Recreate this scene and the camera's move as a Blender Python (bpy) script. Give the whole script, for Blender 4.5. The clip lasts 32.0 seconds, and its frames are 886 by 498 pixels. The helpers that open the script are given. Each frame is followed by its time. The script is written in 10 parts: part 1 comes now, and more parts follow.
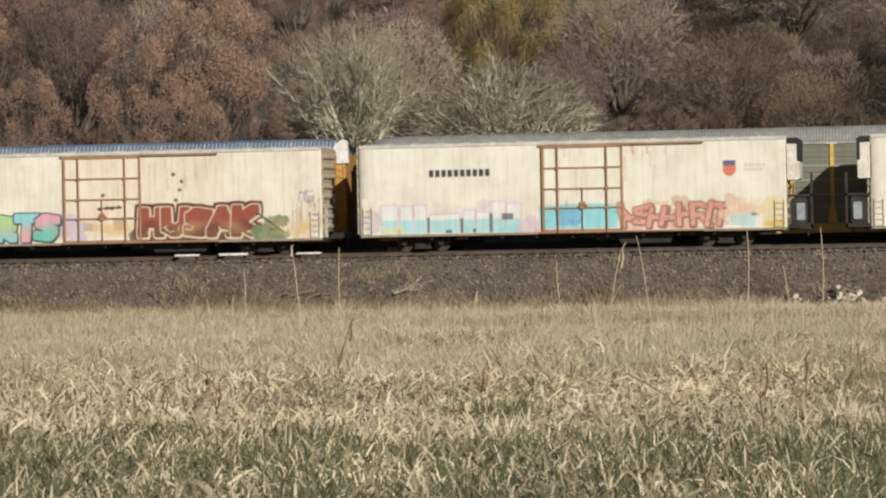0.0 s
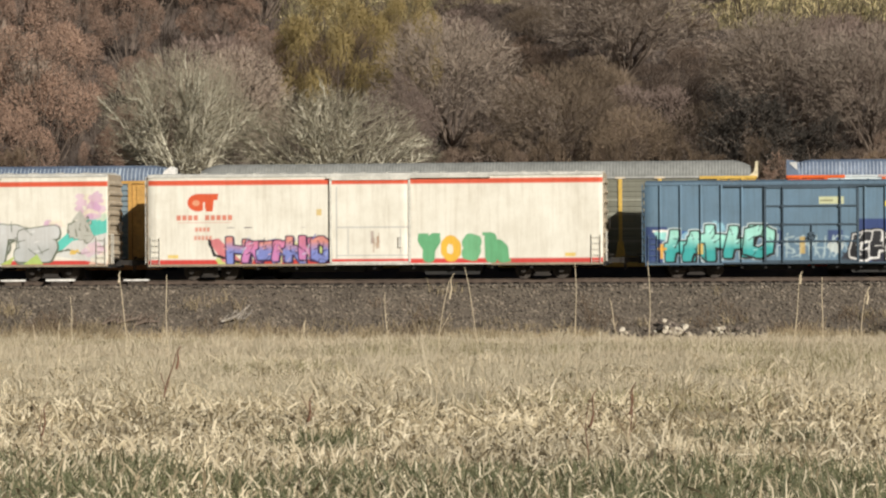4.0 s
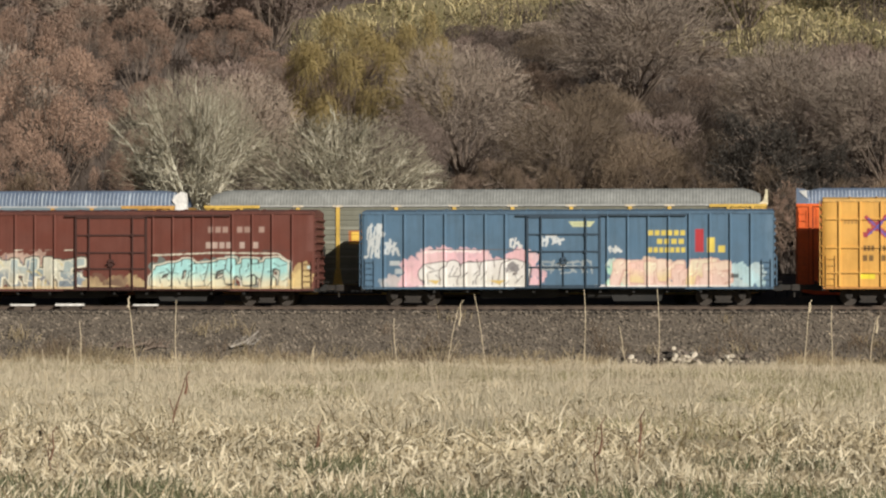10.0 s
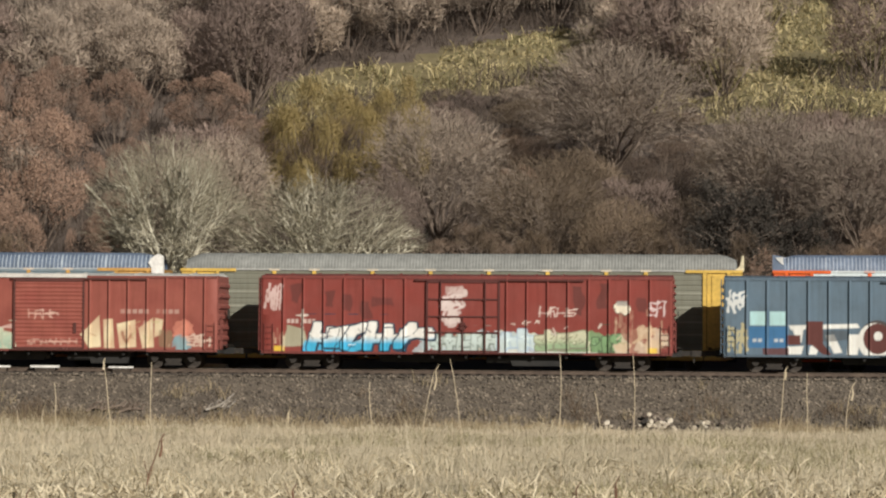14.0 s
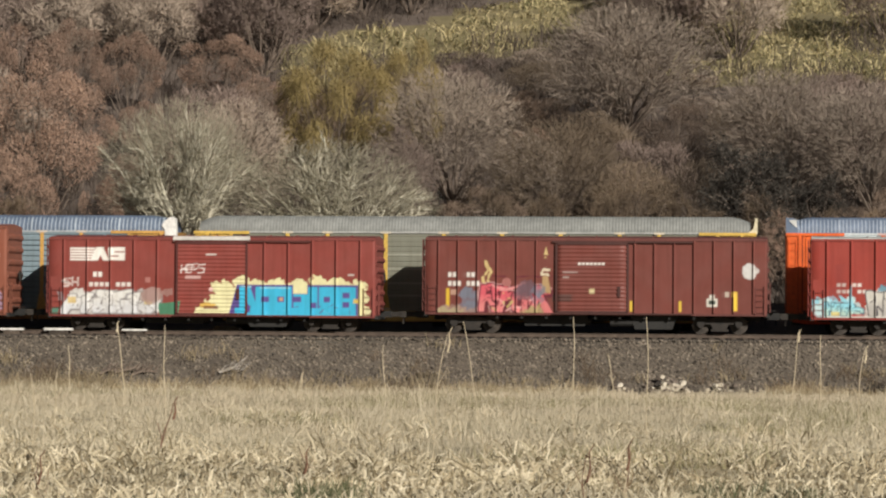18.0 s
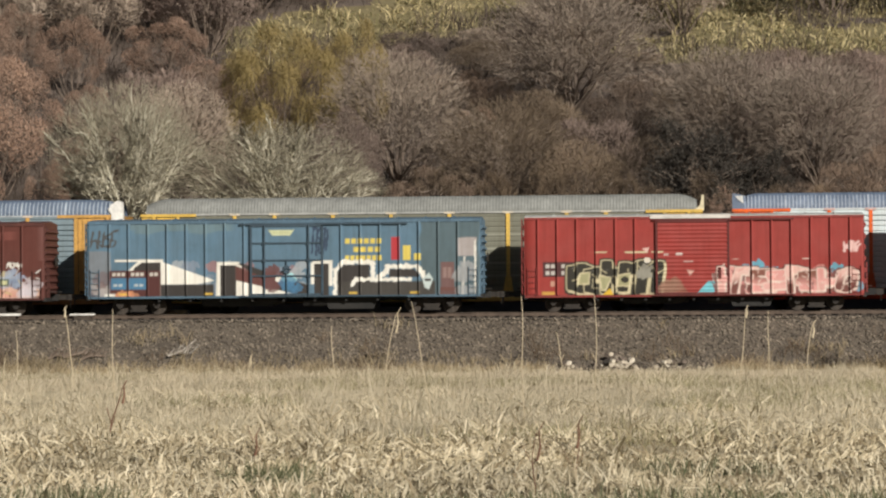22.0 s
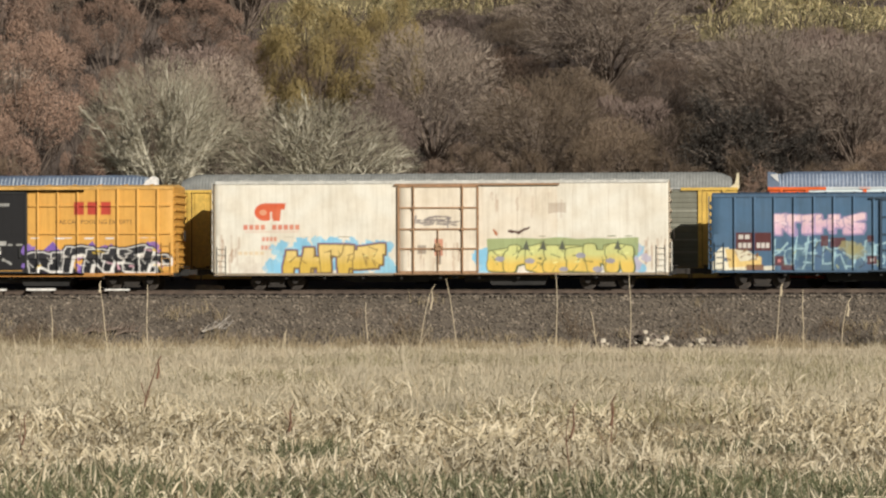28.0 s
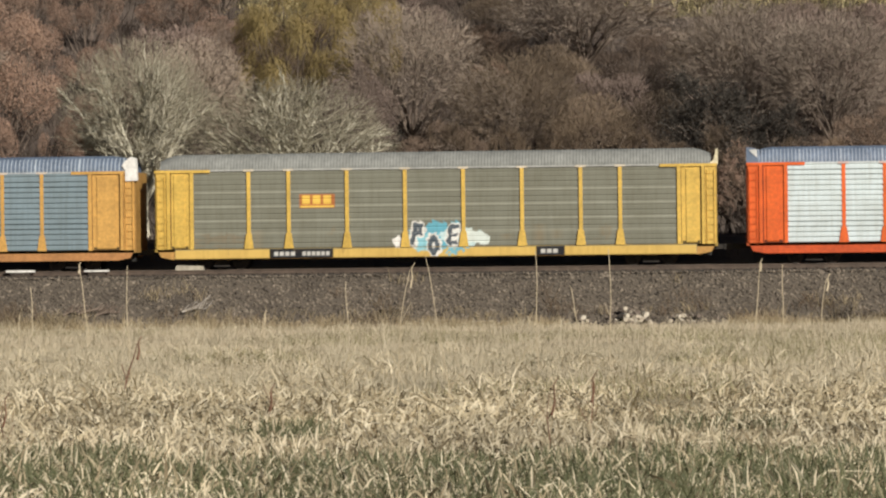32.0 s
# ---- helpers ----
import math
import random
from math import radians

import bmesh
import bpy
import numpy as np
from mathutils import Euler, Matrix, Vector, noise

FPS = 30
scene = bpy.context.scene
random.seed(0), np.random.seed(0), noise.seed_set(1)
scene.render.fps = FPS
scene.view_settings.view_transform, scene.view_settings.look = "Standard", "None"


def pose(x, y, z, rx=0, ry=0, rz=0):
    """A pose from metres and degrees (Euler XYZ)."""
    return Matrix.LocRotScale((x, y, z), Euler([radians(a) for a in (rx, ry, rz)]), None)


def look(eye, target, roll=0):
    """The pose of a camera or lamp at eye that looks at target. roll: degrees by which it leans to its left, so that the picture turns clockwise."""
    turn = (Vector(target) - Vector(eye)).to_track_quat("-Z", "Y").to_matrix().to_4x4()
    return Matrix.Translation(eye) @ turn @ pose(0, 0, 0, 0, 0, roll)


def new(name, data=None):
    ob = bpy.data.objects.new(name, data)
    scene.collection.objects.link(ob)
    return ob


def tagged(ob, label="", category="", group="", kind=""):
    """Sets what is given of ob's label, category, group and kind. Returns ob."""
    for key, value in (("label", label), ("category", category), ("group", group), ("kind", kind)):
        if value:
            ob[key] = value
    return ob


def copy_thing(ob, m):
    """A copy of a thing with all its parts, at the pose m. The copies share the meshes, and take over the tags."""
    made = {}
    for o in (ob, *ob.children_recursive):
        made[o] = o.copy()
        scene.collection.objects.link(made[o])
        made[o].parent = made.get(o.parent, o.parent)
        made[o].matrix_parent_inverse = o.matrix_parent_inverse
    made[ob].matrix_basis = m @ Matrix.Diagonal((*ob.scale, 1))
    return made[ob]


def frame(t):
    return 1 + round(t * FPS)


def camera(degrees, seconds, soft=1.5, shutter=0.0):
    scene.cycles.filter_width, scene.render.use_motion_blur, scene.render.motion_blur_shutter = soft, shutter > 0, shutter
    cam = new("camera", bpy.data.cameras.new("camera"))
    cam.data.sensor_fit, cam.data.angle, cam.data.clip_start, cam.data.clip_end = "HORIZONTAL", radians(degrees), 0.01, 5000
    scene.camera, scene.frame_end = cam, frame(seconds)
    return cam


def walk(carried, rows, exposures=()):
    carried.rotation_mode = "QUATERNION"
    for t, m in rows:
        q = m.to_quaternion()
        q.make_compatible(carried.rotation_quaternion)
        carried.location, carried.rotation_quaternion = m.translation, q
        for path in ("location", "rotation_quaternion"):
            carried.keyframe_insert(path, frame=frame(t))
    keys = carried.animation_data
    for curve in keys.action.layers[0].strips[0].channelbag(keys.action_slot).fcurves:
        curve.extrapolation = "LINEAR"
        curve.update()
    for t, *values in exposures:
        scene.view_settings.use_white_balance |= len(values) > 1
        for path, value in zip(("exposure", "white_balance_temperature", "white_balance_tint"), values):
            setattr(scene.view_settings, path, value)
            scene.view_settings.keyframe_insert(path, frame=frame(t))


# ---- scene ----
# The camera is held by hand on the edge of a field: it stays in place and pans, tilts and rolls a little.
cam = camera(16.08, 32.0, soft=2.2)
EYE = (0.0, 0.0, 1.0)
PATH = [
    (0.0, (-23.117, 148.205, 0.106), -1.134),
    (0.5, (-21.862, 148.393, -0.301), -1.583),
    (1.0, (-18.710, 148.820, -0.618), -1.759),
    (1.5, (-16.048, 149.130, -0.652), -1.321),
    (2.0, (-14.579, 149.283, -0.459), -1.046),
    (2.5, (-13.729, 149.366, -0.149), -0.929),
    (3.0, (-13.527, 149.385, -0.091), -0.63),
    (3.5, (-15.000, 149.248, 0.841), -0.347),
    (5.5, (-14.446, 149.299, 2.061), -0.328),
    (6.0, (-14.028, 149.334, 2.619), -0.223),
    (6.5, (-15.023, 149.236, 2.696), -0.503),
    (7.0, (-16.255, 149.110, 2.430), -0.801),
    (7.5, (-16.009, 149.138, 2.263), -0.509),
    (8.0, (-15.743, 149.167, 2.222), -0.302),
    (8.5, (-15.531, 149.189, 2.160), -0.096),
    (9.0, (-15.297, 149.213, 2.220), -0.008),
    (9.5, (-15.298, 149.211, 2.427), -0.069),
    (10.0, (-15.421, 149.195, 2.701), -0.042),
    (10.5, (-15.569, 149.179, 2.816), 0.039),
    (11.0, (-15.685, 149.166, 2.835), 0.026),
    (11.5, (-15.774, 149.155, 2.989), 0.053),
    (12.0, (-15.864, 149.143, 3.181), 0.055),
    (12.5, (-15.238, 149.202, 3.572), -0.109),
    (13.0, (-14.496, 149.253, 4.667), 0.115),
    (13.5, (-14.060, 149.277, 5.331), 0.466),
    (14.0, (-14.298, 149.240, 5.780), 0.367),
    (14.5, (-14.268, 149.257, 5.339), -0.073),
    (16.5, (-12.651, 149.433, 4.109), 0.274),
    (17.0, (-13.948, 149.315, 4.222), 0.939),
    (17.5, (-15.039, 149.213, 4.054), 0.752),
    (18.0, (-14.924, 149.226, 3.989), 0.358),
    (18.5, (-14.604, 149.257, 4.004), 0.135),
    (19.0, (-14.313, 149.282, 4.144), -0.095),
    (19.5, (-13.952, 149.319, 4.035), -0.319),
    (20.0, (-13.087, 149.402, 3.809), -0.535),
    (20.5, (-12.299, 149.471, 3.657), -0.558),
    (21.0, (-12.212, 149.481, 3.486), -0.566),
    (21.5, (-12.432, 149.467, 3.225), -0.445),
    (22.0, (-12.417, 149.471, 3.035), -0.418),
    (22.5, (-12.548, 149.462, 2.933), -0.359),
    (23.0, (-13.607, 149.369, 2.920), -0.194),
    (23.5, (-14.072, 149.325, 2.973), -0.166),
    (24.0, (-14.395, 149.294, 2.983), -0.167),
    (24.5, (-14.516, 149.287, 2.633), -0.197),
    (26.5, (-14.224, 149.318, 2.299), -0.289),
    (27.0, (-14.363, 149.307, 2.045), -0.122),
    (27.5, (-14.352, 149.309, 1.912), -0.073),
    (28.0, (-14.073, 149.335, 1.938), -0.145),
    (28.5, (-13.634, 149.375, 2.043), -0.262),
    (29.0, (-13.237, 149.411, 2.118), -0.379),
    (29.5, (-13.045, 149.428, 2.062), -0.403),
    (30.0, (-12.955, 149.436, 2.043), -0.418),
    (30.5, (-12.760, 149.454, 1.768), -0.545),
    (31.0, (-12.968, 149.438, 1.316), -0.532),
    (31.5, (-13.026, 149.433, 1.094), -0.615),
    (32.0, (-13.103, 149.427, 0.889), -0.648),
]
# the picture's slow drift in brightness: seconds, stops
DRIFT = [(0.0, -0.10), (1.0, -0.08), (2.0, -0.05), (3.0, 0.0), (5.6, 0.12), (6.2, 0.10), (7.0, -0.10), (8.0, -0.03), (9.0, 0.0), (10.5, 0.05), (11.5, 0.10), (12.5, 0.06), (13.2, 0.0),
         (18.0, 0.04), (22.0, 0.03), (24.0, 0.0), (29.0, 0.0), (30.0, -0.05), (31.0, 0.04), (32.0, 0.0)]
walk(cam, [(t, look(EYE, target, roll)) for t, target, roll in PATH], DRIFT)

# ---- world, sun and exposure ----
SUN_EL, SUN_AZ = radians(26.5), radians(143.4)
world = bpy.data.worlds.new("world")
scene.world = world
world.use_nodes = True
wn = world.node_tree.nodes
sky = wn.new("ShaderNodeTexSky")
sky.sky_type, sky.sun_disc = "NISHITA", False
sky.sun_elevation, sky.sun_rotation = SUN_EL, SUN_AZ
sky.air_density, sky.dust_density, sky.ozone_density = 1.0, 1.6, 1.0
world.node_tree.links.new(sky.outputs[0], wn["Background"].inputs[0])
wn["Background"].inputs[1].default_value = 0.022
sun_data = bpy.data.lights.new("sun", "SUN")
sun_data.energy, sun_data.angle, sun_data.color = 5.0, radians(0.5), (1.0, 0.95, 0.86)
sun = new("sun", sun_data)
toward = Vector((math.sin(SUN_AZ) * math.cos(SUN_EL), math.cos(SUN_AZ) * math.cos(SUN_EL), math.sin(SUN_EL)))
sun.matrix_world = look(toward * 100, (0, 0, 0))
scene.view_settings.exposure = 0.0

# ---- materials ----
def mat_new(name, rough=0.8, metal=0.0):
    m = bpy.data.materials.new(name)
    m.use_nodes = True
    b = m.node_tree.nodes["Principled BSDF"]
    b.inputs["Roughness"].default_value, b.inputs["Metallic"].default_value = rough, metal
    return m, m.node_tree.nodes, m.node_tree.links, b


def noise_tex(n, l, scale, detail=4.0, rough=0.6, coord="Object", squash=None):
    tc = n.new("ShaderNodeTexCoord")
    tex = n.new("ShaderNodeTexNoise")
    tex.inputs["Scale"].default_value, tex.inputs["Detail"].default_value, tex.inputs["Roughness"].default_value = scale, detail, rough
    if squash:
        mp = n.new("ShaderNodeMapping")
        mp.inputs["Scale"].default_value = squash
        l.new(tc.outputs[coord], mp.inputs[0])
        l.new(mp.outputs[0], tex.inputs["Vector"])
    else:
        l.new(tc.outputs[coord], tex.inputs["Vector"])
    return tex


def ramp(n, l, src, stops):
    r = n.new("ShaderNodeValToRGB")
    while len(r.color_ramp.elements) < len(stops):
        r.color_ramp.elements.new(0.5)
    for e, (p, c) in zip(r.color_ramp.elements, stops):
        e.position, e.color = p, (*c, 1)
    l.new(src, r.inputs[0])
    return r


def mix(n, l, kind, fac, a, b):
    m = n.new("ShaderNodeMix")
    m.data_type, m.blend_type = "RGBA", kind
    if isinstance(fac, (int, float)):
        m.inputs[0].default_value = fac
    else:
        l.new(fac, m.inputs[0])
    for sock, v in ((m.inputs[6], a), (m.inputs[7], b)):
        if isinstance(v, tuple):
            sock.default_value = (*v, 1)
        else:
            l.new(v, sock)
    return m.outputs[2]


def bump(n, l, b, src, strength, dist):
    bp = n.new("ShaderNodeBump")
    bp.inputs["Strength"].default_value, bp.inputs["Distance"].default_value = strength, dist
    l.new(src, bp.inputs["Height"])
    l.new(bp.outputs[0], b.inputs["Normal"])


def mottled(name, c1, c2, scale, fine, rough=0.85, metal=0.0, rel=0.02, c3=None, vary=0.0, island=False, squash=None):
    """Two colours in large patches, finer grain over them, and relief."""
    m, n, l, b = mat_new(name, rough, metal)
    big = noise_tex(n, l, scale, 4, 0.65, squash=squash)
    small = noise_tex(n, l, fine, 5, 0.7, squash=squash)
    stops = [(0.35, c1), (0.65, c2)] if c3 is None else [(0.3, c1), (0.52, c2), (0.75, c3)]
    col = ramp(n, l, big.outputs[0], stops).outputs[0]
    grain = ramp(n, l, small.outputs[0], [(0.25, (0.62, 0.62, 0.62)), (0.75, (1.25, 1.25, 1.25))])
    col = mix(n, l, "MULTIPLY", 0.8, col, grain.outputs[0])
    if vary:
        src = n.new("ShaderNodeNewGeometry").outputs["Random Per Island"] if island else n.new("ShaderNodeObjectInfo").outputs["Random"]
        shade = ramp(n, l, src, [(0.0, (1 - vary,) * 3), (1.0, (1 + vary,) * 3)])
        col = mix(n, l, "MULTIPLY", 1.0, col, shade.outputs[0])
    l.new(col, b.inputs["Base Color"])
    if rel:
        bump(n, l, b, small.outputs[0], 0.6, rel)
    return m


def blades(name, colours, rough=0.7, lucent=0.25, each=0.0):
    """Grass or twigs: every blade its own tone, some light passing through."""
    m, n, l, b = mat_new(name, rough)
    geo = n.new("ShaderNodeNewGeometry")
    stops = [(i / max(1, len(colours) - 1), c) for i, c in enumerate(colours)]
    col = ramp(n, l, geo.outputs["Random Per Island"], stops).outputs[0]
    patch = noise_tex(n, l, 0.35, 3, 0.6)
    shade = ramp(n, l, patch.outputs[0], [(0.3, (0.72, 0.72, 0.72)), (0.7, (1.2, 1.2, 1.2))])
    col = mix(n, l, "MULTIPLY", 1.0, col, shade.outputs[0])
    own = ramp(n, l, n.new("ShaderNodeObjectInfo").outputs["Random"], [(0.0, (0.60, 0.585, 0.58)), (0.5, (1.0, 0.98, 0.96)), (1.0, (1.38, 1.33, 1.28))])
    col = mix(n, l, "MULTIPLY", each, col, own.outputs[0])
    l.new(col, b.inputs["Base Color"])
    if lucent:
        t = n.new("ShaderNodeBsdfTranslucent")
        mx = n.new("ShaderNodeMixShader")
        mx.inputs[0].default_value = lucent
        l.new(col, t.inputs[0])
        l.new(b.outputs[0], mx.inputs[1])
        l.new(t.outputs[0], mx.inputs[2])
        l.new(mx.outputs[0], n["Material Output"].inputs[0])
    return m


def sheet_paint(name, rough=0.5, dirt=0.4):
    """Painted sheet steel: the colour laid on by hand or stencil, with grime, streaks and small dents."""
    m, n, l, b = mat_new(name, rough)
    b.inputs["Specular IOR Level"].default_value = 0.28
    at = n.new("ShaderNodeAttribute")
    at.attribute_name = "paint"
    grime = noise_tex(n, l, 0.55, 5, 0.7)
    streak = noise_tex(n, l, 1.0, 4, 0.7, squash=(5.0, 5.0, 0.35))
    g1 = ramp(n, l, grime.outputs[0], [(0.35, (0.72, 0.68, 0.62)), (0.6, (1.06, 1.06, 1.06))])
    g2 = ramp(n, l, streak.outputs[0], [(0.32, (0.66, 0.60, 0.53)), (0.55, (1.04, 1.04, 1.04))])
    col = mix(n, l, "MULTIPLY", dirt, at.outputs["Color"], g1.outputs[0])
    col = mix(n, l, "MULTIPLY", dirt * 0.8, col, g2.outputs[0])
    l.new(col, b.inputs["Base Color"])
    rg = ramp(n, l, grime.outputs[0], [(0.3, (rough + 0.25,) * 3), (0.7, (rough - 0.08,) * 3)])
    l.new(rg.outputs[0], b.inputs["Roughness"])
    bump(n, l, b, grime.outputs[0], 0.35, 0.02)
    return m


M = {}
M["field"] = mottled("field_soil_and_thatch", (0.31, 0.262, 0.17), (0.45, 0.385, 0.255), 0.10, 7.0, 0.95, rel=0.04, c3=(0.31, 0.28, 0.155))
# soil under the near grass, its colour darkened for shade among the blades
M["turf"] = mottled("shade_toned_turf", (0.13, 0.108, 0.066), (0.22, 0.185, 0.115), 0.6, 9.0, 0.95, rel=0.04, c3=(0.115, 0.115, 0.06))
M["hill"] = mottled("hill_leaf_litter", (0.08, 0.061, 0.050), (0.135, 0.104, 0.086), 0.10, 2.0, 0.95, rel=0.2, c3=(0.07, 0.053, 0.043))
M["slope_grass"] = mottled("dry_hill_grass", (0.13, 0.108, 0.055), (0.20, 0.165, 0.085), 0.15, 2.0, 0.95, rel=0.1, c3=(0.17, 0.145, 0.065))
M["ballast"] = mottled("ballast_gravel", (0.075, 0.060, 0.046), (0.135, 0.110, 0.085), 0.5, 9.0, 0.95, rel=0.10, c3=(0.115, 0.092, 0.070))
# track bed gravel, darkened in colour for the shade under the cars
M["track_bed"] = mottled("shade_toned_track_bed_gravel", (0.028, 0.022, 0.018), (0.062, 0.049, 0.039), 0.6, 9.0, 0.95, rel=0.08, c3=(0.04, 0.031, 0.025))
M["stone"] = mottled("crushed_stone", (0.085, 0.068, 0.052), (0.215, 0.178, 0.138), 1.2, 14.0, 0.9, rel=0.01, vary=0.5, island=True)
M["tie"] = mottled("creosoted_timber", (0.05, 0.037, 0.027), (0.11, 0.085, 0.065), 1.5, 12.0, 0.9, rel=0.01, vary=0.3)
M["rail"] = mottled("rusty_rail", (0.075, 0.054, 0.042), (0.135, 0.098, 0.074), 1.2, 14.0, 0.7, 0.2, rel=0.004)
M["railhead"] = mottled("worn_rail_head", (0.30, 0.28, 0.26), (0.42, 0.40, 0.38), 3.0, 20.0, 0.3, 0.9, rel=0.001)
M["iron"] = mottled("dark_dusty_cast_iron", (0.018, 0.015, 0.013), (0.045, 0.036, 0.029), 1.4, 9.0, 0.8, 0.1, rel=0.006)
M["black"] = mottled("black_underframe_paint", (0.009, 0.0085, 0.008), (0.022, 0.020, 0.018), 0.9, 8.0, 0.75, 0.0, rel=0.004)
M["steel"] = mottled("wheel_tread_steel", (0.035, 0.028, 0.023), (0.085, 0.068, 0.055), 2.5, 14.0, 0.65, 0.3, rel=0.003)
M["roof_blue"] = mottled("blue_grey_roof_sheet", (0.10, 0.135, 0.20), (0.155, 0.20, 0.28), 0.4, 3.0, 0.5, 0.1, rel=0.004)
M["roof_drab"] = mottled("drab_grey_roof_sheet", (0.195, 0.20, 0.188), (0.26, 0.265, 0.25), 0.3, 3.0, 0.6, 0.05, rel=0.004)
M["roof_car"] = mottled("bare_metal_car_roof", (0.46, 0.46, 0.44), (0.60, 0.60, 0.58), 0.4, 3.0, 0.5, 0.2, rel=0.004)
M["sheet"] = sheet_paint("painted_sheet_steel")
M["bark_brown"] = mottled("brown_bark", (0.14, 0.105, 0.082), (0.25, 0.195, 0.155), 2.0, 12.0, 0.95, rel=0.02)
M["bark_pale"] = mottled("pale_grey_bark", (0.50, 0.46, 0.35), (0.72, 0.67, 0.54), 1.2, 9.0, 0.9, rel=0.02)
M["wood_grey"] = mottled("weathered_broken_wood", (0.22, 0.19, 0.16), (0.44, 0.40, 0.35), 1.5, 9.0, 0.9, rel=0.015, vary=0.35)
M["twig_brown"] = blades("brown_twigs", [(0.181, 0.131, 0.098), (0.219, 0.161, 0.122), (0.262, 0.195, 0.147)], 0.9, 0.2, 1.0)
M["twig_grey"] = blades("grey_brown_twigs", [(0.311, 0.256, 0.207), (0.376, 0.311, 0.253), (0.44, 0.366, 0.298)], 0.9, 0.2, 1.0)
M["twig_mauve"] = blades("mauve_brown_twigs", [(0.205, 0.154, 0.131), (0.244, 0.187, 0.161), (0.285, 0.22, 0.189)], 0.9, 0.2, 1.0)
# stems coloured darker than the tree twigs, for the shade between crowns
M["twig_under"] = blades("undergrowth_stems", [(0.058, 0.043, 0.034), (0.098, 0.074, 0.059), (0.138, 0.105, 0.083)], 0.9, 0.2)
M["twig_tan"] = blades("tan_brown_twigs", [(0.191, 0.144, 0.101), (0.23, 0.175, 0.123), (0.27, 0.21, 0.149)], 0.9, 0.2, 1.0)
M["twig_pale"] = blades("pale_grey_twigs", [(0.261, 0.232, 0.163), (0.349, 0.312, 0.229), (0.45, 0.41, 0.312)], 0.9, 0.2)
M["leaf_rust"] = blades("dead_rust_leaves", [(0.322, 0.217, 0.16), (0.361, 0.244, 0.182), (0.394, 0.269, 0.201)], 0.85, 0.25, 0.45)
M["leaf_gold"] = blades("fresh_yellow_green_buds", [(0.262, 0.196, 0.075), (0.345, 0.262, 0.105), (0.420, 0.330, 0.150)], 0.8, 0.3)
M["leaf_tan"] = blades("tan_dry_brush", [(0.153, 0.111, 0.073), (0.230, 0.172, 0.115), (0.191, 0.134, 0.095)], 0.9, 0.2, 1.0)
# brown-black leaves that give a shaded hollow of the wood its darkness
M["leaf_dark"] = blades("shade_dark_sprays", [(0.036, 0.031, 0.025), (0.062, 0.052, 0.042)], 0.85, 0.1)
M["grass_dry"] = blades("dry_straw_grass", [(0.40, 0.325, 0.205), (0.62, 0.53, 0.36), (0.80, 0.71, 0.53), (0.70, 0.60, 0.42), (0.31, 0.24, 0.145)], 0.7, 0.25)
M["grass_thatch"] = blades("brown_thatch", [(0.19, 0.15, 0.09), (0.30, 0.245, 0.155), (0.41, 0.34, 0.22)], 0.8, 0.2)
M["grass_mid"] = blades("field_straw", [(0.517, 0.444, 0.318), (0.563, 0.488, 0.356), (0.597, 0.523, 0.389), (0.499, 0.429, 0.305)], 0.75, 0.3)
M["grass_far"] = blades("pale_matted_grass", [(0.505, 0.428, 0.31), (0.572, 0.491, 0.362), (0.541, 0.459, 0.334)], 0.8, 0.3)
M["grass_edge"] = blades("dull_edge_grass", [(0.26, 0.205, 0.125), (0.40, 0.325, 0.205), (0.33, 0.26, 0.16)], 0.8, 0.25)
M["grass_olive"] = blades("olive_new_growth", [(0.235, 0.215, 0.115), (0.300, 0.270, 0.150), (0.370, 0.325, 0.190)], 0.75, 0.3)
M["grass_green"] = blades("new_green_grass", [(0.104, 0.114, 0.056), (0.156, 0.166, 0.084), (0.220, 0.214, 0.118)], 0.65, 0.35)
M["grass_hill"] = blades("ochre_hill_grass", [(0.300, 0.247, 0.128), (0.450, 0.375, 0.195), (0.750, 0.630, 0.360), (0.195, 0.173, 0.083), (0.255, 0.232, 0.112)], 0.8, 0.25)
M["stalk"] = mottled("dry_weed_stalk", (0.42, 0.345, 0.23), (0.60, 0.51, 0.37), 2.0, 15.0, 0.85, rel=0.003)
M["stalk_red"] = mottled("reddish_dry_weed", (0.125, 0.062, 0.038), (0.205, 0.108, 0.066), 2.0, 15.0, 0.85, rel=0.003)


def plain(name, c, rough=0.55, metal=0.0):
    if name not in M:
        M[name] = mottled(name, tuple(v * 0.82 for v in c), tuple(min(1, v * 1.1) for v in c), 0.8, 6.0, rough, metal, rel=0.002)
    return M[name]


# ---- mesh helpers ----
def mesh_of(name, verts, faces, material, smooth=False):
    me = bpy.data.meshes.new(name)
    me.from_pydata(verts, [], faces)
    me.materials.append(material)
    if smooth:
        me.polygons.foreach_set("use_smooth", [True] * len(me.polygons))
    me.update()
    return me


def np_mesh(name, verts, faces, material):
    """A mesh from arrays: verts (n, 3), faces (m, 3) or (m, 4)."""
    me = bpy.data.meshes.new(name)
    k = faces.shape[1]
    me.vertices.add(len(verts))
    me.vertices.foreach_set("co", np.ascontiguousarray(verts, dtype=np.float32).ravel())
    me.loops.add(faces.size)
    me.loops.foreach_set("vertex_index", np.ascontiguousarray(faces, dtype=np.int32).ravel())
    me.polygons.add(len(faces))
    me.polygons.foreach_set("loop_start", np.arange(0, faces.size, k, dtype=np.int32))
    me.update(calc_edges=True)
    me.validate()
    me.materials.append(material)
    return me


def link(name, me, parent=None, label="", m=None):
    ob = new(name, me)
    if parent is not None:
        ob.parent = parent
    if m is not None:
        ob.matrix_basis = m
    if label:
        ob["label"] = label
    return ob


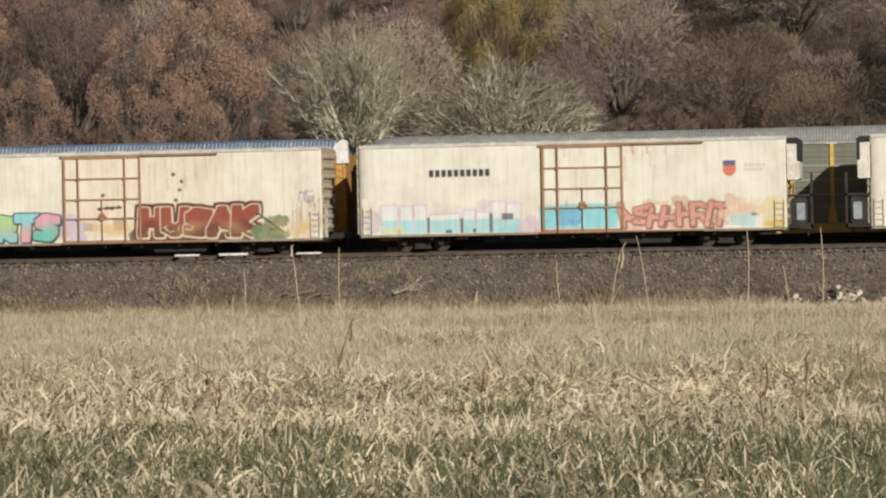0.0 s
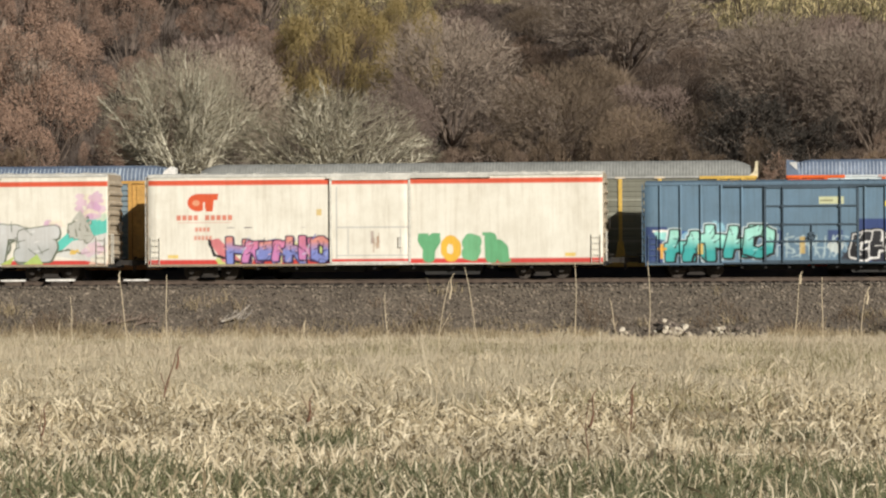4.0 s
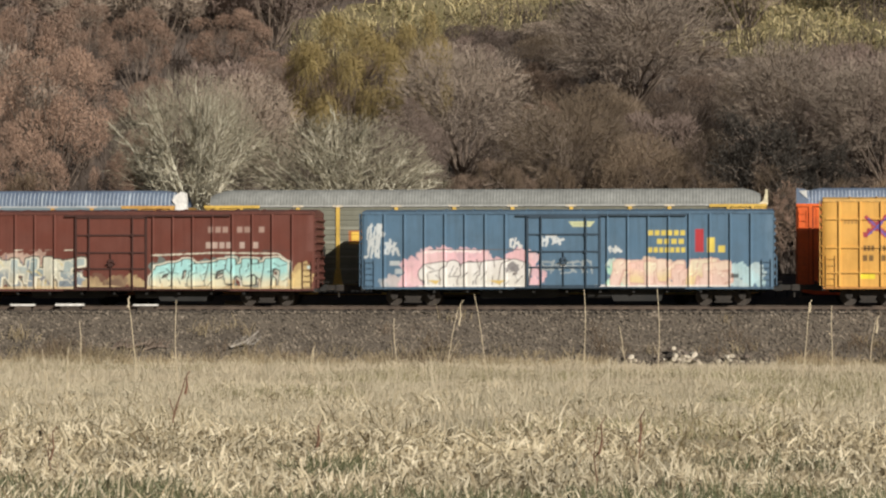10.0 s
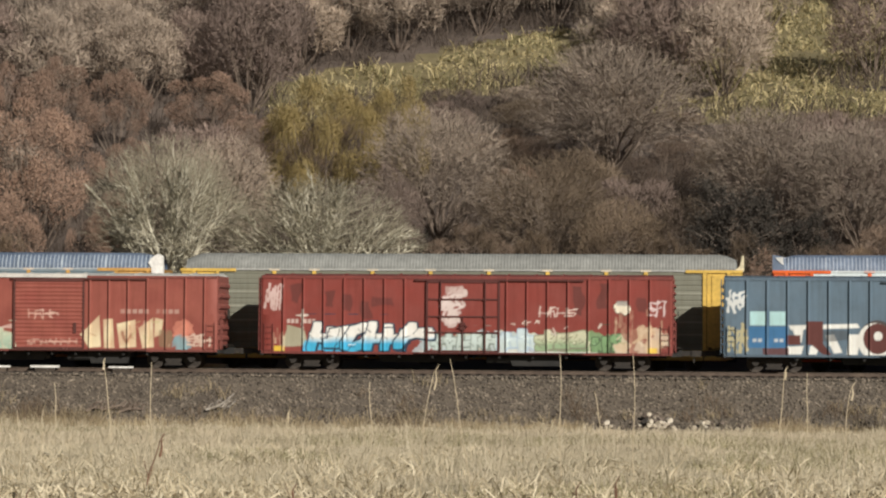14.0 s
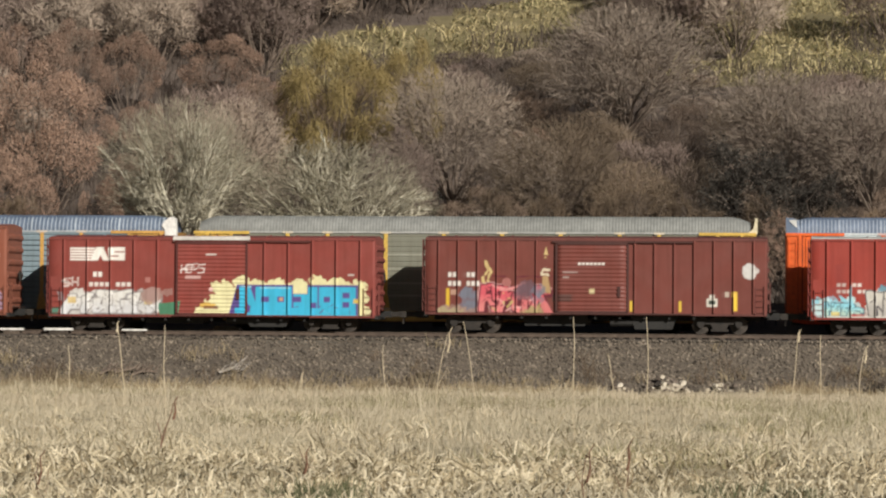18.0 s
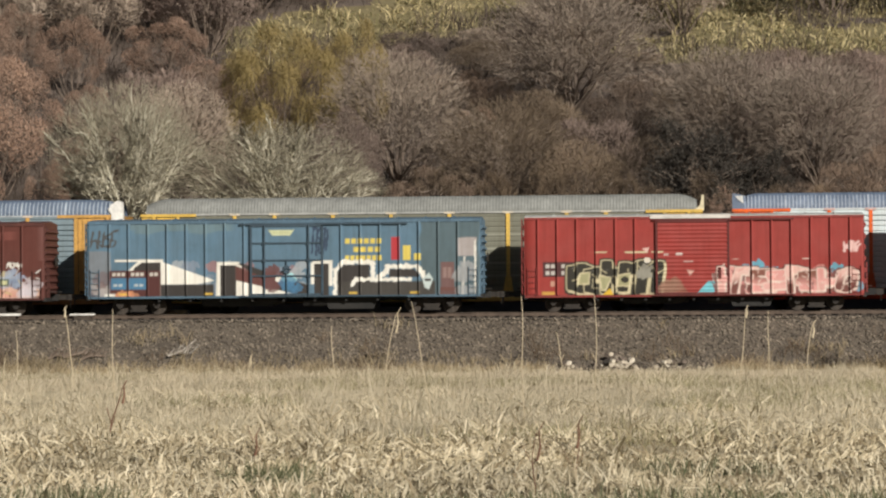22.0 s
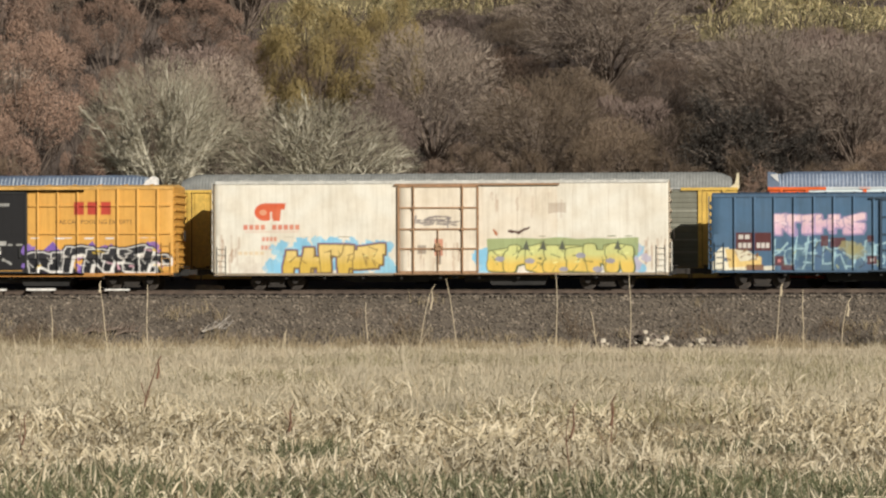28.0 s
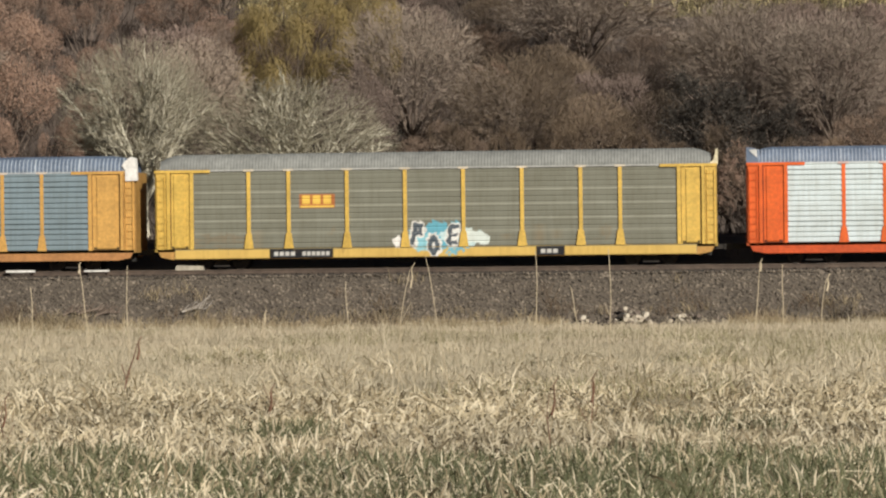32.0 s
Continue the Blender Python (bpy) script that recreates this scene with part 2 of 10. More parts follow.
class Build:
    """Gathers boxes, prisms and tubes into one mesh."""

    def __init__(self):
        self.v, self.f = [], []

    def add(self, verts, faces):
        o = len(self.v)
        self.v += [tuple(p) for p in verts]
        self.f += [tuple(i + o for i in q) for q in faces]

    def box(self, x0, x1, y0, y1, z0, z1, bev=0.0):
        if bev <= 0:
            vs = [(x, y, z) for z in (z0, z1) for y in (y0, y1) for x in (x0, x1)]
            self.add(vs, [(0, 2, 3, 1), (4, 5, 7, 6), (0, 1, 5, 4), (2, 6, 7, 3), (0, 4, 6, 2), (1, 3, 7, 5)])
            return self
        b = min(bev, abs(x1 - x0) / 2.2, abs(z1 - z0) / 2.2)
        prof = [(x0 + b, z0), (x1 - b, z0), (x1, z0 + b), (x1, z1 - b), (x1 - b, z1), (x0 + b, z1), (x0, z1 - b), (x0, z0 + b)]
        return self.prism_y(prof, y0, y1)

    def prism_y(self, prof, y0, y1):
        n = len(prof)
        vs = [(x, y0, z) for x, z in prof] + [(x, y1, z) for x, z in prof]
        self.add(vs, [tuple(range(n)), tuple(range(2 * n - 1, n - 1, -1))] + [(i, n + i, n + (i + 1) % n, (i + 1) % n) for i in range(n)])
        return self

    def prism_x(self, prof, x0, x1):
        n = len(prof)
        vs = [(x0, y, z) for y, z in prof] + [(x1, y, z) for y, z in prof]
        self.add(vs, [tuple(range(n - 1, -1, -1)), tuple(range(n, 2 * n))] + [(i, (i + 1) % n, n + (i + 1) % n, n + i) for i in range(n)])
        return self

    def tube(self, pts, r0, r1=None, n=5):
        """A tapered tube through points."""
        r1 = r0 if r1 is None else r1
        pts = [Vector(p) for p in pts]
        o = len(self.v)
        for i, p in enumerate(pts):
            d = (pts[min(i + 1, len(pts) - 1)] - pts[max(i - 1, 0)]).normalized()
            a = d.cross(Vector((0.31, 0.9, 0.13))).normalized()
            b = d.cross(a)
            r = r0 + (r1 - r0) * i / max(1, len(pts) - 1)
            self.v += [tuple(p + r * (math.cos(2 * math.pi * k / n) * a + math.sin(2 * math.pi * k / n) * b)) for k in range(n)]
        for i in range(len(pts) - 1):
            for k in range(n):
                self.f.append((o + i * n + k, o + i * n + (k + 1) % n, o + (i + 1) * n + (k + 1) % n, o + (i + 1) * n + k))
        self.f.append(tuple(o + k for k in range(n - 1, -1, -1)))
        self.f.append(tuple(o + (len(pts) - 1) * n + k for k in range(n)))
        return self

    def disc_y(self, x, y0, y1, z, r, n=18, hub=0.0):
        prof = [(x + r * math.cos(2 * math.pi * k / n), z + r * math.sin(2 * math.pi * k / n)) for k in range(n)]
        return self.prism_y(prof, y0, y1)

    def mesh(self, name, material, smooth=False):
        return mesh_of(name, self.v, self.f, material, smooth)


def part(name, bm, material, parent, label="", smooth=False):
    return link(name, bm.mesh(name, material, smooth), parent, label)


def thing(name, m, label, category, group=""):
    ob = new(name)
    ob.empty_display_size = 0.5
    ob.matrix_basis = m
    return tagged(ob, label, category, group)

# ---- ground: field, embankment, track bed and wooded hill, one sheet ----
RAIL_Y, BACK_Y = 149.0, 154.25        # centre lines of the near and the far track


def ground_z(x, y):
    if y < 0:
        z = -0.65
    elif y < 142.2:
        z = -0.65 - 1.55 * y / 142.2 - 0.5 * (y / 142.2) ** 2
    elif y < 146.8:
        z = -2.7 + (y - 142.2) / 4.6 * 2.38
    elif y < 147.3:
        z = -0.32
    elif y < 157.0:
        z = -0.23
    # bank added behind the far track to keep the gaps under the cars dark
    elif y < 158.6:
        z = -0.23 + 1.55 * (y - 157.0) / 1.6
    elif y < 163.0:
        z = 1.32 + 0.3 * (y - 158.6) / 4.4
    elif y < 340.0:
        z = 1.62 + 0.325 * (y - 163.0)
    else:
        z = 59.1 + 0.02 * (y - 340.0)
    if 3 < y < 141:
        z += 0.07 * noise.noise((x * 0.11, y * 0.11, 0.0)) * min(1.0, (141 - y) / 8)
    if y > 163:
        z += 1.2 * noise.noise((x * 0.05, y * 0.05, 3.0)) * min(1.0, (y - 163) / 15)
    return z


def in_opening(x, y):
    """The two grassy clearings high on the hill: a strip rising along the ridge, and a wider one."""
    a = x / y
    if y < 196:
        return False
    up = (ground_z(x, y) - 1.0) / y + 0.0022 * noise.noise((x * 0.18, y * 0.12, 7.0))
    mid = 0.0800 + (a + 0.148) * 0.175
    if -0.150 < a < -0.046 and abs(up - mid) < 0.0046 + 0.016 * max(0.0, a + 0.15):
        return True
    return -0.026 < a < 0.12 and 0.077 < up < 0.118 and noise.noise((x * 0.13, y * 0.10, 2.0)) > (-0.26 if a < 0.004 else -0.32)


def lines(*spans):
    out = []
    for a, b, step in spans:
        out += list(np.arange(a, b, step))
    return out + [spans[-1][1]]


gx = lines((-3000, -120, 240), (-120, -78, 6), (-78, 40, 1.6), (40, 120, 8), (120, 3000, 240))
gy = lines((-600, -20, 80), (-20, 10, 6), (10, 140, 1.6), (140, 164, 0.6), (164, 300, 1.8), (300, 345, 9), (345, 3500, 260))
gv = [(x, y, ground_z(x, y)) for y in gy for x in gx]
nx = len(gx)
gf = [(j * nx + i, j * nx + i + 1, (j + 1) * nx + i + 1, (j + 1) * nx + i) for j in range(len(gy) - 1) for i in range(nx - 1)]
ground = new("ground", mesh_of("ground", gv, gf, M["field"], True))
for k in ("ballast", "hill", "slope_grass", "track_bed", "turf"):
    ground.data.materials.append(M[k])
slots = []
for a, b, c, d in gf:
    x, y = (gv[a][0] + gv[c][0]) / 2, (gv[a][1] + gv[c][1]) / 2
    # slot 4 puts the shade-darkened gravel under both trains and below the near rail
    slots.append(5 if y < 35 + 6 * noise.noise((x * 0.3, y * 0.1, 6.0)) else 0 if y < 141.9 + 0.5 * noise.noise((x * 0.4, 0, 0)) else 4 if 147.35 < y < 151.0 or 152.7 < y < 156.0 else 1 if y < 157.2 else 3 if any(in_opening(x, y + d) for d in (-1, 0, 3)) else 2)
ground.data.polygons.foreach_set("material_index", slots)
tagged(ground, "dry grass field, gravel railway embankment and wooded hillside", "ground", kind="structure")

# ---- tracks ----
def rail_profile(y):
    w = [(-0.07, -0.178), (0.07, -0.178), (0.07, -0.165), (0.012, -0.145), (0.012, -0.045), (0.036, -0.035), (0.036, -0.002),
         (0.02, 0.0), (-0.02, 0.0), (-0.036, -0.002), (-0.036, -0.035), (-0.012, -0.045), (-0.012, -0.145), (-0.07, -0.165)]
    return [(y + a, b) for a, b in w]


track_near = tagged(new("railway_track"), "near railway track of rusty rails on dark timber ties", "railway track", kind="structure")
track_far = tagged(new("railway_track"), "far railway track under the parked car carriers", "railway track", kind="structure")
tie_rng = random.Random(5)
tie_mesh = Build().box(-0.115, 0.115, -1.3, 1.3, -0.355, -0.18, 0.012).mesh("tie", M["tie"])
plate_mesh = Build().box(-0.09, 0.09, -0.17, 0.17, -0.18, -0.168).mesh("tie_plate", M["rail"])
for track, cy in ((track_near, RAIL_Y), (track_far, BACK_Y)):
    for s in (-0.754, 0.754):
        part("rail", Build().prism_x(rail_profile(cy + s), -400, 300), M["rail"], track, "rusty steel rail")
        part("rail_head", Build().box(-400, 300, cy + s - 0.026, cy + s + 0.026, 0.0006, 0.0016), M["railhead"], track, "polished running surface of the rail")
    for i in range(150):
        x = -62 + i * 0.53 + tie_rng.uniform(-0.02, 0.02)
        link("tie", tie_mesh, track, m=pose(x, cy + tie_rng.uniform(-0.05, 0.05), 0, 0, 0, tie_rng.uniform(-1, 1)))
        if cy == RAIL_Y:
            link("tie_plate", plate_mesh, track, m=pose(x, cy - 0.754, 0))

# ---- crushed stone on the embankment ----
rs = np.random.RandomState(3)


def ground_np(x, y):
    return np.array([ground_z(a, b) for a, b in zip(x, y)])


def scatter_stones(name, n, x0, x1, y0, y1, size0, size1, label):
    octa = np.array([(1, 0, 0), (-1, 0, 0), (0, 1, 0), (0, -1, 0), (0, 0, 1), (0, 0, -1)], float)
    tri = np.array([(0, 2, 4), (2, 1, 4), (1, 3, 4), (3, 0, 4), (2, 0, 5), (1, 2, 5), (3, 1, 5), (0, 3, 5)])
    x, y = rs.uniform(x0, x1, n), rs.uniform(y0, y1, n)
    z = ground_np(x, y)
    size = size0 + (size1 - size0) * rs.rand(n) ** 2.2
    pts = octa[None] * (size[:, None, None] * rs.uniform(0.55, 1.2, (n, 6, 3)))
    ang = rs.uniform(0, 6.28, n)
    c, s = np.cos(ang), np.sin(ang)
    tip = rs.uniform(-0.7, 0.7, n)[:, None]
    px = pts[:, :, 0] * c[:, None] - pts[:, :, 1] * s[:, None]
    py = pts[:, :, 0] * s[:, None] + pts[:, :, 1] * c[:, None]
    pz = pts[:, :, 2] * 0.8 + px * tip * 0.5
    v = np.stack([px + x[:, None], py + y[:, None], pz + z[:, None] + 0.01], 2).reshape(-1, 3)
    f = (tri[None] + 6 * np.arange(n)[:, None, None]).reshape(-1, 3)
    return tagged(new(name, np_mesh(name, v, f, M["stone"])), label, "gravel", kind="stuff")


scatter_stones("ballast_stones", 22000, -52, 13, 142.4, 147.15, 0.04, 0.14, "crushed grey-brown ballast stones on the embankment slope")
scatter_stones("ballast_stones", 2000, -52, 13, 151.0, 152.8, 0.04, 0.10, "pale sunlit ballast between the two tracks")

# ---- grass ----
def grass(name, n, r0, r1, a0, a1, ln0, ln1, w, mat, label, rnd, rise=(0.5, 1.5), sag=(0.2, 1.6), per=1, loose=0.1, keep=None, patchy=0.45, short=False):
    """Arching blades in tufts. r: distance, a: bearing; rise: angle at the root; sag: how far the blade bends over; per: blades to a tuft."""
    g = rnd
    k = n // per
    r = np.sqrt(g.uniform(r0 ** 2, r1 ** 2, k))
    x, y = r * g.uniform(a0, a1, k), r
    if keep is not None:
        ok = np.array([keep(p, q) for p, q in zip(x, y)])
        x, y = x[ok], y[ok]
    size = 1 + patchy * np.array([noise.noise((p * 0.45, q * 0.30, 1.0)) for p, q in zip(x, y)])
    z = ground_np(x, y)
    x, y, z, size = (np.repeat(v, per) for v in (x, y, z, size))
    n = len(x)
    x = x + g.randn(n) * loose
    y = y + g.randn(n) * loose
    ln = g.uniform(ln0, ln1, n) * size
    az = g.uniform(0, 6.283, n)
    e0 = g.uniform(*rise, n)
    e1 = e0 - g.uniform(*sag, n)
    e2 = e1 - g.uniform(0.0, 0.7, n)
    hx, hy = np.cos(az), np.sin(az)

    def step(p, e, l):
        return p + np.stack([hx * np.cos(e) * l, hy * np.cos(e) * l, np.sin(e) * l], 1)

    p0 = np.stack([x, y, z - 0.02], 1)
    p1 = step(p0, e0, ln * 0.42)
    p2 = step(p1, e1, ln * 0.36)
    p3 = step(p2, e2, ln * 0.22)
    for q in (p2, p3):
        q[:, 2] = np.maximum(q[:, 2], z + 0.03)
    turn = g.uniform(-0.8, 0.8, n)
    ww = np.stack([np.cos(turn), np.sin(turn) * 0.7, g.uniform(-0.5, 0.5, n)], 1) * (w * g.uniform(0.55, 1.35, n))[:, None]
    if short:
        v = np.stack([p0 - ww, p0 + ww, p1 + ww * 0.8, p1 - ww * 0.8, p2], 1).reshape(-1, 3)
        f = (np.array([(0, 1, 2), (0, 2, 3), (3, 2, 4)])[None] + 5 * np.arange(n)[:, None, None]).reshape(-1, 3)
        return tagged(new(name, np_mesh(name, v, f, mat)), label, "grass", kind="stuff")
    v = np.stack([p0 - ww * 0.8, p0 + ww * 0.8, p1 + ww, p1 - ww, p2 + ww * 0.8, p2 - ww * 0.8, p3], 1).reshape(-1, 3)
    f = (np.array([(0, 1, 2), (0, 2, 3), (3, 2, 4), (3, 4, 5), (5, 4, 6)])[None] + 7 * np.arange(n)[:, None, None]).reshape(-1, 3)
    return tagged(new(name, np_mesh(name, v, f, mat)), label, "grass", kind="stuff")


gr = np.random.RandomState(11)
A0, A1 = -0.335, 0.088


def green_keep(p, q):
    return noise.noise((p * 0.35, q * 0.22, 5.0)) > -0.42 + max(0.0, (q - 25) * 0.11) - 1.2 * max(0.0, p / q + 0.10)


def tuft_keep(p, q):
    return noise.noise((p * 0.5, q * 0.35, 9.0)) > -0.18


def straw_keep(p, q):
    return noise.noise((p * 0.55, q * 0.30, 9.0)) > (-0.22 if q > 29 else -0.06 + (29 - q) * 0.012) + 1.0 * max(0.0, p / q + 0.10) - 1.2 * max(0.0, -0.13 - p / q)


grass("dry_grass_near", 34000, 17, 46, A0, A1, 0.17, 0.44, 0.0125, M["grass_dry"], "tangled pale straw grass, bent and broken", gr, sag=(0.4, 2.1), per=10, loose=0.11, keep=straw_keep)
grass("loose_straw", 17000, 17, 34, A0, A1, 0.13, 0.36, 0.0075, M["grass_dry"], "single dry straws standing among the green grass", gr, per=3, loose=0.12, rise=(0.6, 1.55), sag=(0.0, 1.2))
grass("fallen_straw", 260, 18, 42, A0, A1, 0.5, 1.0, 0.010, M["grass_dry"], "long broken straws lying across the grass", gr, rise=(0.15, 0.7), sag=(0.1, 0.7), per=3, loose=0.25)
grass("thatch_near", 20000, 17, 46, A0, A1, 0.10, 0.28, 0.0065, M["grass_thatch"], "low dull brown thatch under the straw", gr, rise=(0.1, 1.4), per=4, loose=0.12)
grass("green_grass", 39000, 16.5, 36, A0, A1, 0.14, 0.34, 0.0055, M["grass_green"], "young green grass between the dry straw", gr, rise=(0.9, 1.55), sag=(0.0, 0.7), per=7, loose=0.10, keep=green_keep)
grass("dry_grass_middle", 54000, 46, 84, A0, A1, 0.16, 0.38, 0.0060, M["grass_mid"], "dry straw grass of the open field", gr, per=9, loose=0.16, rise=(0.8, 1.5), sag=(0.0, 1.3), patchy=0.8, short=True)
grass("dry_grass_far", 46000, 84, 139.5, A0, A1, 0.18, 0.46, 0.0095, M["grass_far"], "pale matted grass towards the railway", gr, per=8, loose=0.25, rise=(0.9, 1.5), sag=(0.0, 1.2), patchy=0.9, short=True)
grass("straggling_straw", 15000, 44, 78, A0, A1, 0.22, 0.55, 0.0105, M["grass_dry"], "bent straw tufts thinning out into the field", gr, per=9, loose=0.14, rise=(0.6, 1.5), sag=(0.3, 1.8),
      keep=lambda p, q: noise.noise((p * 0.5, q * 0.22, 12.0)) > -0.25 + 0.018 * (q - 44))
grass("field_tufts", 8000, 50, 138, A0, A1, 0.28, 0.70, 0.0085, M["grass_mid"], "taller straw tufts scattered over the field", gr, per=12, loose=0.12, rise=(1.0, 1.55), sag=(0.0, 0.8), keep=tuft_keep)
grass("olive_patches", 62000, 44, 122, A0, A1, 0.20, 0.44, 0.0095, M["grass_olive"], "duller olive patches of new growth in the field", gr, per=8, loose=0.3, rise=(0.5, 1.5), sag=(0.0, 1.0), short=True,
      keep=lambda p, q: noise.noise((p * 0.13, q * 0.045, 8.0)) > 0.12 - 1.7 * (p / q + 0.12))
grass("dry_edge", 26000, 131, 144.0, A0, A1, 0.25, 0.75, 0.012, M["grass_edge"], "ragged dull grass where the field meets the embankment", gr, per=9, loose=0.25, rise=(0.9, 1.55), sag=(0.0, 0.9), short=True, patchy=0.9,
      keep=lambda p, q: not (-7 < p < 0.6 and q < 143) and noise.noise((p * 0.22, q * 0.3, 4.0)) > 0.35 - 0.07 * (q - 131) + max(0.0, (q - 141.8) * 0.45))
grass("embankment_weeds", 9500, 139.0, 146.2, A0, A1, 0.3, 0.85, 0.013, M["grass_edge"], "dull dry weeds at the foot of the embankment", gr, per=9, loose=0.2, rise=(0.9, 1.55), sag=(0.0, 0.7),
      keep=lambda p, q: not (-7 < p < 0.6 and q < 143) and noise.noise((p * 0.3, q * 0.9, 2.0)) > -0.05 + (q - 142) * 0.13)

grass("brown_weeds", 9000, 140.6, 145.0, A0, A1, 0.3, 0.9, 0.010, M["leaf_tan"], "brown standing weeds in clumps along the foot of the embankment", gr, per=9, loose=0.2, rise=(1.0, 1.55), sag=(0.0, 0.6),
      keep=lambda p, q: not (-7 < p < 0.6 and q < 143) and noise.noise((p * 0.35, q * 0.5, 14.0)) > 0.12 + (q - 142) * 0.06)

# ---- trees ----
def tube_np(paths, radii, n=3):
    """Many tapered tubes at once: paths (k, m, 3), radii (k, m)."""
    k, m, _ = paths.shape
    d = np.gradient(paths, axis=1)
    d /= np.linalg.norm(d, axis=2, keepdims=True) + 1e-9
    a = np.cross(d, np.array([0.31, 0.9, 0.13]))
    a /= np.linalg.norm(a, axis=2, keepdims=True) + 1e-9
    b = np.cross(d, a)
    th = 2 * np.pi * np.arange(n) / n
    ring = np.cos(th)[None, None, :, None] * a[:, :, None, :] + np.sin(th)[None, None, :, None] * b[:, :, None, :]
    v = paths[:, :, None, :] + ring * radii[:, :, None, None]
    i = np.arange(m - 1)[:, None] * n + np.arange(n)[None]
    j = np.arange(m - 1)[:, None] * n + (np.arange(n)[None] + 1) % n
    q = np.stack([i, j, j + n, i + n], 2).reshape(-1, 4)
    f = (q[None] + (m * n) * np.arange(k)[:, None, None]).reshape(-1, 4)
    return v.reshape(-1, 3), f


def make_tree(seed, name, bark, leaf, label, category, limbs=6, branches=170, twigs=4200, leaves=0, droop=0.0, fork=0.30, spread=0.5,
              twig_w=0.022, twig_l=(0.5, 1.3), leaf_size=0.16, trunk_r=0.16, low=0.28, stems=1,
              tufts=19, puff=1.9, branch_r=1.0, fine=False):
    """A tree ten metres high with a crown ten metres wide, at the origin; scale it where it is set."""
    g = np.random.RandomState(seed)
    up = np.array([0, 0, 1.0])
    paths, radii = [], []
    limb_pts = []
    for s in range(stems):
        lean = g.uniform(-0.35, 0.35, 2) * (1.0 if stems == 1 else 2.2)
        foot = np.array([*(g.uniform(-0.25, 0.25, 2) * (0 if stems == 1 else 1)), -0.4])
        top = np.array([lean[0], lean[1], 10 * fork])
        paths.append([foot + (top - foot) * u + np.array([0.12 * math.sin(3 * u + s), 0.1 * math.sin(4 * u), 0]) for u in np.linspace(0, 1, 6)])
        radii.append(np.linspace(trunk_r * 1.25, trunk_r * 0.8, 6))
        k = max(2, limbs // stems)
        for i in range(k):
            an = 2 * math.pi * (i + g.uniform(-0.3, 0.3)) / k + s * 1.7
            out = g.uniform(0.35, 1.0) * spread * 5
            end = np.array([math.cos(an) * out, math.sin(an) * out, g.uniform(6.8, 9.4) - out * 0.35])
            st = np.array(paths[s][g.randint(3, 6)])
            ctrl = st + (end - st) * 0.45 + np.array([math.cos(an), math.sin(an), 0]) * out * 0.22 + up * g.uniform(-0.5, 0.3)
            pts = [(1 - u) ** 2 * st + 2 * u * (1 - u) * ctrl + u * u * end + g.randn(3) * 0.07 for u in np.linspace(0, 1, 6)]
            paths.append(pts)
            radii.append(np.linspace(trunk_r * 0.62, trunk_r * 0.16, 6))
            limb_pts.append(np.array(pts))
    v1, f1 = tube_np(np.array(paths), np.array(radii), 5)
    # the crown is a heap of rounded tufts; branches run out to them and twigs fan from them
    k = tufts
    d = g.randn(k * 4, 3)
    d /= np.linalg.norm(d, axis=1, keepdims=True)
    d = d[d[:, 2] > -0.75][:k]
    k = len(d)
    rr = g.uniform(0.35, 0.80, k)
    half = (10 - 10 * low) / 2
    heart = d * rr[:, None] * np.array([5.0, 5.0, half]) + np.array([0, 0, 10 * low + half])
    rad = g.uniform(0.75, 1.25, k) * puff
    which = g.randint(0, k, branches)
    e = g.randn(branches, 3) * 0.6 + d[which] * 0.7 + np.array([0, 0, 0.25])
    e /= np.linalg.norm(e, axis=1, keepdims=True)
    tips = heart[which] + e * (rad[which] * g.uniform(0.3, 0.95, branches))[:, None]
    tips[:, 2] = np.clip(tips[:, 2], 0.5, 10.1)
    allp = np.concatenate(limb_pts)
    bp = []
    for t in tips:
        cost = np.linalg.norm(allp - t, axis=1) + 3.0 * np.maximum(0, allp[:, 2] - t[2] + 0.6) * (1 - droop)
        st = allp[np.argsort(cost)[g.randint(0, 3)]]
        mid = st + (t - st) * 0.5 + up * (0.15 + 0.5 * droop) + g.randn(3) * 0.18
        bp.append([(1 - u) ** 2 * st + 2 * u * (1 - u) * mid + u * u * t for u in (0, 0.33, 0.66, 1)])
    bp = np.array(bp)
    v2, f2 = tube_np(bp[:, [0, 2, 3]] if not fine else bp, np.repeat(np.array([[0.055, 0.028, 0.012]]) if not fine else np.array([[0.055, 0.042, 0.028, 0.012]]), len(bp), 0) * (trunk_r / 0.16) ** 0.5 * branch_r, 3)
    trunk = np_mesh(name + "_trunk", np.concatenate([v1, v2]), np.concatenate([f1, f2 + len(v1)]), bark)
    # twigs
    bi, u = g.randint(0, len(bp), twigs), g.uniform(0.25, 1.0, twigs)
    seg = np.minimum((u * 3).astype(int), 2)
    w = (u * 3 - seg)[:, None]
    org = bp[bi, seg] * (1 - w) + bp[bi, seg + 1] * w
    along = bp[bi, 3] - bp[bi, 1]
    along /= np.linalg.norm(along, axis=1, keepdims=True) + 1e-6
    away = org - heart[which[bi]]
    away /= np.linalg.norm(away, axis=1, keepdims=True) + 0.3
    dirs = along * 0.25 + away * 1.0 + g.randn(twigs, 3) * 0.60 + up * (0.12 - 1.5 * droop)
    dirs /= np.linalg.norm(dirs, axis=1, keepdims=True)
    ln = g.uniform(*twig_l, twigs)[:, None]
    wid = np.cross(dirs, g.randn(twigs, 3))
    wid /= np.linalg.norm(wid, axis=1, keepdims=True) + 1e-6
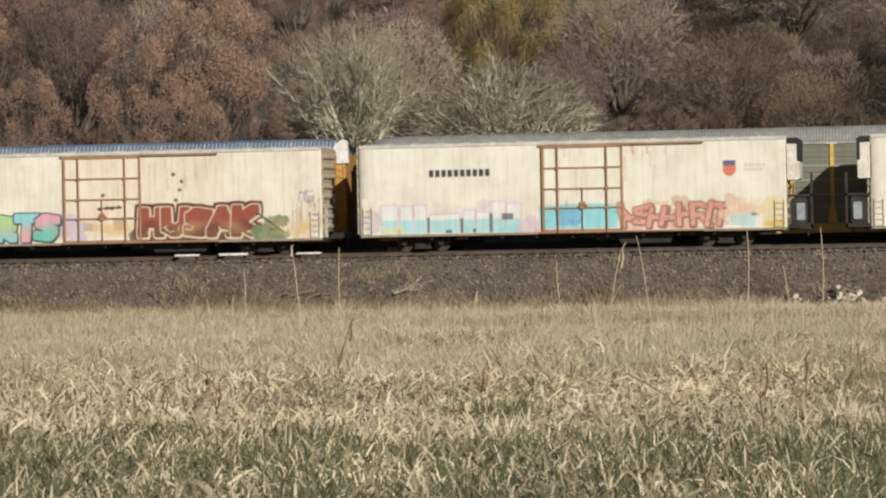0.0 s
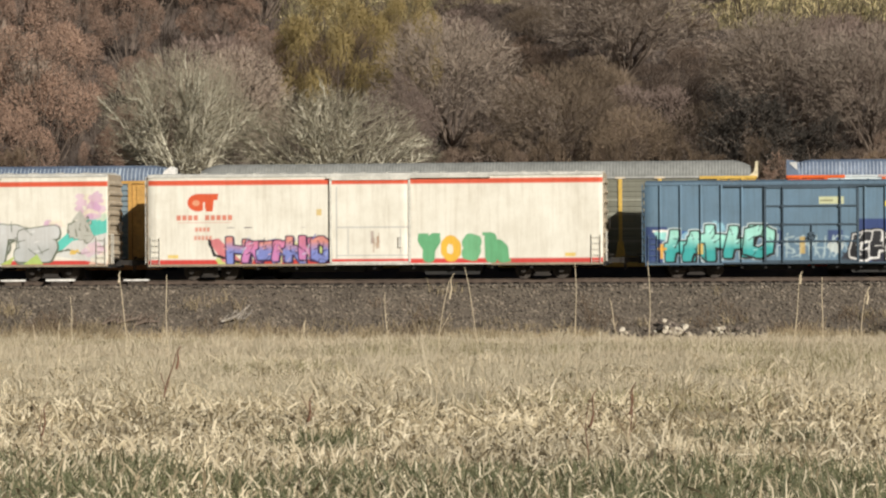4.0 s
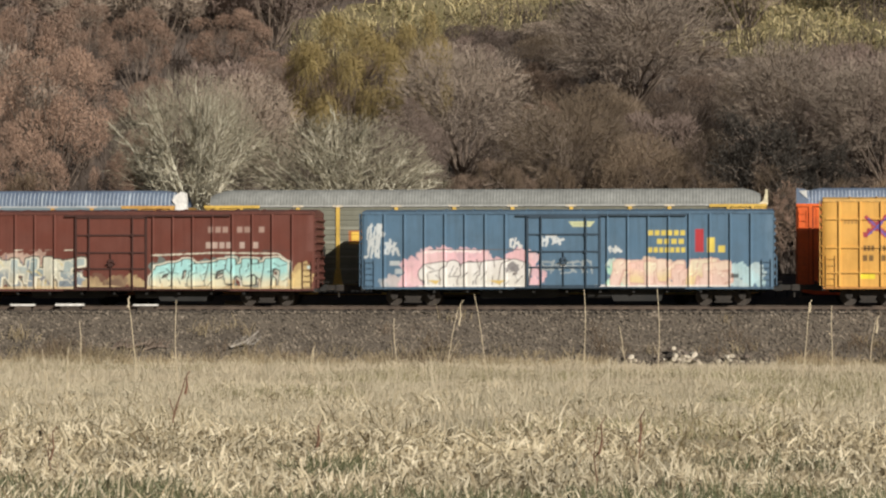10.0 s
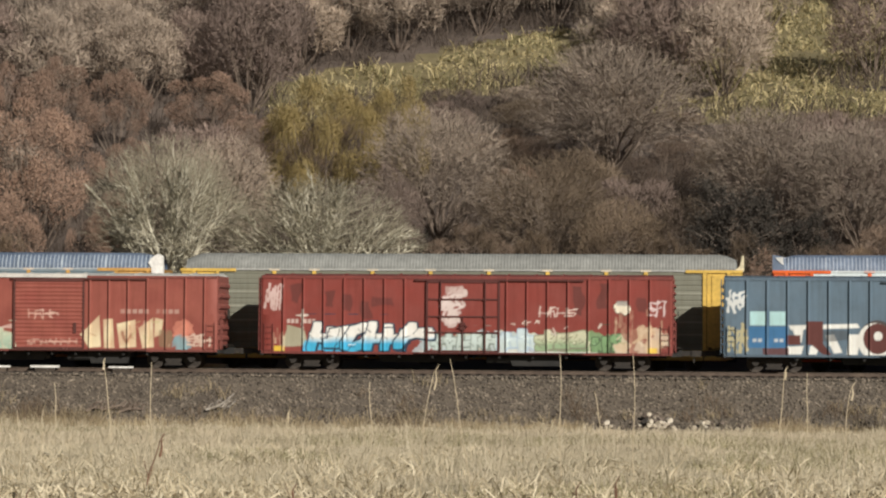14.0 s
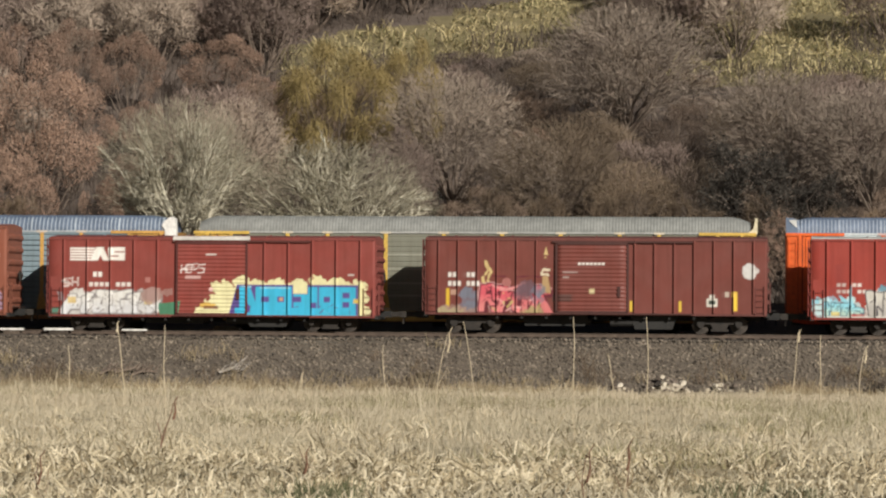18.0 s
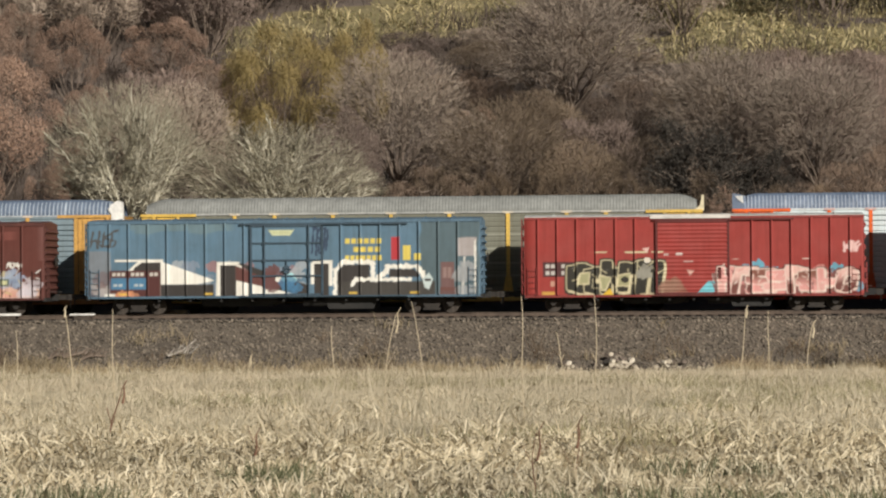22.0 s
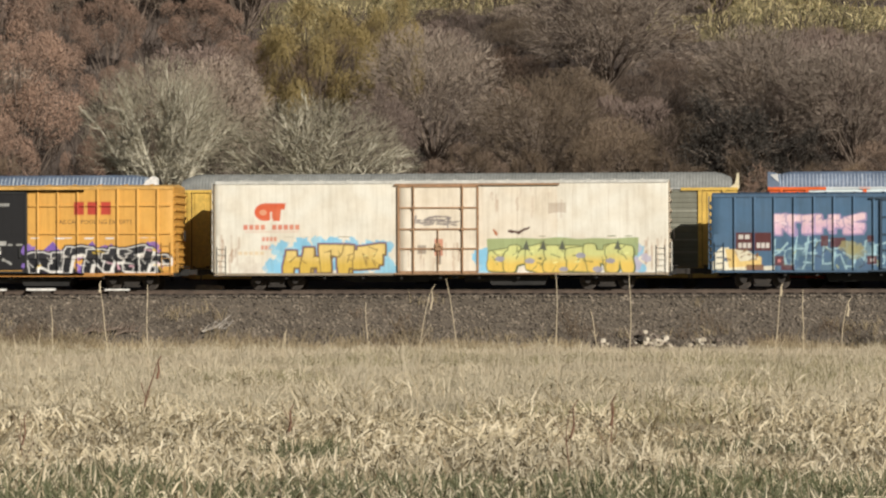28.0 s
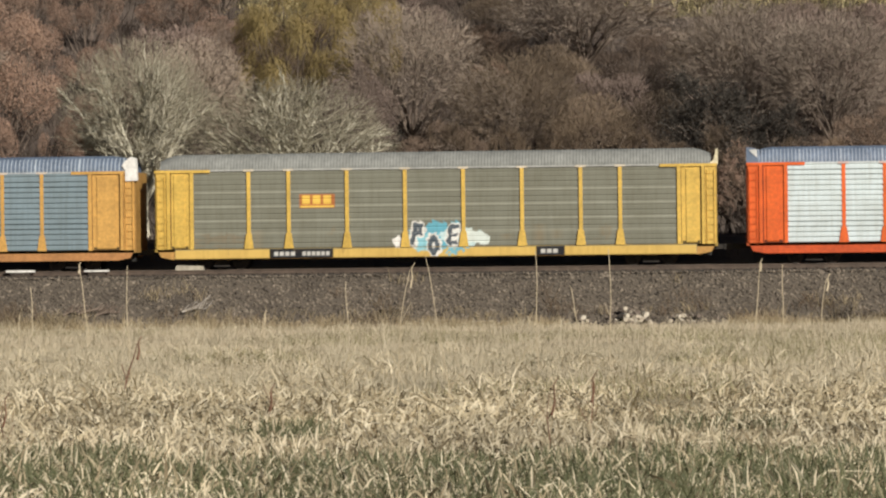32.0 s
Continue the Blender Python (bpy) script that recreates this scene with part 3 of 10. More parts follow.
    wid *= twig_w * g.uniform(0.6, 1.4, (twigs, 1))
    tv = np.stack([org - wid, org + wid, org + dirs * ln + g.randn(twigs, 3) * 0.05], 1).reshape(-1, 3)
    tf = np.arange(3 * twigs).reshape(-1, 3)
    if leaves:
        k = g.randint(0, twigs, leaves)
        c = org[k] + dirs[k] * ln[k] * g.uniform(0.2, 1.05, (leaves, 1)) + g.randn(leaves, 3) * 0.10
        e1, e2 = g.randn(leaves, 3), g.randn(leaves, 3)
        e1 *= leaf_size / np.linalg.norm(e1, axis=1, keepdims=True)
        e2 *= leaf_size / np.linalg.norm(e2, axis=1, keepdims=True)
        sz = g.uniform(0.5, 1.3, (leaves, 1))
        lv = np.stack([c - e1 * sz * 0.5, c + e1 * sz * 0.5, c + e2 * sz], 1).reshape(-1, 3)
        tf = np.concatenate([tf, np.arange(3 * leaves).reshape(-1, 3) + len(tv)])
        tv = np.concatenate([tv, lv])
    crown = np_mesh(name + "_crown", tv, tf, leaf)
    ob = thing(name, Matrix.Identity(4), label, category)
    link("trunk", trunk, ob)
    link("crown", crown, ob)
    return ob


def make_fan_tree(seed, name, bark, leaf, label, limbs=36, forks=13, twigs=9000, base=2.4, heart=6.0, low=-0.35, trunk_r=0.30, twig_w=0.0145, twig_l=(0.3, 0.9), fork_r=1.0, haze=0):
    """A bare spreading tree ten metres high and wide: limbs arch from a low crotch to the shell of a rounded crown and fork into ever finer branches."""
    g = np.random.RandomState(seed)
    paths, radii, heads, ways, spans = [], [], [], [], []
    foot, crotch, middle = np.array([0, 0, -0.4]), np.array([0.15, 0.0, base]), np.array([0.0, 0.0, heart])
    size = np.array([5.0, 5.0, 10.0 - heart])
    paths.append([foot + (crotch - foot) * u + np.array([0.15 * math.sin(3 * u), 0, 0]) for u in np.linspace(0, 1, 6)])
    radii.append(np.linspace(trunk_r * 1.3, trunk_r, 6))
    lumps = g.randn(9, 3)
    lumps /= np.linalg.norm(lumps, axis=1, keepdims=True)

    def shell(d):
        """How far the crown reaches along a direction: a dome with a few soft bulges."""
        return 0.86 + 0.16 * np.clip((d @ lumps.T).max(-1) * 2.4 - 1.3, -0.8, 1.0)

    for i in range(limbs):
        d = g.randn(3)
        d /= np.linalg.norm(d)
        while d[2] < low:
            d = g.randn(3)
            d /= np.linalg.norm(d)
        end = middle + d * size * shell(d) * g.uniform(0.66, 1.0)
        st = crotch + np.array([g.uniform(-0.25, 0.25), g.uniform(-0.25, 0.25), g.uniform(-0.35, 0.1) * base])
        ctrl = st + (end - st) * 0.45 + np.array([0, 0, g.uniform(-0.1, 1.0)]) + g.randn(3) * 0.5
        us = np.linspace(0, 1, 7)[:, None]
        pts = (1 - us) ** 2 * st + 2 * us * (1 - us) * ctrl + us * us * end + g.randn(7, 3) * 0.16 * us
        paths.append(pts[[0, 1, 2, 3, 5, 6]])
        thick = trunk_r * g.uniform(0.20, 0.44)
        radii.append(thick * np.array([1.0, 0.82, 0.64, 0.46, 0.24, 0.14]))
        for k in range(forks):
            u = g.uniform(0.30, 0.98)
            j = min(5, int(u * 6))
            w = u * 6 - j
            o = pts[j] * (1 - w) + pts[j + 1] * w
            out = (o - middle) / size
            e = (pts[6] - pts[3]) / 3.0 + out * 0.7 + g.randn(3) * 0.55 + np.array([0, 0, 0.12])
            e /= np.linalg.norm(e)
            room = max(0.35, 1.15 - np.linalg.norm(out))
            heads.append(o)
            ways.append(e)
            spans.append(g.uniform(0.7, 1.7) * min(1.0, room * 1.5))
    heads, ways, spans = np.array(heads), np.array(ways), np.array(spans)
    v1, f1 = tube_np(np.array(paths), np.array(radii), 5)
    mid = heads + ways * spans[:, None] * 0.5 + g.randn(len(heads), 3) * 0.07
    end = heads + ways * spans[:, None]
    v2, f2 = tube_np(np.stack([heads, mid, end], 1), np.repeat(np.array([[0.026, 0.018, 0.008]]) * fork_r, len(heads), 0), 3)
    trunk = np_mesh(name + "_trunk", np.concatenate([v1, v2]), np.concatenate([f1, f2 + len(v1)]), bark)
    i = g.randint(0, len(heads), twigs)
    o = heads[i] + ways[i] * spans[i][:, None] * g.uniform(0.1, 1.0, (twigs, 1))
    e = ways[i] + g.randn(twigs, 3) * 0.5
    e /= np.linalg.norm(e, axis=1, keepdims=True)
    if haze:
        # fine twigs that fill the outer crown
        d = g.randn(haze, 3)
        d /= np.linalg.norm(d, axis=1, keepdims=True)
        d[:, 2] = np.where(d[:, 2] < low, -d[:, 2], d[:, 2])
        q = middle + d * size * (shell(d) * (0.42 + 0.56 * g.rand(haze) ** 0.6))[:, None]
        r = d * 0.7 + g.randn(haze, 3) * 0.5 + np.array([0, 0, 0.15])
        o, e = np.concatenate([o, q]), np.concatenate([e, r / np.linalg.norm(r, axis=1, keepdims=True)])
        twigs += haze
    face = (o - middle) / size
    wid = np.cross(e, face + g.randn(twigs, 3) * 0.9)
    wid *= twig_w * g.uniform(0.6, 1.4, (twigs, 1)) / (np.linalg.norm(wid, axis=1, keepdims=True) + 1e-6)
    tv = np.stack([o - wid, o + wid, o + e * g.uniform(*twig_l, (twigs, 1))], 1).reshape(-1, 3)
    crown = np_mesh(name + "_crown", tv, np.arange(3 * twigs).reshape(-1, 3), leaf)
    ob = thing(name, Matrix.Identity(4), label, "tree")
    link("trunk", trunk, ob)
    link("crown", crown, ob)
    return ob


def make_dome_tree(seed, name, bark, leaf, label, lobes=16, twigs=9000, twig_w=0.021, twig_l=(0.25, 0.7), floor=0.6, puff=2.0, rise=0.45):
    """A bare tree ten metres high and wide whose crown is a heap of rounded lobes, a haze of fine twigs pointing up and out."""
    g = np.random.RandomState(seed)
    d = g.randn(lobes * 6, 3)
    d /= np.linalg.norm(d, axis=1, keepdims=True)
    d = d[d[:, 2] > -0.6]
    keep = []
    for v in d:
        if all(np.dot(v, w) < 0.80 for w in keep) and len(keep) < lobes:
            keep.append(v)
    d = np.array(keep)
    k = len(d)
    rad = g.uniform(0.75, 1.2, k) * puff
    half = (10 - floor) / 2
    heart = d * np.array([5.0, 5.0, half]) * (1 - rad / 5.4)[:, None] + np.array([0, 0, floor + half])
    paths, radii = [], []
    for i in range(k):
        st = np.array([g.uniform(-0.2, 0.2), g.uniform(-0.2, 0.2), -0.4])
        for j in range(4):
            e = d[i] * 0.5 + g.randn(3) * 0.5 + np.array([0, 0, 0.5])
            end = heart[i] + (e / np.linalg.norm(e) * rad[i] * g.uniform(0.6, 0.95) if j else 0)
            mid = st * 0.5 + end * 0.5 + np.array([0, 0, -0.6]) + d[i] * np.array([0.5, 0.5, 0]) + g.randn(3) * 0.15
            if j:
                st = heart[i] * 0.6 + np.array([0, 0, 0.4])
                mid = st * 0.5 + end * 0.5
            paths.append([(1 - u) ** 2 * st + 2 * u * (1 - u) * mid + u * u * end for u in (0, 0.4, 0.75, 1)])
            radii.append(np.array([0.11, 0.07, 0.045, 0.02]) if not j else np.array([0.045, 0.035, 0.025, 0.01]))
    v1, f1 = tube_np(np.array(paths), np.array(radii), 3)
    trunk = np_mesh(name + "_trunk", v1, f1, bark)
    w = rad ** 2 / (rad ** 2).sum()
    i = g.choice(k, twigs, p=w)
    e = g.randn(twigs, 3) + d[i] * 0.55 + np.array([0, 0, 0.35])
    e /= np.linalg.norm(e, axis=1, keepdims=True)
    o = heart[i] + e * (rad[i] * g.rand(twigs) ** 0.28)[:, None]
    o[:, 2] = np.maximum(o[:, 2], 0.05)
    way = e * 0.55 + np.array([0, 0, rise]) + g.randn(twigs, 3) * 0.38
    way /= np.linalg.norm(way, axis=1, keepdims=True)
    ln = g.uniform(*twig_l, (twigs, 1))
    wid = np.cross(way, e + np.array([0, 0, 0.15]) + g.randn(twigs, 3) * 0.30)
    wid *= twig_w * g.uniform(0.6, 1.4, (twigs, 1)) / (np.linalg.norm(wid, axis=1, keepdims=True) + 1e-6)
    o = o - way * ln * 0.6
    tv = np.stack([o - wid, o + wid, o + way * ln], 1).reshape(-1, 3)
    crown = np_mesh(name + "_crown", tv, np.arange(3 * twigs).reshape(-1, 3), leaf)
    ob = thing(name, Matrix.Identity(4), label, "tree")
    link("trunk", trunk, ob)
    link("crown", crown, ob)
    return ob


KIND = {
    "brown": [make_dome_tree(20 + i, "bare_tree", M["bark_brown"], M[("twig_brown", "twig_mauve")[i]], "bare brown broadleaf tree with a rounded twiggy crown on the hillside", 15 + i) for i in range(2)]
             + [make_fan_tree(30 + i, "bare_tree", M["bark_brown"], M[("twig_grey", "twig_tan")[i]], "bare brown broadleaf tree with a rounded twiggy crown on the hillside", 30, 14, 3500, 1.2, 4.8, -0.35, 0.22, 0.019, (0.3, 0.8), 1.2, 7000) for i in range(2)],
    "grey": [make_dome_tree(40 + i, "bare_tree", M["bark_brown"], M[("twig_grey", "twig_mauve")[i]], "bare grey-brown tree high on the hillside", 14, 3800, 0.045, (0.4, 1.1)) for i in range(2)],
    "rust": [make_dome_tree(60 + i, "oak_tree", M["bark_brown"], M["leaf_rust"], "oak tree still holding rust-brown dead leaves", 19, 10500, 0.036, (0.1, 0.34), puff=1.55, rise=0.1) for i in range(2)],
    "pale": [make_fan_tree(82, "cottonwood_tree", M["bark_pale"], M["twig_pale"], "bare pale grey cottonwood with a wide branching crown", 34, 24, 9500, 2.0, 5.6, -0.30, 0.46, 0.0125, (0.3, 0.95), 2.0, 6500)],
    "paleshrub": [make_fan_tree(91, "cottonwood_tree", M["bark_pale"], M["twig_pale"], "low spreading pale grey bare tree beside the track", 46, 24, 12000, 0.8, 4.4, -0.5, 0.40, 0.0135, (0.3, 0.95), 2.0, 9000)],
    "willow": [make_dome_tree(101, "willow_tree", M["bark_brown"], M["leaf_gold"], "willow in yellow-green spring bud with hanging twigs", 22, 15000, 0.019, (0.3, 0.9), puff=1.5, rise=-0.55)],
    # dark tree added to fill a hollow where there is only shade
    "dark": [make_tree(111, "cedar_tree", M["bark_brown"], M["leaf_dark"], "brown-black tree standing in for a shaded hollow in the wood", "tree",
                       limbs=6, branches=190, twigs=4500, leaves=9000, spread=0.5, low=0.03, leaf_size=0.17)],
    "brush": [make_tree(120 + i, "brush", M["bark_brown"], M["leaf_tan"], "low tan brush growing along the far side of the railway", "shrub",
                        limbs=9, branches=130, twigs=6500, spread=0.8, fork=0.12, low=0.02, trunk_r=0.08, twig_w=0.028, twig_l=(0.4, 1.2), stems=3) for i in range(2)],
    "rustbrush": [make_tree(130, "brush", M["bark_brown"], M["leaf_rust"], "small bush with orange-brown leaves beside the railway", "shrub",
                            limbs=8, branches=90, twigs=1600, leaves=1500, spread=0.8, fork=0.12, low=0.04, trunk_r=0.08, leaf_size=0.2, stems=3)],
}
KIND["light"], KIND["shade"] = KIND["brown"][2:], KIND["brown"][:1]
used = {}
tree_rng = random.Random(9)


def plant(kind, x, y, height, width, turn=None):
    base = KIND[kind][tree_rng.randrange(len(KIND[kind]))]
    a = tree_rng.uniform(0, 6.28) if turn is None else turn
    width *= {"pale": 1.0, "paleshrub": 1.12, "willow": 1.1}.get(kind, 1.15)
    s = Matrix.Diagonal((width / 10 * 1.06, width / 10 * 1.06, height / 10, 1))
    m = Matrix.Translation((x, y, ground_z(x, y) - 0.05)) @ s @ Matrix.Rotation(a, 4, "Z")
    if base.name in used:
        return copy_thing(base, m)
    used[base.name] = True
    base.matrix_basis = m
    return base


# standing trees: x, y, height of the top above the rails, crown width, kind
TREES = [
    (-30.2, 163.5, 12.2, 8.7, "pale"),
    (-22.3, 165.0, 10.1, 10.4, "paleshrub"),
    (-24.4, 181.0, 17.0, 6.4, "willow"),
    (-20.6, 186.0, 17.9, 5.0, "willow"),
    (-40.6, 176.0, 15.4, 6.0, "rust"),
    (-35.0, 203.0, 19.6, 6.9, "rust"),
    (-34.4, 163.0, 8.7, 3.2, "rust"),
    (-39.8, 165.0, 9.3, 4.5, "rust"),
    (-37.7, 190.0, 15.8, 5.5, "rust"),
    (-44.2, 172.0, 13.8, 6.2, "rust"),
    (-49.4, 178.0, 15.9, 7.1, "brown"),
    (-48.6, 166.0, 10.9, 5.4, "rust"),
    (-55.4, 182.0, 17.3, 7.2, "rust"),
    (-17.2, 176.0, 14.9, 7.8, "light"),
    (-7.9, 192.0, 21.4, 10.4, "light"),
    (-10.6, 170.0, 11.8, 7.0, "brown"),
    (1.5, 180.0, 16.1, 8.4, "brown"),
    (-3.3, 169.0, 11.3, 6.4, "brown"),
    (6.3, 176.0, 15.2, 7.6, "light"),
    (-28.1, 188.0, 15.3, 6.8, "brown"),
    (-14.6, 194.0, 16.7, 6.6, "brown"),
    (-6.6, 168.0, 11.2, 6.1, "brown"),
    (-19.7, 172.0, 12.1, 4.6, "brown"),
    (3.5, 167.0, 10.5, 6.0, "brown"),
    (9.3, 170.0, 11.9, 7.0, "brown"),
    (-0.3, 164.5, 10.3, 5.6, "dark"),
    (3.2, 165.5, 9.8, 5.4, "dark"),
    (-4.8, 186.0, 16.3, 5.4, "brown"),
    (-14.5, 167.0, 10.9, 5.4, "brown"),
]
for x, y, top, width, kind in TREES:
    plant(kind, x, y, top - ground_z(x, y), width)
# the rest of the wood, thick over the hill and open in the clearings
placed = [(x, y) for x, y, *_ in TREES]
def clear_view(x, y, top):
    """Keeps the trees behind in sight: a lower top where a tree named above stands further back on the same line."""
    for kx, ky, kt, kw, kk in TREES:
        if y < ky and abs(x / y - kx / ky) < 0.5 * kw / ky:
            g = ground_z(kx, ky)
            top = min(top, (g + (0.15 if kk == "willow" else 0.42) * (kt - g) - 1.0) / ky)
    return top


for low_y, high_y, count, gap_x, gap_y in ((166, 212, 125, 4.1, 6.6), (212, 258, 230, 3.7, 4.6)):
    fill = 0
    for _ in range(5000):
        y = tree_rng.uniform(low_y, high_y)
        x = y * tree_rng.uniform(-0.36, 0.115)
        if in_opening(x, y) or min(((x - p) / gap_x) ** 2 + ((y - q) / gap_y) ** 2 for p, q in placed) < 1:
            continue
        a = x / y
        top, here = 0.15, (ground_z(x, y) - 1) / y
        if -0.155 < a < -0.042:
            strip = 0.0800 + (a + 0.148) * 0.175
            if here < strip:
                top = strip - 0.004 - 0.005 * tree_rng.random()
        elif a > -0.03 and here < 0.08:
            top = 0.082 - 0.006 * tree_rng.random()
        top = clear_view(x, y, top)
        h = min(tree_rng.uniform(7.0, 10.5) * (1.15 if 186 < y < 206 else 1.0), 1 + y * top - ground_z(x, y))
        if h < 2.2:
            continue
        left = a < -0.165
        kind = tree_rng.choices(["brown", "rust", "grey"], [0.30, 0.56, 0.14] if left else [0.72, 0.05, 0.23])[0] if y < 206 else "grey"
        plant(kind, x, y, h, max(4.6, min(7.5, h * tree_rng.uniform(0.72, 0.95))))
        placed.append((x, y))
        fill += 1
        if fill >= count:
            break
# brush along the far side of the railway
for i in range(26):
    x = -62 + i * 3.0 + tree_rng.uniform(-0.8, 0.8)
    y = tree_rng.uniform(160.8, 164.0)
    if not -36 < x < -17:
        plant("brush", x, y, tree_rng.uniform(6.6, 8.6), tree_rng.uniform(4.6, 6.4))
plant("rustbrush", 1.0, 160.4, 4.9, 2.6)
# a tree beside the field whose shade lies on the embankment
plant("shade", 12.7, 132.8, 11.2, 5.8)

# bare undergrowth that hides the ground between the trunks
ug = np.random.RandomState(23)
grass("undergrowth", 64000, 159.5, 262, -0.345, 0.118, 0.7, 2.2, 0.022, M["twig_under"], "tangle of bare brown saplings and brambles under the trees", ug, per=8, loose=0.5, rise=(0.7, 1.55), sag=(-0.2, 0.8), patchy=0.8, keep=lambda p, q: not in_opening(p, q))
# clearing grass on the hill
hg = np.random.RandomState(21)
grass("hill_grass", 84000, 198, 285, -0.16, 0.125, 0.3, 1.2, 0.04, M["grass_hill"], "ochre dry grass in the clearings on the hillside", hg, per=9, loose=0.45, rise=(0.3, 1.5), sag=(0.2, 1.8), patchy=0.9, keep=lambda p, q: in_opening(p, q) or in_opening(p, q + 3))

# ---- rolling stock ----
GLYPH = {
    "A": [[(0, 0), (0.5, 1), (1, 0)], [(0.22, 0.4), (0.78, 0.4)]], "B": [[(0, 0), (0, 1), (0.8, 0.9), (0.75, 0.6), (0, 0.52), (0.95, 0.35), (0.85, 0.05), (0, 0)]],
    "C": [[(1, 0.85), (0.5, 1), (0.05, 0.7), (0.05, 0.3), (0.5, 0), (1, 0.15)]], "E": [[(1, 1), (0, 1), (0, 0), (1, 0)], [(0, 0.52), (0.8, 0.52)]],
    "G": [[(1, 0.85), (0.5, 1), (0.05, 0.7), (0.05, 0.3), (0.5, 0), (1, 0.15), (1, 0.48), (0.55, 0.48)]], "H": [[(0, 0), (0, 1)], [(1, 0), (1, 1)], [(0, 0.5), (1, 0.5)]],
    "K": [[(0, 0), (0, 1)], [(1, 1), (0, 0.45), (1, 0)]], "M": [[(0, 0), (0.1, 1), (0.5, 0.4), (0.9, 1), (1, 0)]], "N": [[(0, 0), (0, 1), (1, 0), (1, 1)]],
    "O": [[(0.5, 0), (0.05, 0.3), (0.05, 0.7), (0.5, 1), (0.95, 0.7), (0.95, 0.3), (0.5, 0)]], "P": [[(0, 0), (0, 1), (0.9, 0.9), (0.9, 0.55), (0, 0.45)]],
    "R": [[(0, 0), (0, 1), (0.9, 0.9), (0.9, 0.6), (0, 0.5), (1, 0)]], "S": [[(1, 0.9), (0.4, 1), (0.05, 0.75), (0.9, 0.35), (0.6, 0.02), (0, 0.1)]],
    "h": [[(0.05, 1), (0.1, 0)], [(0.1, 0.5), (0.6, 0.62), (0.9, 0.4), (0.95, 0)]], "L": [[(0, 1), (0, 0), (1, 0)]], "V": [[(0, 1), (0.5, 0), (1, 1)]], "I": [[(0.5, 0), (0.5, 1)]],
    "T": [[(0, 1), (1, 1)], [(0.5, 1), (0.5, 0)]], "U": [[(0, 1), (0.05, 0.25), (0.5, 0), (0.95, 0.25), (1, 1)]], "Y": [[(0, 1), (0.5, 0.5), (1, 1)], [(0.5, 0.5), (0.45, 0)]],
}
WHITE, BLACK = (0.78, 0.76, 0.72), (0.015, 0.015, 0.018)
SKY = (0.30, 0.56, 0.68)
PINK, RED, YELLOW = (0.68, 0.36, 0.40), (0.42, 0.05, 0.04), (0.72, 0.50, 0.06)
NAVY = (0.03, 0.05, 0.17)
GREY, BLUE = (0.36, 0.37, 0.38), (0.05, 0.22, 0.50)
RES = 0.042


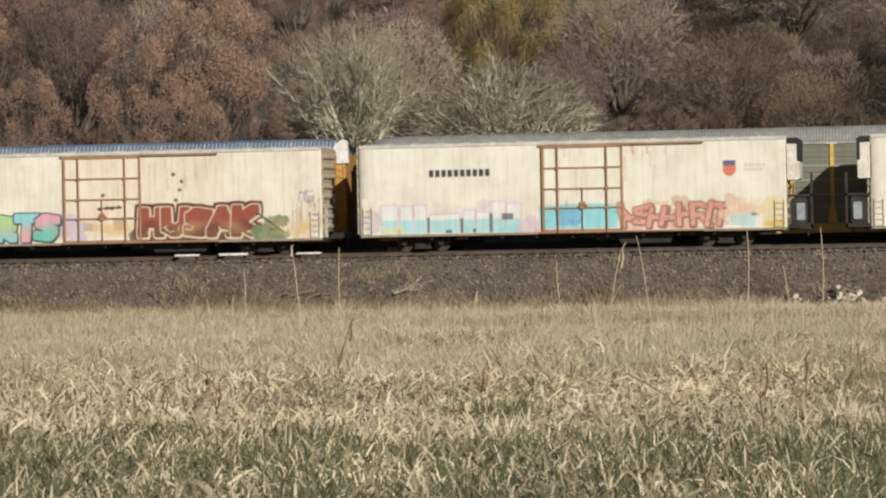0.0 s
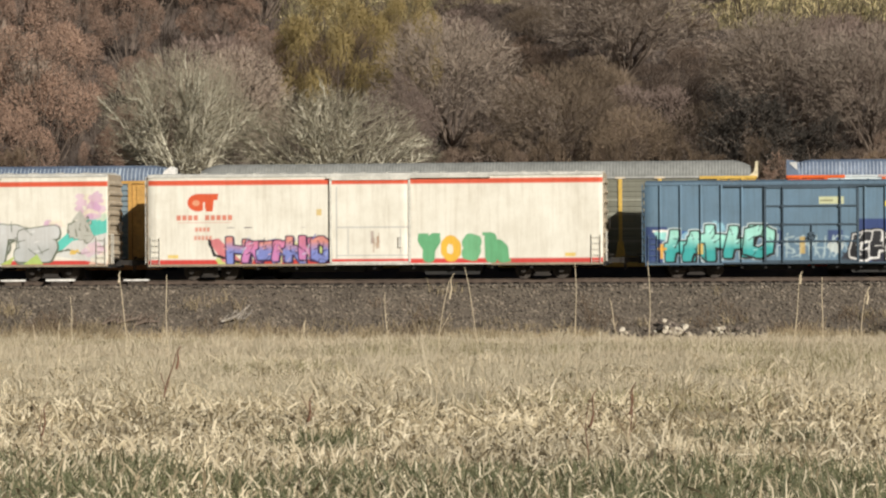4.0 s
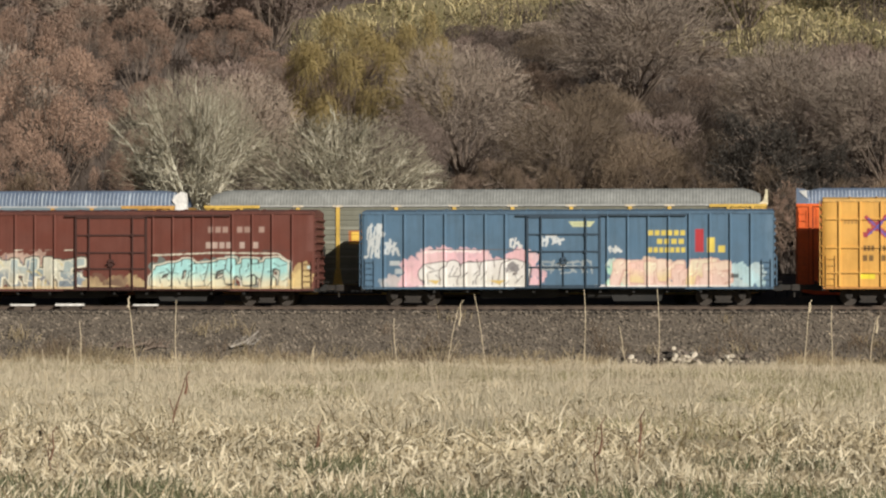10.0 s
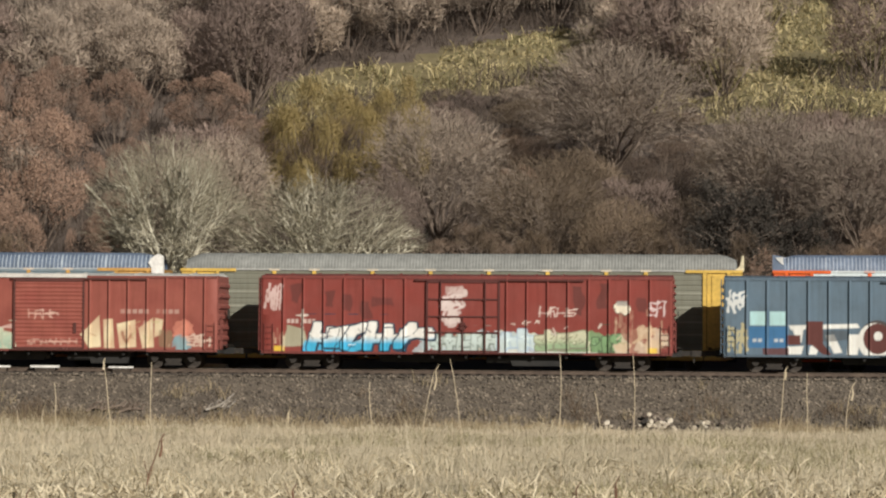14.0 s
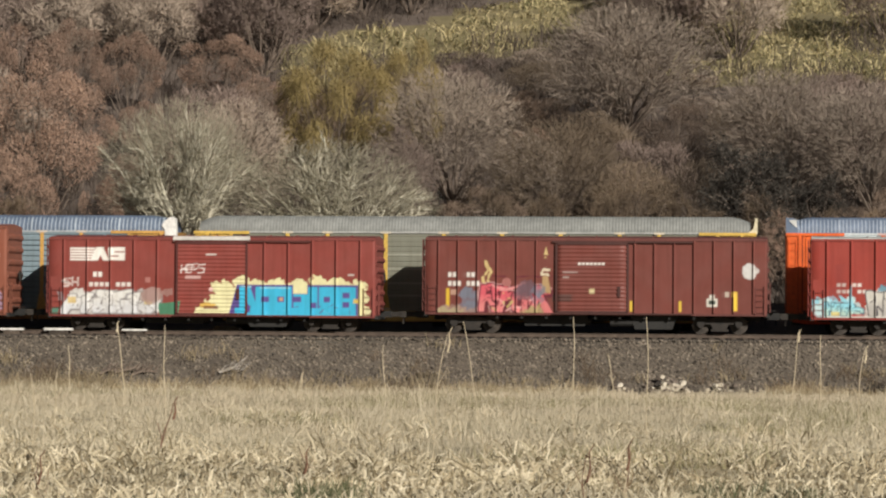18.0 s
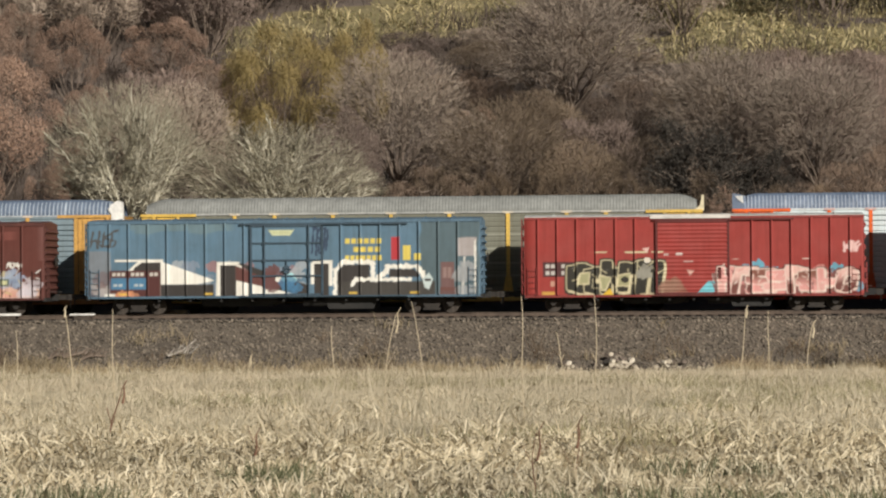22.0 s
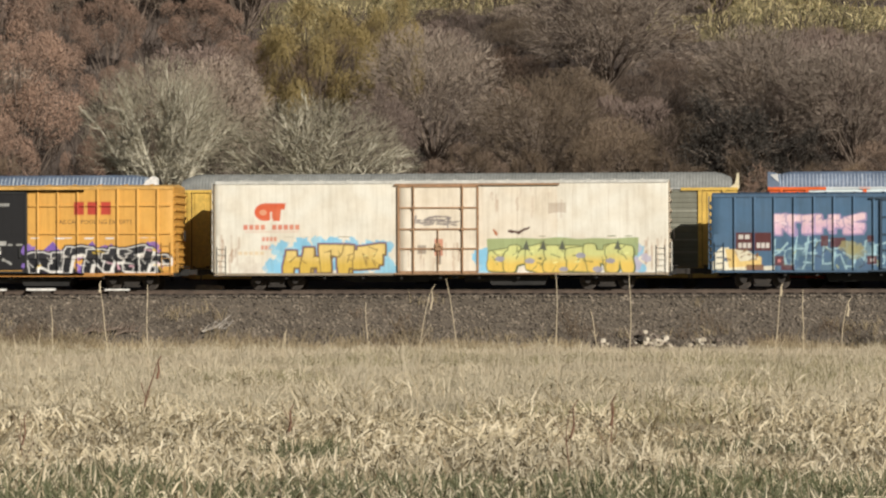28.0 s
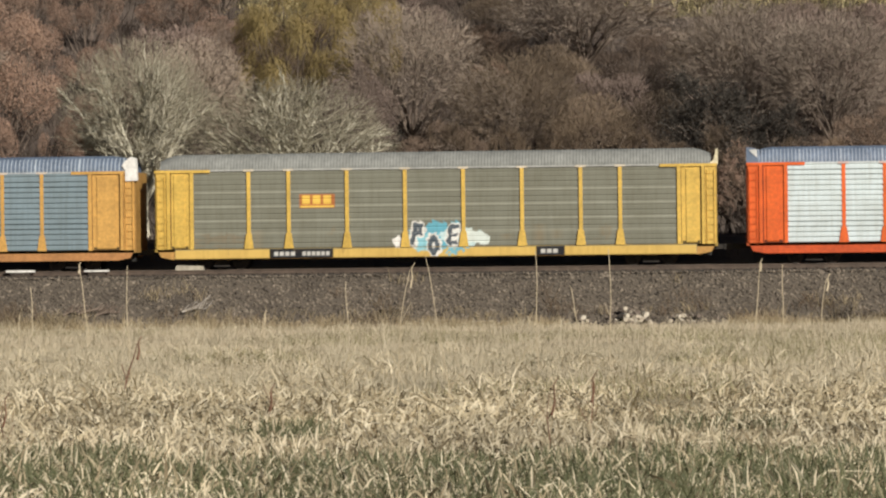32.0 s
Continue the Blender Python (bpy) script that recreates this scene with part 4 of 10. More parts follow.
class Side:
    """The painted side of a car: x from its left end, z above the rails."""

    def __init__(self, length, z0, z1, base, seed):
        self.L, self.rnd = length, np.random.RandomState(seed)
        self.x = np.linspace(0, length, int(length / RES) + 1)
        self.z = np.linspace(z0, z1, int((z1 - z0) / RES) + 1)
        self.X, self.Z = np.meshgrid(self.x, self.z)
        self.c = np.ones((*self.X.shape, 3)) * np.array(base)
        self.z0, self.z1 = z0, z1
        ph = self.rnd.uniform(0, 6, 8)
        self.wob = sum(np.sin(self.X * (1.3 + 0.9 * i) + ph[i]) * np.sin(self.Z * (2.1 + 1.1 * i) + ph[-i - 1]) for i in range(4)) / 3

        self.jag = 0.022 * sum(np.sin(self.X * (7 + 5 * i) + ph[i] + 2.0 * np.sin(self.Z * (5 + 3 * i))) for i in range(4))

    def lay(self, a, col):
        self.c += (np.array(col) - self.c) * np.clip(a, 0, 1)[..., None]
        return self

    def window(self, x0, x1, z0, z1):
        i0, i1 = np.searchsorted(self.x, [x0, x1])
        j0, j1 = np.searchsorted(self.z, [z0, z1])
        return slice(j0, j1), slice(i0, i1)

    def rect(self, x0, x1, z0, z1, col, a=1.0, ragged=0.0):
        q = self.window(x0 - 0.1 - 2 * ragged, x1 + 0.1 + 2 * ragged, z0 - 0.1 - 2 * ragged, z1 + 0.1 + 2 * ragged)
        w, X, Z = self.wob[q] * ragged, self.X[q], self.Z[q]
        m = np.clip((X + w - x0) / RES + 0.5, 0, 1) * np.clip((x1 - X - w) / RES + 0.5, 0, 1)
        m *= np.clip((Z + w - z0) / RES + 0.5, 0, 1) * np.clip((z1 - Z - w) / RES + 0.5, 0, 1)
        self.c[q] += (np.array(col) - self.c[q]) * (m * a)[..., None]
        return self

    def blob(self, x, z, rx, rz, col, a=1.0):
        q = self.window(x - 2 * rx, x + 2 * rx, z - 2 * rz, z + 2 * rz)
        big = max(rx, rz) >= 0.24
        d = ((self.X[q] - x) / rx) ** 2 + ((self.Z[q] - z) / rz) ** 2 + self.wob[q] * (0.7 if big else 0.35)
        if big:
            d = d + self.jag[q] * (6 if max(rx, rz) >= 0.4 else 9)
        self.c[q] += (np.array(col) - self.c[q]) * (np.clip((1 - d) * 5 + 0.5, 0, 1) * a)[..., None]
        return self

    def line(self, pts, w, col, a=1.0, nib=0.0):
        pts = np.array(pts, float)
        i0, i1 = np.searchsorted(self.x, [pts[:, 0].min() - w - 0.1, pts[:, 0].max() + w + 0.1])
        j0, j1 = np.searchsorted(self.z, [pts[:, 1].min() - w - 0.1, pts[:, 1].max() + w + 0.1])
        if i1 <= i0 or j1 <= j0:
            return self
        X, Z = self.X[j0:j1, i0:i1], self.Z[j0:j1, i0:i1]
        d = np.full(X.shape, 9.0)
        for (ax, az), (bx, bz) in zip(pts[:-1], pts[1:]):
            ux, uz = bx - ax, bz - az
            t = np.clip(((X - ax) * ux + (Z - az) * uz) / (ux * ux + uz * uz + 1e-9), 0, 1)
            ex, ez = X - ax - t * ux, Z - az - t * uz
            e = np.hypot(ex, ez)
            if nib:
                ex, ez = ex + 0.25 * ez, ez
                e = (1 - nib) * e + nib * np.maximum(np.abs(ex), np.abs(ez))
            d = np.minimum(d, e)
        d = d + self.jag[j0:j1, i0:i1] * min(1.0, w / 0.12)
        m = np.clip((w - d) / RES + 0.5, 0, 1)[..., None] * a
        s = self.c[j0:j1, i0:i1]
        s += (np.array(col) - s) * m
        return self

    def shapes(self, x0, x1, z0, z1, n, word="", skew=0.12, bounce=0.1):
        """The strokes of n sprayed letter-like shapes, or of a word."""
        r, out = self.rnd, []
        n = len(word) or n
        cw = (x1 - x0) / n
        for i in range(n):
            wide = r.uniform(0.66, 0.86) if word else r.uniform(0.95, 1.35)
            w, h = cw * wide, (z1 - z0) * (r.uniform(0.86, 1.0) if word else r.uniform(0.62, 1.0))
            ox, oz = x0 + cw * (i + 0.5) - w * 0.45, z0 + (z1 - z0 - h) * r.uniform(0, 1) + (z1 - z0) * bounce * r.uniform(0, 0.5)
            if word:
                strokes = GLYPH[word[i]]
            else:
                u = r.uniform
                s1, s2, m = u(-0.05, 0.15), u(0.75, 1.05), u(0.35, 0.65)
                leg = [(s1, 0.0), (s1 + u(-0.1, 0.15), 1.0)]
                arm = [(s2, 0.0), (s2 + u(-0.15, 0.1), u(0.8, 1.05))]
                bar = [(s1, m), (s2, m + u(-0.15, 0.15))]
                roof = [(s1, u(0.85, 1.0)), (0.5, u(0.9, 1.05)), (s2, u(0.75, 1.0))]
                zag = [(s2, u(0.85, 1.05)), (s1, u(0.75, 0.95)), (s1 + 0.1, m), (s2, m - 0.1), (s2 - 0.1, 0.05), (s1, u(0.0, 0.1))]
                ring = [(s1, 0.15), (s1 + 0.05, 0.85), (0.5, 1.0), (s2, 0.8), (s2 - 0.05, 0.2), (0.45, 0.0), (s1, 0.15)]
                kick = [(s1, m), (0.5, m + 0.1), (s2 + 0.15, -0.05)]
                dart = [(u(-0.2, 0.1), u(0.2, 0.8)), (u(0.4, 0.6), u(0.3, 0.7)), (u(1.0, 1.3), u(0.0, 1.0))]
                strokes = [[leg, arm, bar], [zag], [leg, roof, kick], [ring], [leg, bar, dart], [zag, dart], [leg, arm, roof], [leg, kick, dart]][r.randint(8)]
            tilt = 0.0 if word else r.uniform(-0.25, 0.25)
            out.append([[(ox + w * (px + tilt * (pz - 0.5)) + skew * (pz - 0.5) * h, oz + h * (pz + tilt * 0.3 * (px - 0.5))) for px, pz in s] for s in strokes])
        return out

    def piece(self, x0, x1, z0, z1, n, fills, edge=BLACK, halo=None, fat=0.20, rim=0.085, word="", cloud=None, skew=0.12, shine=None):
        """A sprayed piece: cloud behind, halo, edge, then fills inside with darker and lighter passes."""
        r = self.rnd
        if cloud:
            for _ in range(int((x1 - x0) * 2.2)):
                self.blob(r.uniform(x0, x1), r.uniform(z0 + 0.1, z1 - 0.1), r.uniform(0.25, 0.6), r.uniform(0.15, 0.38), cloud[r.randint(len(cloud))], r.uniform(0.6, 0.95))
        if not word:
            n, fat, rim = int(n * 1.15 + 0.5), fat * 0.72, max(0.045, rim * 0.75)
        else:
            fat *= 0.85
        forms = self.shapes(x0, x1, z0 + fat, z1 - fat, n, word, skew)
        nib = 0.55 if word else 0.9
        if halo:
            for f in forms:
                for s in f:
                    self.line(s, fat + rim * 1.9, halo, 1.0, nib)
        low, high = np.array(fills[0]), np.array(fills[-1])
        for i, f in enumerate(forms):
            for s in f:
                self.line(s, fat + rim, edge, 1.0, nib)
                self.line([(px + 0.10, pz - 0.07) for px, pz in s], fat + rim * 0.5, edge, 0.8, nib)
            c0 = np.array(fills[i % len(fills)])
            for s in f:
                self.line(s, fat, c0, 1.0, nib)
                # the lower half of the letters fades into another colour, the upper edge is lighter
                foot = [(px, pz - fat * 0.3) for px, pz in s if pz < (z0 + z1) / 2]
                if len(foot) > 1:
                    self.line(foot, fat * 0.6, fills[(i + 1) % len(fills)] if len(fills) > 1 else c0 * 0.7, 0.55, nib)
                self.line([(px - fat * 0.3, pz + fat * 0.5) for px, pz in s], fat * 0.22, np.clip(c0 * 1.3 + 0.08, 0, 0.82), 0.55, nib)
                for (ax, az), (bx, bz) in zip(s[:-1], s[1:]):
                    if r.rand() < 0.35:
                        q = r.uniform(0.2, 0.8)
                        px, pz = ax + (bx - ax) * q, az + (bz - az) * q
                        self.line([(px - fat, pz + r.uniform(-0.1, 0.1)), (px + fat, pz + r.uniform(-0.15, 0.15))], 0.022, edge, 0.7)
            if len(fills) > 1:
                for s in f[:2]:
                    px, pz = s[r.randint(len(s))]
                    self.blob(px, pz, fat * r.uniform(0.5, 1.1), fat * r.uniform(0.5, 1.1), fills[(i + 1) % len(fills)], 0.5)
        # loose arrows, drips, stars and highlights
        for _ in range(int((x1 - x0) * 4.5)):
            px, pz = r.uniform(x0, x1), r.uniform(z0, z1)
            a = r.uniform(-1.6, 1.6)
            ln = r.uniform(0.08, 0.42)
            col = (edge, WHITE, fills[r.randint(len(fills))], tuple(np.array(edge) * 0.5 + 0.1))[r.choice(4, p=[0.38, 0.22, 0.28, 0.12])]
            self.line([(px, pz), (px + ln * math.cos(a), pz + ln * math.sin(a))], r.uniform(0.015, 0.05), col, r.uniform(0.5, 0.95))
        return self

    def letters(self, x0, x1, z0, z1, word, top, low, edge=BLACK, fat=0.2, rim=0.05, halo=None, halo_w=0.10, lean=0.1, nib=0.75, drop=0.05, split=0.5, soft=0.35):
        """Sprayed letters with crisp outlines: a word, or a number of letter-like forms. Each fill passes from a colour above to one below."""
        r, rim = self.rnd, max(rim, 0.044)
        forms = self.shapes(x0 + fat, x1 - fat, z0 + fat, z1 - fat, 0 if isinstance(word, str) else word, word if isinstance(word, str) else "", lean, 0.04)
        top, low = (c if isinstance(c, list) else [c] for c in (top, low))
        i0, i1 = np.searchsorted(self.x, [x0 - 0.6, x1 + 0.6])
        j0, j1 = np.searchsorted(self.z, [z0 - 0.4, z1 + 0.4])
        X, Z, C = self.X[j0:j1, i0:i1], self.Z[j0:j1, i0:i1], self.c[j0:j1, i0:i1]
        fields = []
        for f in forms:
            d = np.full(X.shape, 9.0)
            for st in f:
                for (ax, az), (bx, bz) in zip(st[:-1], st[1:]):
                    ux, uz = bx - ax, bz - az
                    t = np.clip(((X - ax) * ux + (Z - az) * uz) / (ux * ux + uz * uz + 1e-9), 0, 1)
                    ex, ez = np.abs(X - ax - t * ux), np.abs(Z - az - t * uz)
                    d = np.minimum(d, (1 - nib) * np.hypot(ex, ez) + nib * np.maximum(ex, ez))
            fields.append(d)

        def put(mask, col):
            C[:] += (np.asarray(col) - C) * np.clip(mask, 0, 1)[..., None]

        if halo is not None:
            put((fat + rim + halo_w - np.min(fields, axis=0)) / RES + 0.5, halo)
        for k, d in enumerate(fields):
            if drop:
                sh = int(drop / RES)
                put((fat + rim - np.roll(np.roll(d, sh, 1), -sh, 0)) / RES + 0.5, edge)
            put((fat + rim - d) / RES + 0.5, edge)
            u = np.clip(((Z - z0) / (z1 - z0) - split) / soft + 0.5 + 0.25 * self.wob[j0:j1, i0:i1], 0, 1)[..., None]
            put((fat - d) / RES + 0.5, np.array(low[k % len(low)]) * (1 - u) + np.array(top[k % len(top)]) * u)
            if not isinstance(word, str):
                # inner cuts and gleams
                pale = np.clip(np.array(top[k % len(top)]) * 1.25 + 0.06, 0, 0.8)
                for st in forms[k]:
                    for (ax, az), (bx, bz) in zip(st[:-1], st[1:]):
                        q = r.uniform(0.15, 0.85)
                        px, pz, an = ax + (bx - ax) * q, az + (bz - az) * q, math.atan2(bz - az, bx - ax) + r.choice((-1, 1)) * r.uniform(0.5, 1.6)
                        self.line([(px, pz), (px + math.cos(an) * fat * 1.5, pz + math.sin(an) * fat * 1.5)], 0.022, edge, 0.85)
                        if r.rand() < 0.5:
                            self.line([(px - fat * 0.4, pz + fat * 0.45), (px + fat * 0.3, pz + fat * 0.6)], 0.02, pale, 0.8)
        return self

    def wedge(self, pts, col, a=1.0):
        """A filled outline with straight edges, convex, given clockwise or counter-clockwise."""
        q = self.window(min(p for p, _ in pts) - 0.1, max(p for p, _ in pts) + 0.1, min(p for _, p in pts) - 0.1, max(p for _, p in pts) + 0.1)
        X, Z = self.X[q], self.Z[q]
        m = np.full(X.shape, 9.0)
        area = sum(ax * bz - bx * az for (ax, az), (bx, bz) in zip(pts, pts[1:] + pts[:1]))
        for (ax, az), (bx, bz) in zip(pts, pts[1:] + pts[:1]):
            n = math.hypot(bx - ax, bz - az)
            m = np.minimum(m, ((bx - ax) * (Z - az) - (bz - az) * (X - ax)) / n * (1 if area > 0 else -1))
        self.c[q] += (np.array(col) - self.c[q]) * (np.clip(m / RES + 0.5, 0, 1) * a)[..., None]
        return self

    def disc(self, x, z, rx, rz, col, a=1.0):
        return self.wedge([(x + rx * math.cos(k * math.pi / 10), z + rz * math.sin(k * math.pi / 10)) for k in range(20)], col, a)

    def cloud(self, x0, x1, z0, z1, cols, n=None, a=0.9, size=0.42):
        """A patch of overlapping sprayed puffs."""
        r = self.rnd
        for _ in range(n or int((x1 - x0) * (z1 - z0) * 5) + 2):
            q = r.uniform(0.6, 1.2) * size
            self.blob(r.uniform(x0 + q * 0.6, max(x0 + q * 0.7, x1 - q * 0.6)), r.uniform(z0, max(z0 + 0.05, z1 - q * 0.5)), q, q * r.uniform(0.6, 0.9), cols[r.randint(len(cols))], a * r.uniform(0.8, 1.0))
        return self

    def flecks(self, x0, x1, z0, z1, n, cols, w=(0.012, 0.03), ln=(0.08, 0.35)):
        """Small loose strokes: highlights, arrows, drips."""
        r = self.rnd
        for _ in range(n):
            px, pz, an, q = r.uniform(x0, x1), r.uniform(z0, z1), r.uniform(-1.6, 1.6), r.uniform(*ln)
            self.line([(px, pz), (px + q * math.cos(an), pz + q * math.sin(an))], r.uniform(*w), cols[r.randint(len(cols))], r.uniform(0.6, 0.95))
        return self

    def scrawl(self, x0, x1, z0, z1, n, col, w=0.035):
        """Thin tags and scribbles."""
        for f in self.shapes(x0, x1, z0, z1, n, skew=0.1):
            for s in f:
                self.line(s, w, col)
        return self

    def bars(self, x0, x1, z, h, col, chars, a=1.0):
        """Lettering too small or too worn to read, or a name or number: blocks of its size."""
        cw = (x1 - x0) / max(1, len(chars))
        for i, ch in enumerate(chars):
            if ch != " ":
                self.rect(x0 + cw * (i + 0.10), x0 + cw * (i + 0.84), z - h / 2, z + h / 2, col, a)
        return self

    def rust(self, x0, x1, z0, z1, col=(0.30, 0.13, 0.05), n=14, a=0.6):
        r = self.rnd
        for _ in range(n):
            x, top = r.uniform(x0, x1), r.uniform(z0 + (z1 - z0) * 0.4, z1)
            self.line([(x, top), (x + r.uniform(-0.03, 0.03), top - r.uniform(0.2, (z1 - z0) * 0.7))], r.uniform(0.015, 0.06), col, a * r.uniform(0.3, 1))
        return self

    def fade(self, col, a, z0=None, z1=None):
        """Uneven weathering, in a band where one is given."""
        m = np.clip(0.5 + 0.9 * self.wob, 0, 1) * a
        if z0 is not None:
            m = m * np.clip((self.Z - z0) / 0.3, 0, 1) * np.clip((z1 - self.Z) / 0.3, 0, 1)
        return self.lay(m, col)

    def at(self, x, z):
        i = np.clip(np.round(x / self.L * (len(self.x) - 1)).astype(int), 0, len(self.x) - 1)
        j = np.clip(np.searchsorted(self.z, z), 0, len(self.z) - 1)
        return self.c[j, i]


def skin(side, xs, ys, z0, z1, name="panel", corr=0.0, pitch=0.2):
    """A pressed sheet over part of a side: each column of it has its own depth, so that it can stand proud, with its paint."""
    zr = side.z[(side.z > z0 + 0.01) & (side.z < z1 - 0.01)]
    zr = np.concatenate([[z0], zr, [z1]])
    xs, ys = np.asarray(xs, float), np.asarray(ys, float)
    X, Z = np.meshgrid(xs, zr)
    Y = np.repeat(ys[None], len(zr), 0)
    if corr and np.ptp(ys) < 0.01:
        # long pressed ridges: rows fall on the folds
        k = np.arange(int((z1 - z0) / pitch))
        zr = np.unique(np.concatenate([[z0], (z0 + pitch * (k[:, None] + np.array([0.05, 0.12, 0.84, 0.95]))).ravel(), zr]))
        zr = zr[np.concatenate([[True], np.diff(zr) > 0.004])]
        X, Z = np.meshgrid(xs, zr)
        fold = np.interp(((Z - z0) / pitch) % 1.0, [0, 0.05, 0.12, 0.84, 0.95, 1.0], [0, 0, 1, 0.7, 0, 0])
        Y = np.repeat(ys[None], len(zr), 0) - corr * fold
    elif corr:
        wave = corr * (np.sin(Z * 2 * np.pi / pitch) > 0.25)
        Y = Y - wave * (ys < ys.max() - 0.01)
    paint = side.at(X.ravel(), Z.ravel()).reshape(*X.shape, 3)
    # rows and columns that carry no edge of the paint are left out
    if len(xs) > 12:
        bend = np.abs(paint[:, 1:-1] - 0.5 * (paint[:, :-2] + paint[:, 2:])).max(axis=(0, 2)) > 0.022
        keep = np.concatenate([[True, True], bend[1:-1] | (np.arange(2, len(xs) - 2) % 10 == 0), [True, True]])
        X, Y, Z, paint = X[:, keep], Y[:, keep], Z[:, keep], paint[:, keep]
    if not corr and len(zr) > 6:
        bend = np.abs(paint[1:-1] - 0.5 * (paint[:-2] + paint[2:])).max(axis=(1, 2)) > 0.022
        keep = np.concatenate([[True], bend | (np.arange(1, len(zr) - 1) % 8 == 0), [True]])
        X, Y, Z, paint = X[keep], Y[keep], Z[keep], paint[keep]
    v = np.stack([X - side.L / 2, Y, Z], 2).reshape(-1, 3)
    m, n = X.shape
    i = (np.arange(m - 1)[:, None] * n + np.arange(n - 1)[None]).ravel()
    f = np.stack([i, i + 1, i + n + 1, i + n], 1)
    me = np_mesh(name, v, f, M["sheet"])
    at = me.color_attributes.new("paint", "FLOAT_COLOR", "POINT")
    col = np.ones((len(v), 4), np.float32)
    col[:, :3] = paint.reshape(-1, 3)
    at.data.foreach_set("color", col.ravel())
    return me


# shared pieces of running gear
def truck_meshes():
    out = {}
    b = Build()
    prof = [(-1.02, 0.34), (-1.02, 0.60), (-0.70, 0.66), (-0.30, 0.78), (0.30, 0.78), (0.70, 0.66), (1.02, 0.60), (1.02, 0.34), (0.78, 0.34), (0.70, 0.47),
            (0.42, 0.47), (0.30, 0.20), (-0.30, 0.20), (-0.42, 0.47), (-0.70, 0.47), (-0.78, 0.34)]
    b.prism_y(prof, -0.07, 0.07)
    b.box(-0.42, 0.42, -0.11, 0.11, 0.14, 0.24, 0.03)
    out["side_frame"] = b.mesh("side_frame", M["iron"])
    b = Build()
    for x in (-0.18, 0.0, 0.18):
        for k in range(5):
            b.disc_y(x, -0.06, 0.06, 0.30 + k * 0.085, 0.075, 8)
    out["springs"] = b.mesh("springs", M["iron"])
    b = Build().box(-0.20, 0.20, -1.05, 1.05, 0.50, 0.74, 0.04)
    out["bolster"] = b.mesh("bolster", M["black"])
    b = Build()
    for y in (-0.754, 0.754):
        b.disc_y(0, y - 0.07, y + 0.07, 0.0, 0.42, 22)
        b.disc_y(0, y - 0.085, y + 0.085, 0.0, 0.15, 12)
    b.disc_y(0, -1.06, 1.06, 0.0, 0.075, 10)
    out["wheelset"] = b.mesh("wheelset", M["steel"])
    b = Build()
    b.disc_y(0, -0.05, 0.10, 0.0, 0.13, 12)
    b.box(-0.17, 0.17, -0.02, 0.10, -0.02, 0.17, 0.03)
    out["bearing"] = b.mesh("bearing", M["iron"])
    return out


GEAR = truck_meshes()


def add_truck(car, x):
    tr = link("truck", GEAR["bolster"], car, "dusty cast-iron freight truck", pose(x, 0, 0))
    for y in (-0.98, 0.98):
        link("side_frame", GEAR["side_frame"], tr, m=pose(0, y, 0))
        link("springs", GEAR["springs"], tr, m=pose(0, y, 0))
        for dx in (-0.89, 0.89):
            link("bearing", GEAR["bearing"], tr, m=pose(dx, y * 1.07, 0.42, 0, 0, 0 if y > 0 else 180))
    for dx in (-0.89, 0.89):
        link("wheelset", GEAR["wheelset"], tr, "worn steel wheels on an axle", pose(dx, 0, 0.42))


def ladder_mesh(name, z0, z1, width, rungs, mat):
    b = Build()
    for x in (-width / 2, width / 2):
        b.box(x - 0.012, x + 0.012, -0.02, 0.03, z0, z1)
    for i in range(rungs):
        z = z0 + (z1 - z0) * (i + 0.5) / rungs
        b.box(-width / 2, width / 2, -0.02, 0.0, z - 0.010, z + 0.010)
    return b.mesh(name, mat)


def coupler_mesh():
    b = Build()
    b.box(-0.55, 0.15, -0.13, 0.13, 0.74, 0.98, 0.04)
    b.prism_y([(0.10, 0.72), (0.42, 0.70), (0.50, 0.80), (0.46, 1.0), (0.12, 1.0)], -0.20, 0.16)
    b.box(0.2, 0.26, -0.06, 0.02, 0.40, 0.74)
    return b.mesh("coupler", M["iron"])


COUPLER = coupler_mesh()


